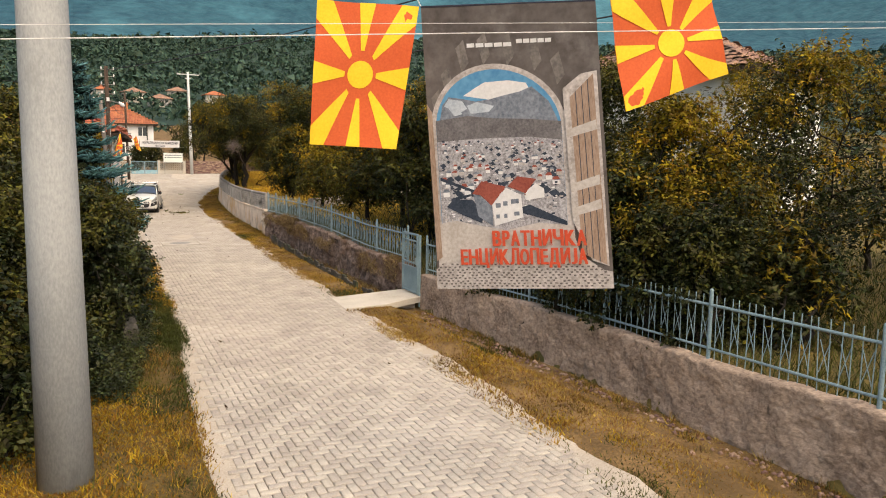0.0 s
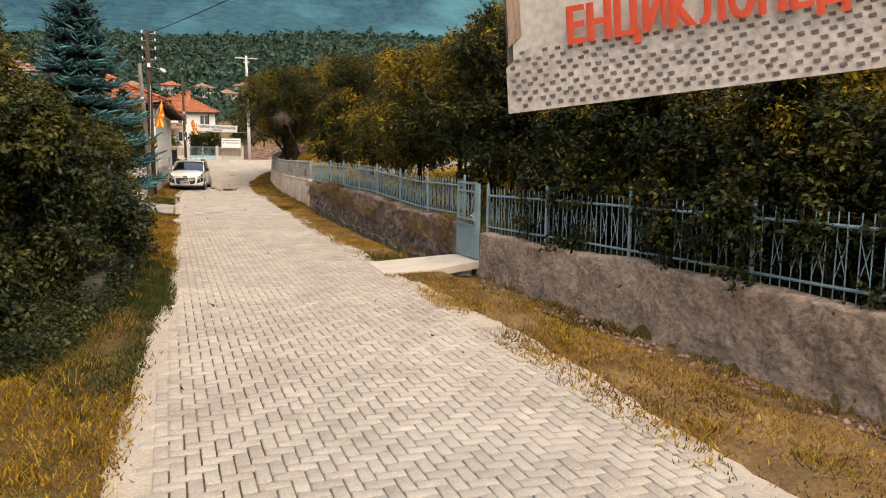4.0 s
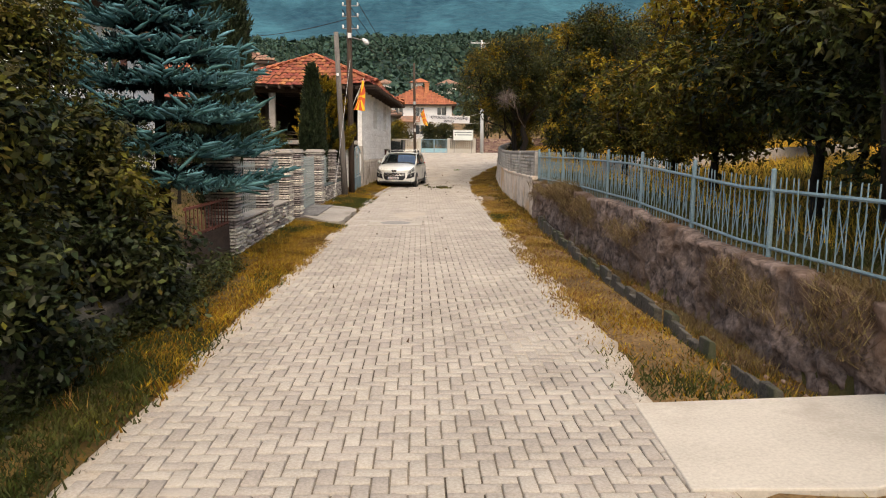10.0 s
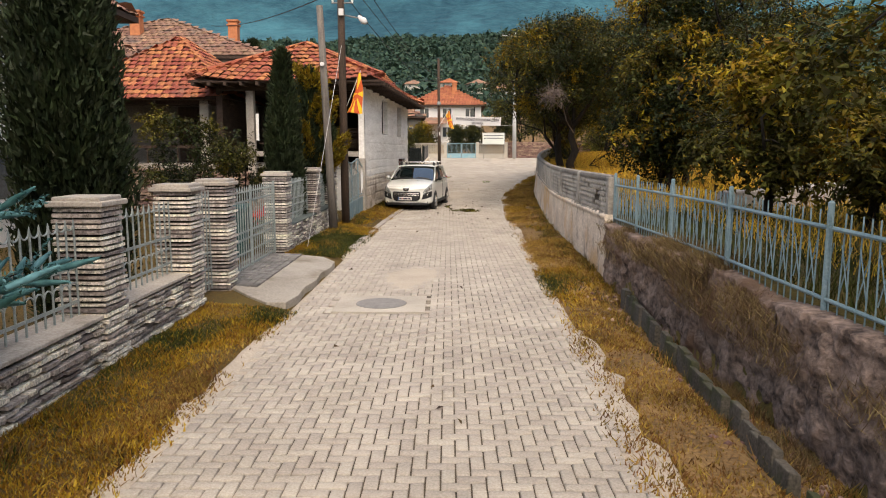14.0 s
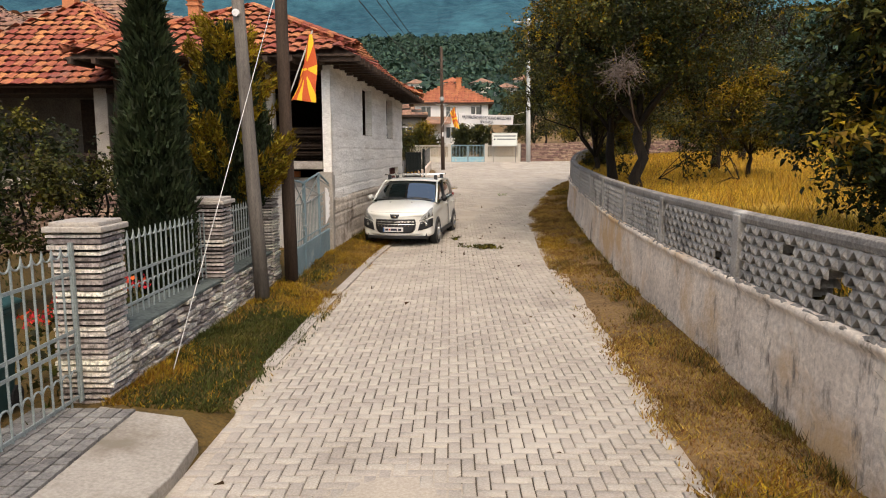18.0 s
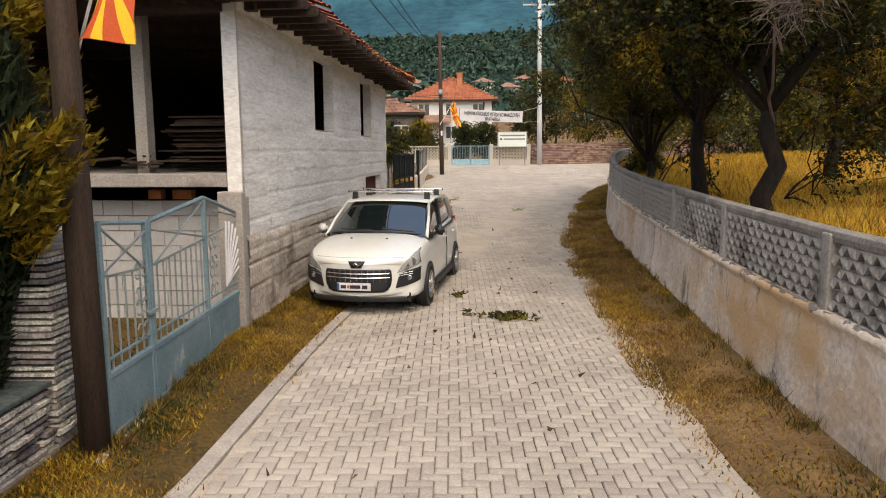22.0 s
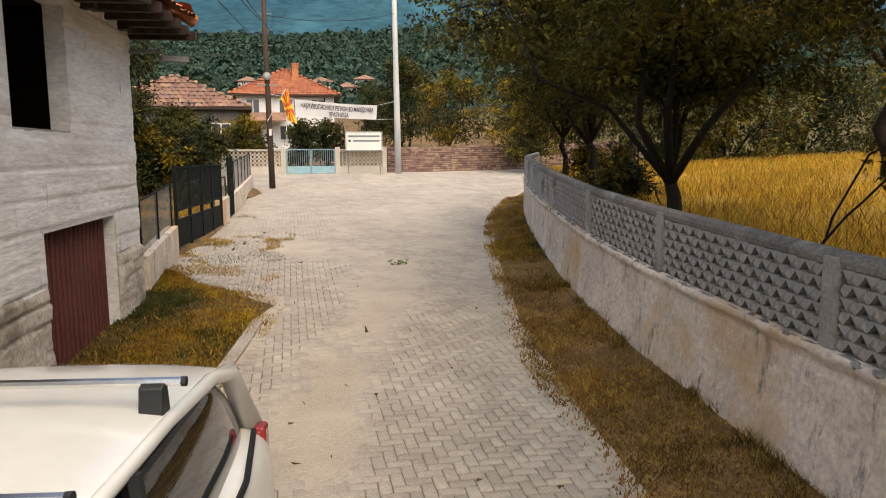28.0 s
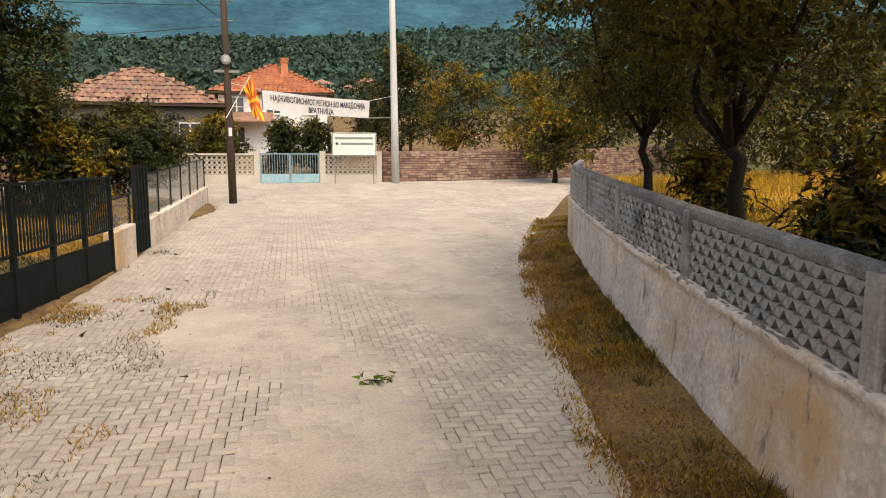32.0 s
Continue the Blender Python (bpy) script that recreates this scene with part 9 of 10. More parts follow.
for i, (x, y, h, cr, n) in enumerate(((-2.5, 32.6, 2.9, 1.25, 9000), (-1.5, 33.8, 2.2, 0.8, 5000), (-3.6, 30.2, 2.4, 1.0, 6000), (-0.7, 34.9, 2.1, 0.55, 4000))):
    tree("fruit_tree", "small fruit tree with grey-green leaves in the garden", x, y, h, cr, 0.05, n, M_LEAF_DARK, 600 + i, 0.065, 0.3 if i != 3 else 0.1, 24, group="garden fruit trees", second=(M_LEAF_OLIVE, 0.35))


# ---------------------------------------------------------------- conifers
def cypress(label, x, y, h, r0, n, mat, seed, gold=None, z=None, size=0.10):
    r = np.random.default_rng(seed)
    t = thing("cypress", label, "cypress", x, y, lv(y) + 0.05)
    part("trunk", MB().tube([(0, 0, -0.1), (0, 0, h * 0.9)], [0.07, 0.01], 7), M_BARK, t)
    q = r.uniform(0, 1, n) ** 0.8
    prof = np.interp(q, [0, 0.08, 0.3, 0.6, 0.85, 1.0], [0.62, 0.9, 1.0, 0.85, 0.5, 0.04])
    if gold:
        prof = np.interp(q, [0, 0.25, 0.45, 0.7, 0.9, 1.0], [0.4, 0.55, 1.0, 0.8, 0.4, 0.04])
    a = r.uniform(0, 2 * math.pi, n)
    lump = 0.82 + 0.3 * value_noise(a * 2.2, q * h * 2.0, seed)
    rad = r0 * prof * lump * r.uniform(0.6, 1.04, n)
    P = np.column_stack([rad * np.cos(a), rad * np.sin(a), 0.12 + q * (h - 0.12)])
    D = np.column_stack([0.55 * np.cos(a), 0.55 * np.sin(a), np.full(n, 1.5)])
    part("crown", leaf_mesh("crown", P, D, size, mat, 0.32, r=r), None, t)
    k = r.choice(n, n // 2)
    Q = P[k] * np.array([0.72, 0.72, 0.97])
    part("inner_crown", leaf_mesh("inner_crown", Q, D[k], size * 2.2, mat, 0.5, r=r), None, t)
    if gold:
        m = n // 6
        q = r.uniform(0.32, 1, 130)
        pr = np.interp(q, [0.3, 0.45, 0.7, 1.0], [0.6, 1.0, 0.75, 0.05])
        a = r.uniform(0, 2 * math.pi, 130)
        pts, dirs = [], []
        for k in range(130):
            base = np.array([r0 * pr[k] * math.cos(a[k]), r0 * pr[k] * math.sin(a[k]), 0.12 + q[k] * (h - 0.2)])
            d = np.array([0.8 * math.cos(a[k]), 0.8 * math.sin(a[k]), 0.75])
            s = r.uniform(0, 0.42, 110)[:, None]
            pts.append(base + d * s + r.normal(0, 0.035, (110, 3)) * (1.2 - s)), dirs.append(np.tile(d, (110, 1)))
        part("spray", leaf_mesh("spray", np.concatenate(pts), np.concatenate(dirs), 0.085, gold, 0.35, r=r), None, t, "golden sprays")
    return t


cypress("tall dark columnar cypress in the garden", -0.78, 24.6, 6.0, 0.66, 26000, M_THUJA, 31)
cypress("slim dark columnar cypress behind the railing", -0.2, 32.5, 4.1, 0.43, 17000, M_THUJA, 32)
cypress("golden-tipped cypress beside the timber poles", -0.18, 35.25, 4.0, 0.74, 30000, M_THUJA, 33, gold=M_LEAF_GOLD)
cypress("dark conifer far behind the dark gate", -13.0, 78.0, 9.5, 1.9, 16000, M_THUJA, 34, size=0.3)


def blue_spruce(x, y, h, r0, seed):
    """Flat tiers of boughs, each set with finger-like needle shoots that turn up at the tips."""
    r = np.random.default_rng(seed)
    t = thing("blue_spruce", "blue spruce with silvery tiered branches beside the street", "spruce", x, y, lv(y) + 0.05)
    mb = MB()
    mb.tube([(0, 0, -0.1), (0, 0, h)], [0.11, 0.012], 9)
    P, D, Pi, Di, shoots = [], [], [], [], []
    z, tier = 1.25, 0
    while z < h - 0.1:
        R = r0 * (1 - (z / h) ** 1.7) + 0.08
        nb = 11 if z < h * 0.6 else 8
        for b in range(nb):
            a = 2 * math.pi * (b + r.uniform(-0.25, 0.25)) / nb + tier * 0.9
            L = R * r.uniform(0.78, 1.1)
            d0 = np.array([math.cos(a), math.sin(a), 0.0])
            side = np.array([-d0[1], d0[0], 0])
            sag = r.uniform(0.16, 0.30) * np.interp(z, [1, h], [1.2, -0.6])
            at = lambda s: np.array([0, 0, z]) + d0 * L * s + np.array([0, 0, L * (-sag * s + 0.24 * s ** 3)])
            mb.tube([tuple(at(q)) for q in np.linspace(0, 0.95, 6)], [0.02 * (1 - q) + 0.004 for q in np.linspace(0, 1, 6)], 5)
            for q in np.linspace(0.18, 1.0, int(5 + L * 7)):
                for sg in (-1, 1):
                    reach = (0.45 * (1.06 - q) + 0.06) * L * r.uniform(0.6, 1.1)
                    base = at(q)
                    w = d0 * 0.75 + side * sg * 0.85
                    for k in np.arange(0.0, reach + 0.01, 0.12):
                        p0 = base + w * k + np.array([0, 0, -0.10 * k + r.normal(0, 0.015)])
                        d = w * 0.9 + np.array([0, 0, r.uniform(0.12, 0.55)]) + r.normal(0, 0.16, 3)
                        d /= np.linalg.norm(d)
                        sl = r.uniform(0.17, 0.32)
                        m = 26
                        f = r.uniform(0, 1, m)[:, None]
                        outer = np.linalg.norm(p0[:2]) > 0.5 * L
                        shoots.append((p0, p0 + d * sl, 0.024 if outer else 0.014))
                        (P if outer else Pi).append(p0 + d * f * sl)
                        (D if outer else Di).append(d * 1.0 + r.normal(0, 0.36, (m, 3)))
        z += np.interp(z, [1, h], [0.44, 0.24])
        tier += 1
    part("trunk", mb, M_BARK, t, smooth=True)
    fingers = MB()
    for p0, p1, w in shoots[::2]:
        m_ = (p0 + p1) / 2
        fingers.tube([tuple(p0), tuple(m_), tuple(p1)], [w * 0.7, w, w * 0.35], 5, False)
    tagged(part("bough_foliage", fingers, M_SPRUCE, t, "needle-clad shoots", smooth=True), kind="stuff")
    part("needles", leaf_mesh("needles", np.concatenate(P), np.concatenate(D), 0.030, M_SPRUCE, 0.45, r=r), None, t, "silver-blue needles")
    # Needles near the trunk take the copy with painted shade.
    part("inner_needles", leaf_mesh("inner_needles", np.concatenate(Pi), np.concatenate(Di), 0.10, M_SPRUCE_IN, 0.4, r=r), None, t, "inner needles with shade put into their colour")


blue_spruce(-0.42, 20.0, 5.3, 1.62, 77)


# ---------------------------------------------------------------- grass
def blades(name, label, X, Y, Z, height, mat, seed, width=0.0075, spread=1.1, parent=None):
    r = np.random.default_rng(seed)
    n = len(X)
    H = height * r.uniform(0.4, 1.3, n)
    a = r.uniform(0, 2 * math.pi, n)
    lx, ly = spread * H * r.normal(0, 1, n) * 0.7, spread * H * r.normal(0, 1, n) * 0.7
    w = width * r.uniform(0.6, 1.4, n)
    dx, dy = w * np.cos(a), w * np.sin(a)
    V = np.stack([np.column_stack([X - dx, Y - dy, Z - 0.01]), np.column_stack([X + dx, Y + dy, Z - 0.01]), np.column_stack([X + lx, Y + ly, Z + H])], 1).reshape(-1, 3)
    me = raw_mesh(name, V, np.arange(3 * n).reshape(n, 3))
    me.materials.append(mat)
    return tagged(new(name, me), label, "grass", kind="stuff")


def ground_z(x, y):
    """Height of the verge and yard surface under loose plants."""
    kl, kr, kw, kf = road_left(y), road_right(y), wall_line(y), np.minimum(left_line(y), road_left(y) - 0.2)
    s = np.clip((x - kr) / np.maximum(kw - kr, 0.3), 0, 1)
    ditch = np.interp(y, [-20, 26, 28, 30], [0.16, 0.16, 0.05, 0.0])
    z = level(np.minimum(y, 130)) + 0.02
    z = np.where(s > 0, z - ditch * np.clip((s - 0.5) / 0.25, 0, 1) + np.interp(y, [28, 32], [0.0, 0.10]) * s, z)
    ls = np.clip((kl - x) / np.maximum(kl - kf, 0.3), 0, 1)
    z = np.where(ls > 0, z + 0.08 * ls, z)
    z = np.where(x > kw + 0.2, yard_height(x, y, "right"), z)
    return np.where(x < kf - 0.05, yard_height(x, y, "left"), z)


r = np.random.default_rng(5)
n = 330000
y = r.uniform(2, 64, n)
s = r.uniform(-0.14, 1.0, n)
x = road_right(y) + s * (wall_line(y) - road_right(y))
edge = -0.06 + 0.42 * (fractal(y * 1.1, y * 0 + 2.0, 63) - 0.35)
keep = (fractal(x * 1.3, y * 0.9, 61) + 0.12 * r.normal(0, 1, n) > np.interp(y, [24, 32, 40, 46], [0.38, 0.49, 0.47, 0.37])) & ~((y > 13.3) & (y < 14.7)) & (s > edge + 0.10 * r.normal(0, 1, n))
x, y = x[keep], y[keep]
tone = fractal(x * 0.7, y * 0.4, 71) + 0.05 * r.normal(0, 1, len(x)) + np.interp(y, [2, 14, 20, 32, 40, 48], [0.04, 0.0, -0.03, -0.10, -0.10, 0.03])
z = ground_z(x, y)
tuft = 0.55 + 1.7 * np.clip(fractal(x * 3.1, y * 3.1, 72) - 0.3, 0, 1) ** 1.2
blades("verge_grass_east", "dry yellow-brown grass of the verge under the wall", x[tone < 0.5], y[tone < 0.5], z[tone < 0.5], 0.045 * tuft[tone < 0.5], M_GRASS, 6)
g = (tone >= 0.5) & (tone < 0.62)
blades("verge_grass_east_golden", "golden grass patches of the verge under the wall", x[g], y[g], z[g], 0.052 * tuft[g], M_GRASS_GOLD, 16)
g = tone >= 0.62
blades("verge_grass_east_green", "greener tufts in the verge under the wall", x[g], y[g], z[g], 0.055 * tuft[g], M_GRASS_GREEN, 7)
n = 330000
y = r.uniform(3, 52, n)
s = np.where(y < 10.5, r.uniform(-2.2, 1.10, n), r.uniform(-0.02, 1.10, n))
x = left_line(y) + s * (road_left(y) - 0.02 - left_line(y))
edge = 0.98 - 0.36 * (fractal(y * 0.9, y * 0 + 5.0, 64) - 0.3) - np.interp(y, [4, 10, 14], [0.12, 0.06, 0.0])
keep = (fractal(x * 1.3, y * 0.9, 81) + 0.12 * r.normal(0, 1, n) > 0.33) & ~((y > 25.4) & (y < 29.7)) & ~((np.abs(y - 36.0) < 1.5 * r.uniform(0.6, 1.1, n)) & (s > 0.45 + 0.3 * r.uniform(-1, 1, n))) & (s < edge + 0.09 * r.normal(0, 1, n))
x, y, s = x[keep], y[keep], s[keep]
tone = fractal(x * 0.7, y * 0.4, 91) + 0.05 * r.normal(0, 1, len(x)) + np.interp(y, [6, 9, 11, 18, 21, 26, 31, 35, 37, 41, 44, 52], [0.06, 0.08, 0.25, 0.20, 0.06, 0.06, 0.10, 0.06, 0.20, 0.16, -0.04, -0.06]) - 0.10 * np.clip(s - 0.45, 0, 1)
z = ground_z(x, y)
tuft = 0.55 + 1.7 * np.clip(fractal(x * 3.1, y * 3.1, 92) - 0.3, 0, 1) ** 1.2
blades("verge_grass_west", "dry brown grass of the verge by the slate wall", x[tone < 0.42], y[tone < 0.42], z[tone < 0.42], 0.046 * tuft[tone < 0.42], M_GRASS, 8)
g = (tone >= 0.42) & (tone < 0.56)
blades("verge_grass_west_golden", "golden grass of the verge by the slate wall", x[g], y[g], z[g], 0.055 * tuft[g], M_GRASS_GOLD, 18)
g = tone >= 0.56
blades("verge_grass_west_green", "short green grass of the verge by the barn", x[g], y[g], z[g], 0.055 * tuft[g], M_GRASS_GREEN, 9)
n = 44000
y = r.uniform(8.8, 19.5, n)
x = left_line(y) + r.uniform(-0.75, 0.32, n) - np.interp(y, [5, 9, 12], [0.65, 0.45, 0.0]) + 0.12 * fractal(y, y * 0 + 1, 65)
P = np.column_stack([x, y, ground_z(x, y) + 0.30 * r.uniform(0, 1, n) ** 2 * (0.4 + fractal(x * 2, y * 2, 66))])
ob = new("ground_cover", leaf_mesh("ground_cover", P, r.normal(0, 0.6, (n, 3)) + np.array([0, 0, 0.5]), 0.045, M_LEAF_SHRUB, 0.6, r=r, flat=True))
tagged(ob, "dark low leafy weeds at the foot of the shrubs", "weeds", kind="stuff")
n = 190000
y = r.uniform(28, 68, n)
x = wall_line(y) + 0.3 + 18 * r.uniform(0, 1, n) ** 1.5
keep = fractal(x * 0.9, y * 0.9, 67) + 0.1 * r.normal(0, 1, n) > 0.36
x, y = x[keep], y[keep]
hh = 0.6 + 0.9 * fractal(x * 0.5, y * 0.5, 68)
z = ground_z(x, y) + 0.10 * (hh - 1)
far = r.uniform(0, 1, len(x)) < 0.25
blades("meadow_grass", "tall dry golden grass of the meadow behind the wall", x[~far], y[~far], z[~far], 0.20, M_HAY, 10, 0.0065, 0.9)
blades("meadow_weeds", "olive weeds among the tall meadow grass", x[far], y[far], z[far], 0.24, M_HAY_OLIVE, 19, 0.006, 0.7)
n = 60000
y = r.uniform(2, 30, n)
x = wall_line(y) + 0.25 + 11 * r.uniform(0, 1, n) ** 1.3
blades("orchard_grass", "rough yellow-green grass under the orchard trees", x, y, ground_z(x, y), 0.17, M_GRASS_GREEN, 11, 0.007, 0.7)
n = 12000
y = r.uniform(16.5, 30, n)
x = wall_line(y) + 1.0 + 9 * r.uniform(0, 1, n) ** 1.3
blades("orchard_hay", "golden dry grass between the orchard trees", x, y, ground_z(x, y), 0.24, M_HAY, 21, 0.006, 0.7)
n = 42000
y = r.uniform(14.6, 28, n)
x = wall_line(y) + r.uniform(-0.16, 0.28, n)
hang = np.clip((wall_line(y) + 0.05 - x) / 0.15, 0, 1)
zt = level(y) + np.interp(y, [14.5, 17, 20.5, 24, 28], [0.74, 0.72, 0.86, 0.88, 0.85]) - hang * r.uniform(0, 0.5, n)
kp = fractal(y * 0.8, zt * 2, 45) > 0.51
blades("wall_weeds", "dry weeds trailing over the rubble wall", x[kp], y[kp], zt[kp], 0.10 + 0.22 * np.clip(fractal(y * 1.9, y * 0 + 4.0, 46) - 0.4, 0, 1)[kp], M_WEED, 12, 0.0035, 1.3)
n = 26000
y = r.uniform(14.6, 27.5, n)
x = np.interp(y, [14.7, 18, 21, 26.2, 27.5], [5.5, 5.52, 5.61, 5.9, 5.95]) + r.uniform(0, 1, n) * 0.5
kp = (fractal(x * 1.8, y * 1.2, 49) > 0.52) & (x < wall_line(y))
blades("ditch_weeds", "rank brown weeds in the ditch under the rubble wall", x[kp], y[kp], ground_z(x, y)[kp], 0.11, M_WEED, 24, 0.005, 1.0)
n = 9000
y = r.uniform(50, 60, n)
x = left_line(y) + r.uniform(0, 1.9, n)
kp = fractal(x * 1.4, y * 1.2, 47) > np.interp(x, [1.5, 2.6, 3.4], [0.5, 0.53, 0.6])
blades("joint_weeds", "sparse weeds growing between the pavers", x[kp], y[kp], level(y)[kp] + 0.0, 0.05, M_GRASS_GREEN, 13)
n = 16000
y = r.uniform(49.5, 56, n)
x = left_line(y) + r.uniform(-0.1, 2.0, n) ** 1.0
kp = fractal(x * 1.6, y * 1.3, 48) > np.interp(x - left_line(y), [0.0, 0.7, 1.4, 2.0], [0.44, 0.52, 0.60, 0.68])
blades("gate_weeds", "golden dry weeds growing over the paving edge", x[kp], y[kp], level(y)[kp] + 0.005, 0.06, M_GRASS_GOLD, 23, 0.007, 1.1)
q = np.random.default_rng(83)
n = 26000
y = q.uniform(51, 70, n)
x = left_line(y) - 0.35 - 5.5 * q.uniform(0, 1, n) ** 1.2
pick = fractal(x * 0.6, y * 0.6, 84) > 0.5
blades("yard_lawn", "short green lawn behind the mesh fence", x[pick], y[pick], ground_z(x, y)[pick], 0.09, M_GRASS_GREEN, 27, 0.014)
blades("yard_lawn_golden", "golden dry lawn behind the mesh fence", x[~pick], y[~pick], ground_z(x, y)[~pick], 0.09, M_GRASS_GOLD, 28, 0.014)
n = 900
y = np.concatenate([r.uniform(3, 13.2, 500), r.uniform(14.8, 27, 400)])
x = wall_line(y) - 0.10 - np.abs(r.normal(0, 0.22, n))
s0 = r.uniform(0.012, 0.045, n)
oct_v = np.array([(1, 0, 0), (-1, 0, 0), (0, 1, 0), (0, -1, 0), (0, 0, 0.7), (0, 0, -0.7)])
oct_f = np.array([(0, 2, 4), (2, 1, 4), (1, 3, 4), (3, 0, 4), (2, 0, 5), (1, 2, 5), (3, 1, 5), (0, 3, 5)])
V = np.column_stack([x, y, ground_z(x, y) + s0 * 0.3])[:, None] + oct_v[None] * s0[:, None, None] * (1 + r.normal(0, 0.25, (n, 6, 1)))
me = raw_mesh("loose_clods", V.reshape(-1, 3), (oct_f[None] + 6 * np.arange(n)[:, None, None]).reshape(-1, 3))
me.materials.append(M_REDSTONE_I)
tagged(new("loose_clods", me), "crumbled stones and clods along the ditch", "stones", kind="stuff")
n = 30000
x, y = r.uniform(-16, 0.2, n), r.uniform(20, 60, n)
blades("garden_lawn", "garden lawn behind the slate wall", x, y, ground_z(x, y), 0.07, M_GRASS_GREEN, 14, 0.012)


# taller tufts along the foot of the walls
q = np.random.default_rng(29)
X, Y = [], []
for k in range(330):
    yc = q.uniform(4, 60)
    east = q.uniform() < 0.62
    if (12.9 < yc < 15.0 and east) or (25.0 < yc < 30.0 and not east) or (not east and yc > 48):
        continue
    xc = float(wall_line(yc)) - abs(q.normal(0.10, 0.16)) - (0.30 if yc < 28 and q.uniform() < 0.5 else 0.0) if east else float(left_line(yc)) + 0.12 + abs(q.normal(0, 0.18))
    m = int(q.integers(30, 90))
    X.append(xc + q.normal(0, 0.05, m)), Y.append(yc + q.normal(0, 0.06, m))
x, y = np.concatenate(X), np.concatenate(Y)
pick = q.uniform(0, 1, len(x)) < 0.6
z = ground_z(x, y)
blades("verge_tufts", "taller straw-coloured grass tufts at the foot of the walls", x[pick], y[pick], z[pick], 0.12, M_GRASS, 25, 0.005, 0.75)
blades("verge_tufts_green", "taller green grass tufts at the foot of the walls", x[~pick], y[~pick], z[~pick], 0.11, M_GRASS_GREEN, 26, 0.005, 0.75)


# ---------------------------------------------------------------- fallen branches and dry leaves on the road
def debris(label, x, y, w, n, seed, mat):
    r = np.random.default_rng(seed)
    z = float(road_level(np.array(x), np.array(y))) + 0.012
    t = thing("fallen_branch", label, "branch", x, y, z)
    mb = MB()
    for i in range(max(2, n // 60)):
        a = r.uniform(0, 2 * math.pi)
        mb.tube([(0, 0, 0.015), (w * 0.5 * math.cos(a), w * 0.25 * math.sin(a), 0.03), (w * math.cos(a), w * 0.5 * math.sin(a), 0.012)], [0.007, 0.005, 0.002], 5)
    part("twig", mb, M_BARK, t)
    P = np.column_stack([r.normal(0, w * 0.5, n), r.normal(0, w * 0.28, n), r.uniform(0.0, 0.07, n)])
    part("wilted_foliage", leaf_mesh("wilted_foliage", P, r.normal(0, 1, (n, 3)) * np.array([1, 1, 0.3]), 0.085, mat, 0.5, r=r), None, t)


debris("wilted leafy branch lying on the pavers", 4.08, 39.6, 0.30, 210, 1, M_LEAF_OLIVE)
debris("small wilted sprig lying on the pavers", 3.42, 40.9, 0.12, 26, 2, M_LEAF_OLIVE)
debris("small wilted sprig lying on the road", 3.56, 39.75, 0.10, 20, 3, M_LEAF_OLIVE)
debris("fresh green sprig lying on the sandy road", 5.35, 52.25, 0.16, 26, 4, M_LEAF_FRESH)
n = 420
y = r.uniform(6, 62, n)
x = road_left(y) + r.uniform(0.05, 1, n) * (road_right(y) - road_left(y))
near = np.exp(-((y - 40) / 5) ** 2) + np.exp(-((y - 57) / 5) ** 2) * (x < 3.6) + 0.1
kp = r.uniform(0, 1, n) < near
P = np.column_stack([x[kp], y[kp], road_level(x, y)[kp] + 0.014])
ob = new("dry_leaves", leaf_mesh("dry_leaves", P, r.normal(0, 1, (kp.sum(), 3)) * np.array([1, 1, 0.15]), 0.075, M_LEAF_DRY, 0.5))
tagged(ob, "scattered dry brown leaves on the road", "leaves", kind="stuff")

# red geraniums in the garden behind the railing
fl = thing("geranium_bed", "red flowering geraniums behind the railing", "flowers", -0.35, 31.1, 0.3)
q = np.random.default_rng(9)
P = np.column_stack([q.normal(0, 0.12, 500), q.uniform(-1.2, 1.2, 500), q.uniform(0, 0.5, 500)])
part("foliage", leaf_mesh("foliage", P, q.normal(0, 1, (500, 3)), 0.07, M_LEAF_DARK, 0.8), None, fl)
P = np.column_stack([q.normal(0, 0.12, 260), np.repeat(q.uniform(-1.2, 1.2, 13), 20) + q.normal(0, 0.05, 260), q.normal(0.55, 0.04, 260)])
part("blossom", leaf_mesh("blossom", P, q.normal(0, 1, (260, 3)), 0.05, M_BLOSSOM, 0.9), None, fl)

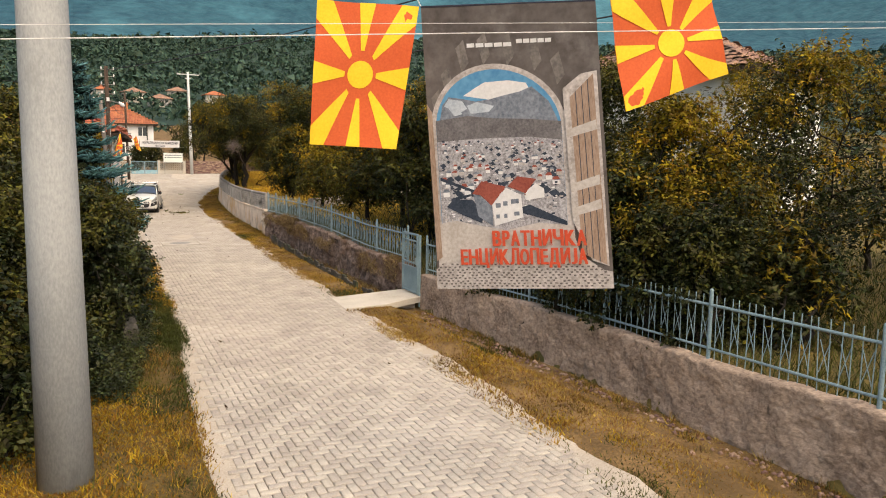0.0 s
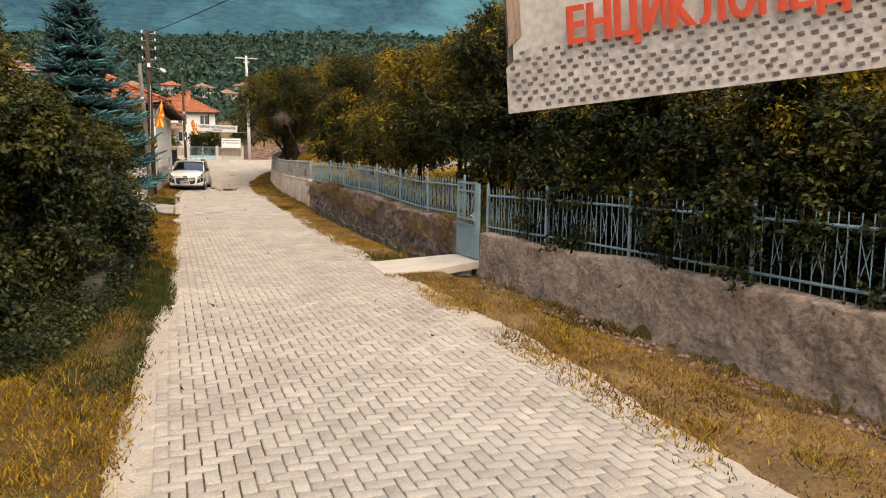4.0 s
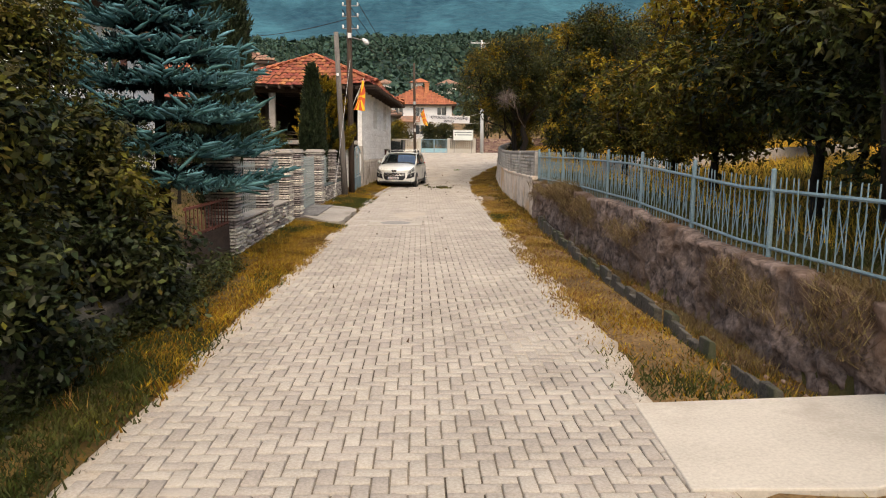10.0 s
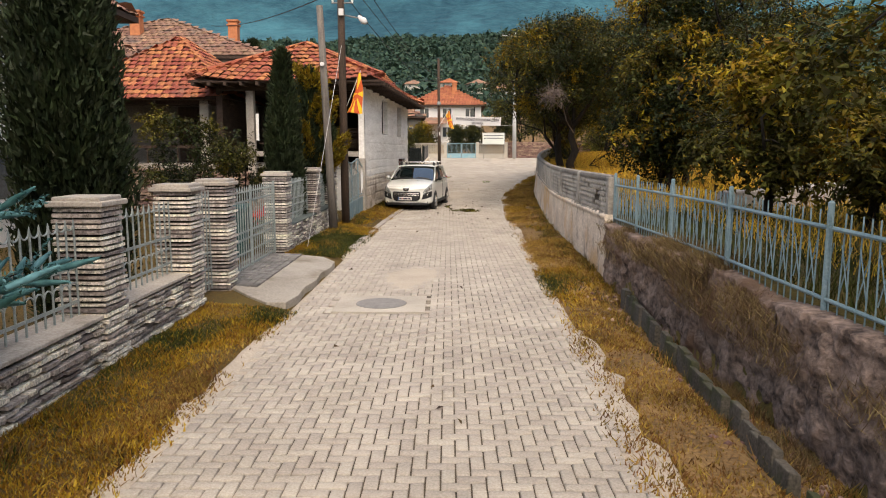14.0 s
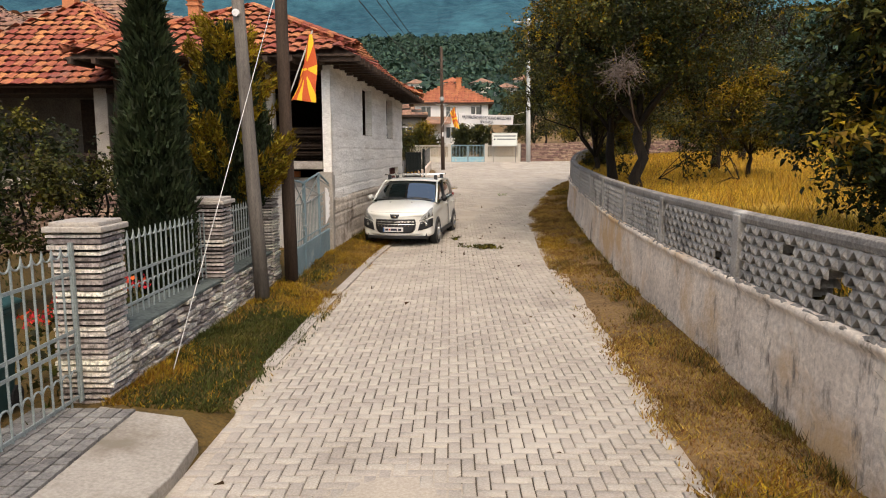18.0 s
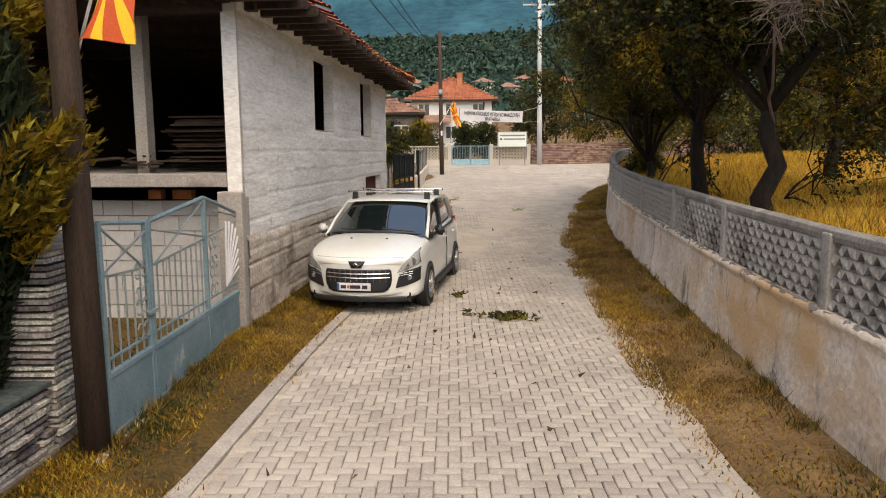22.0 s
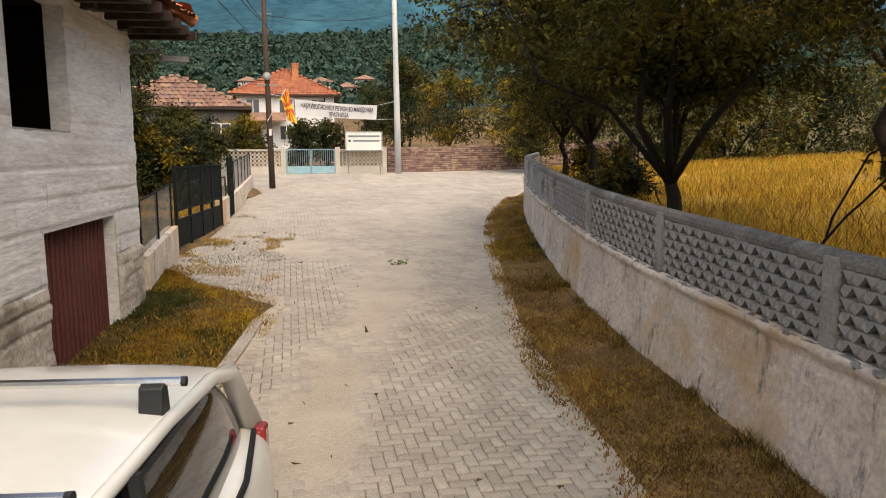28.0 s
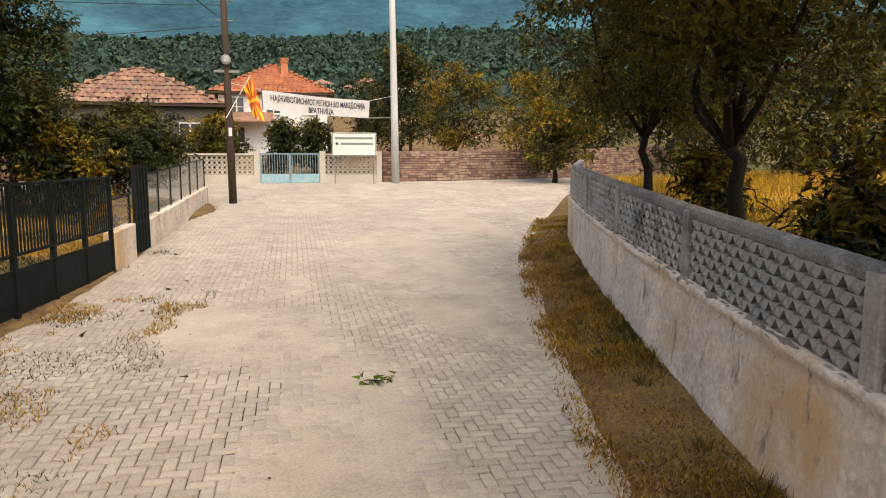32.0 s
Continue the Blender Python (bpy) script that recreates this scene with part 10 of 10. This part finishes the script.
# ---------------------------------------------------------------- woods on the hills
def hill_woods():
    r = np.random.default_rng(17)
    n = 29000
    th = np.radians(r.uniform(-75, 85, n))
    d = np.sqrt(r.uniform(0.0, 1.0, n)) * 800 + 95
    x, y = 3 + d * np.sin(th), 30 + d * np.cos(th)
    dens = fractal(x / 60 + 5, y / 60 + 2, 23)
    keep = (dens > np.interp(d, [95, 200, 330], [0.50, 0.30, 0.0])) & ~((np.abs(x - 3.3) < 9) & (y < 116)) & (d > 95)
    x, y, d = x[keep], y[keep], d[keep]
    n = len(x)
    z = far_height(x, y) + 5.0 * np.clip((y - 84) / 56, 0, 1) + np.where(y < 84, level(np.minimum(y, 84)), 0)
    s = np.exp(r.normal(0.80, 0.40, n)) * np.interp(d, [95, 400, 900], [0.75, 0.95, 1.15])
    tall = r.uniform(0.75, 1.25, n)
    m = 18
    way = r.normal(0, 1, (n, m, 3))
    way[..., 2] = np.abs(way[..., 2]) - 0.25
    way /= np.linalg.norm(way, axis=2)[..., None]
    mid = np.column_stack([x, y, z + s * 0.5 * tall])[:, None] + way * (s[:, None] * r.uniform(0.55, 1.0, (n, m)))[..., None] * np.stack([np.ones(n), np.ones(n), tall], 1)[:, None]
    nrm = way + r.normal(0, 0.35, (n, m, 3))
    e1 = np.cross(nrm, r.normal(0, 1, (n, m, 3)))
    e1 /= np.linalg.norm(e1, axis=2)[..., None] + 1e-9
    e2 = np.cross(nrm, e1)
    e2 /= np.linalg.norm(e2, axis=2)[..., None] + 1e-9
    q = (s[:, None] * r.uniform(0.20, 0.50, (n, m)))[..., None]
    V = [np.stack([mid + e1 * q, mid - e1 * q * 0.6 + e2 * q, mid - e1 * q * 0.6 - e2 * q], 2).reshape(-1, 3)]
    F = [np.arange(3 * n * m).reshape(-1, 3)]
    me = raw_mesh("hill_woods", np.concatenate(V), np.concatenate(F))
    me.materials.append(M_FOREST)
    tagged(new("hill_woods", me), "dense green woods covering the hillside", "woods", kind="stuff")


hill_woods()

# ---------------------------------------------------------------- enlarge the plan to true size
for ob in list(scene.objects):
    if ob.parent is None and ob.type in {"MESH", "EMPTY"}:
        ob.matrix_world = Matrix.Scale(PLAN, 4) @ ob.matrix_world
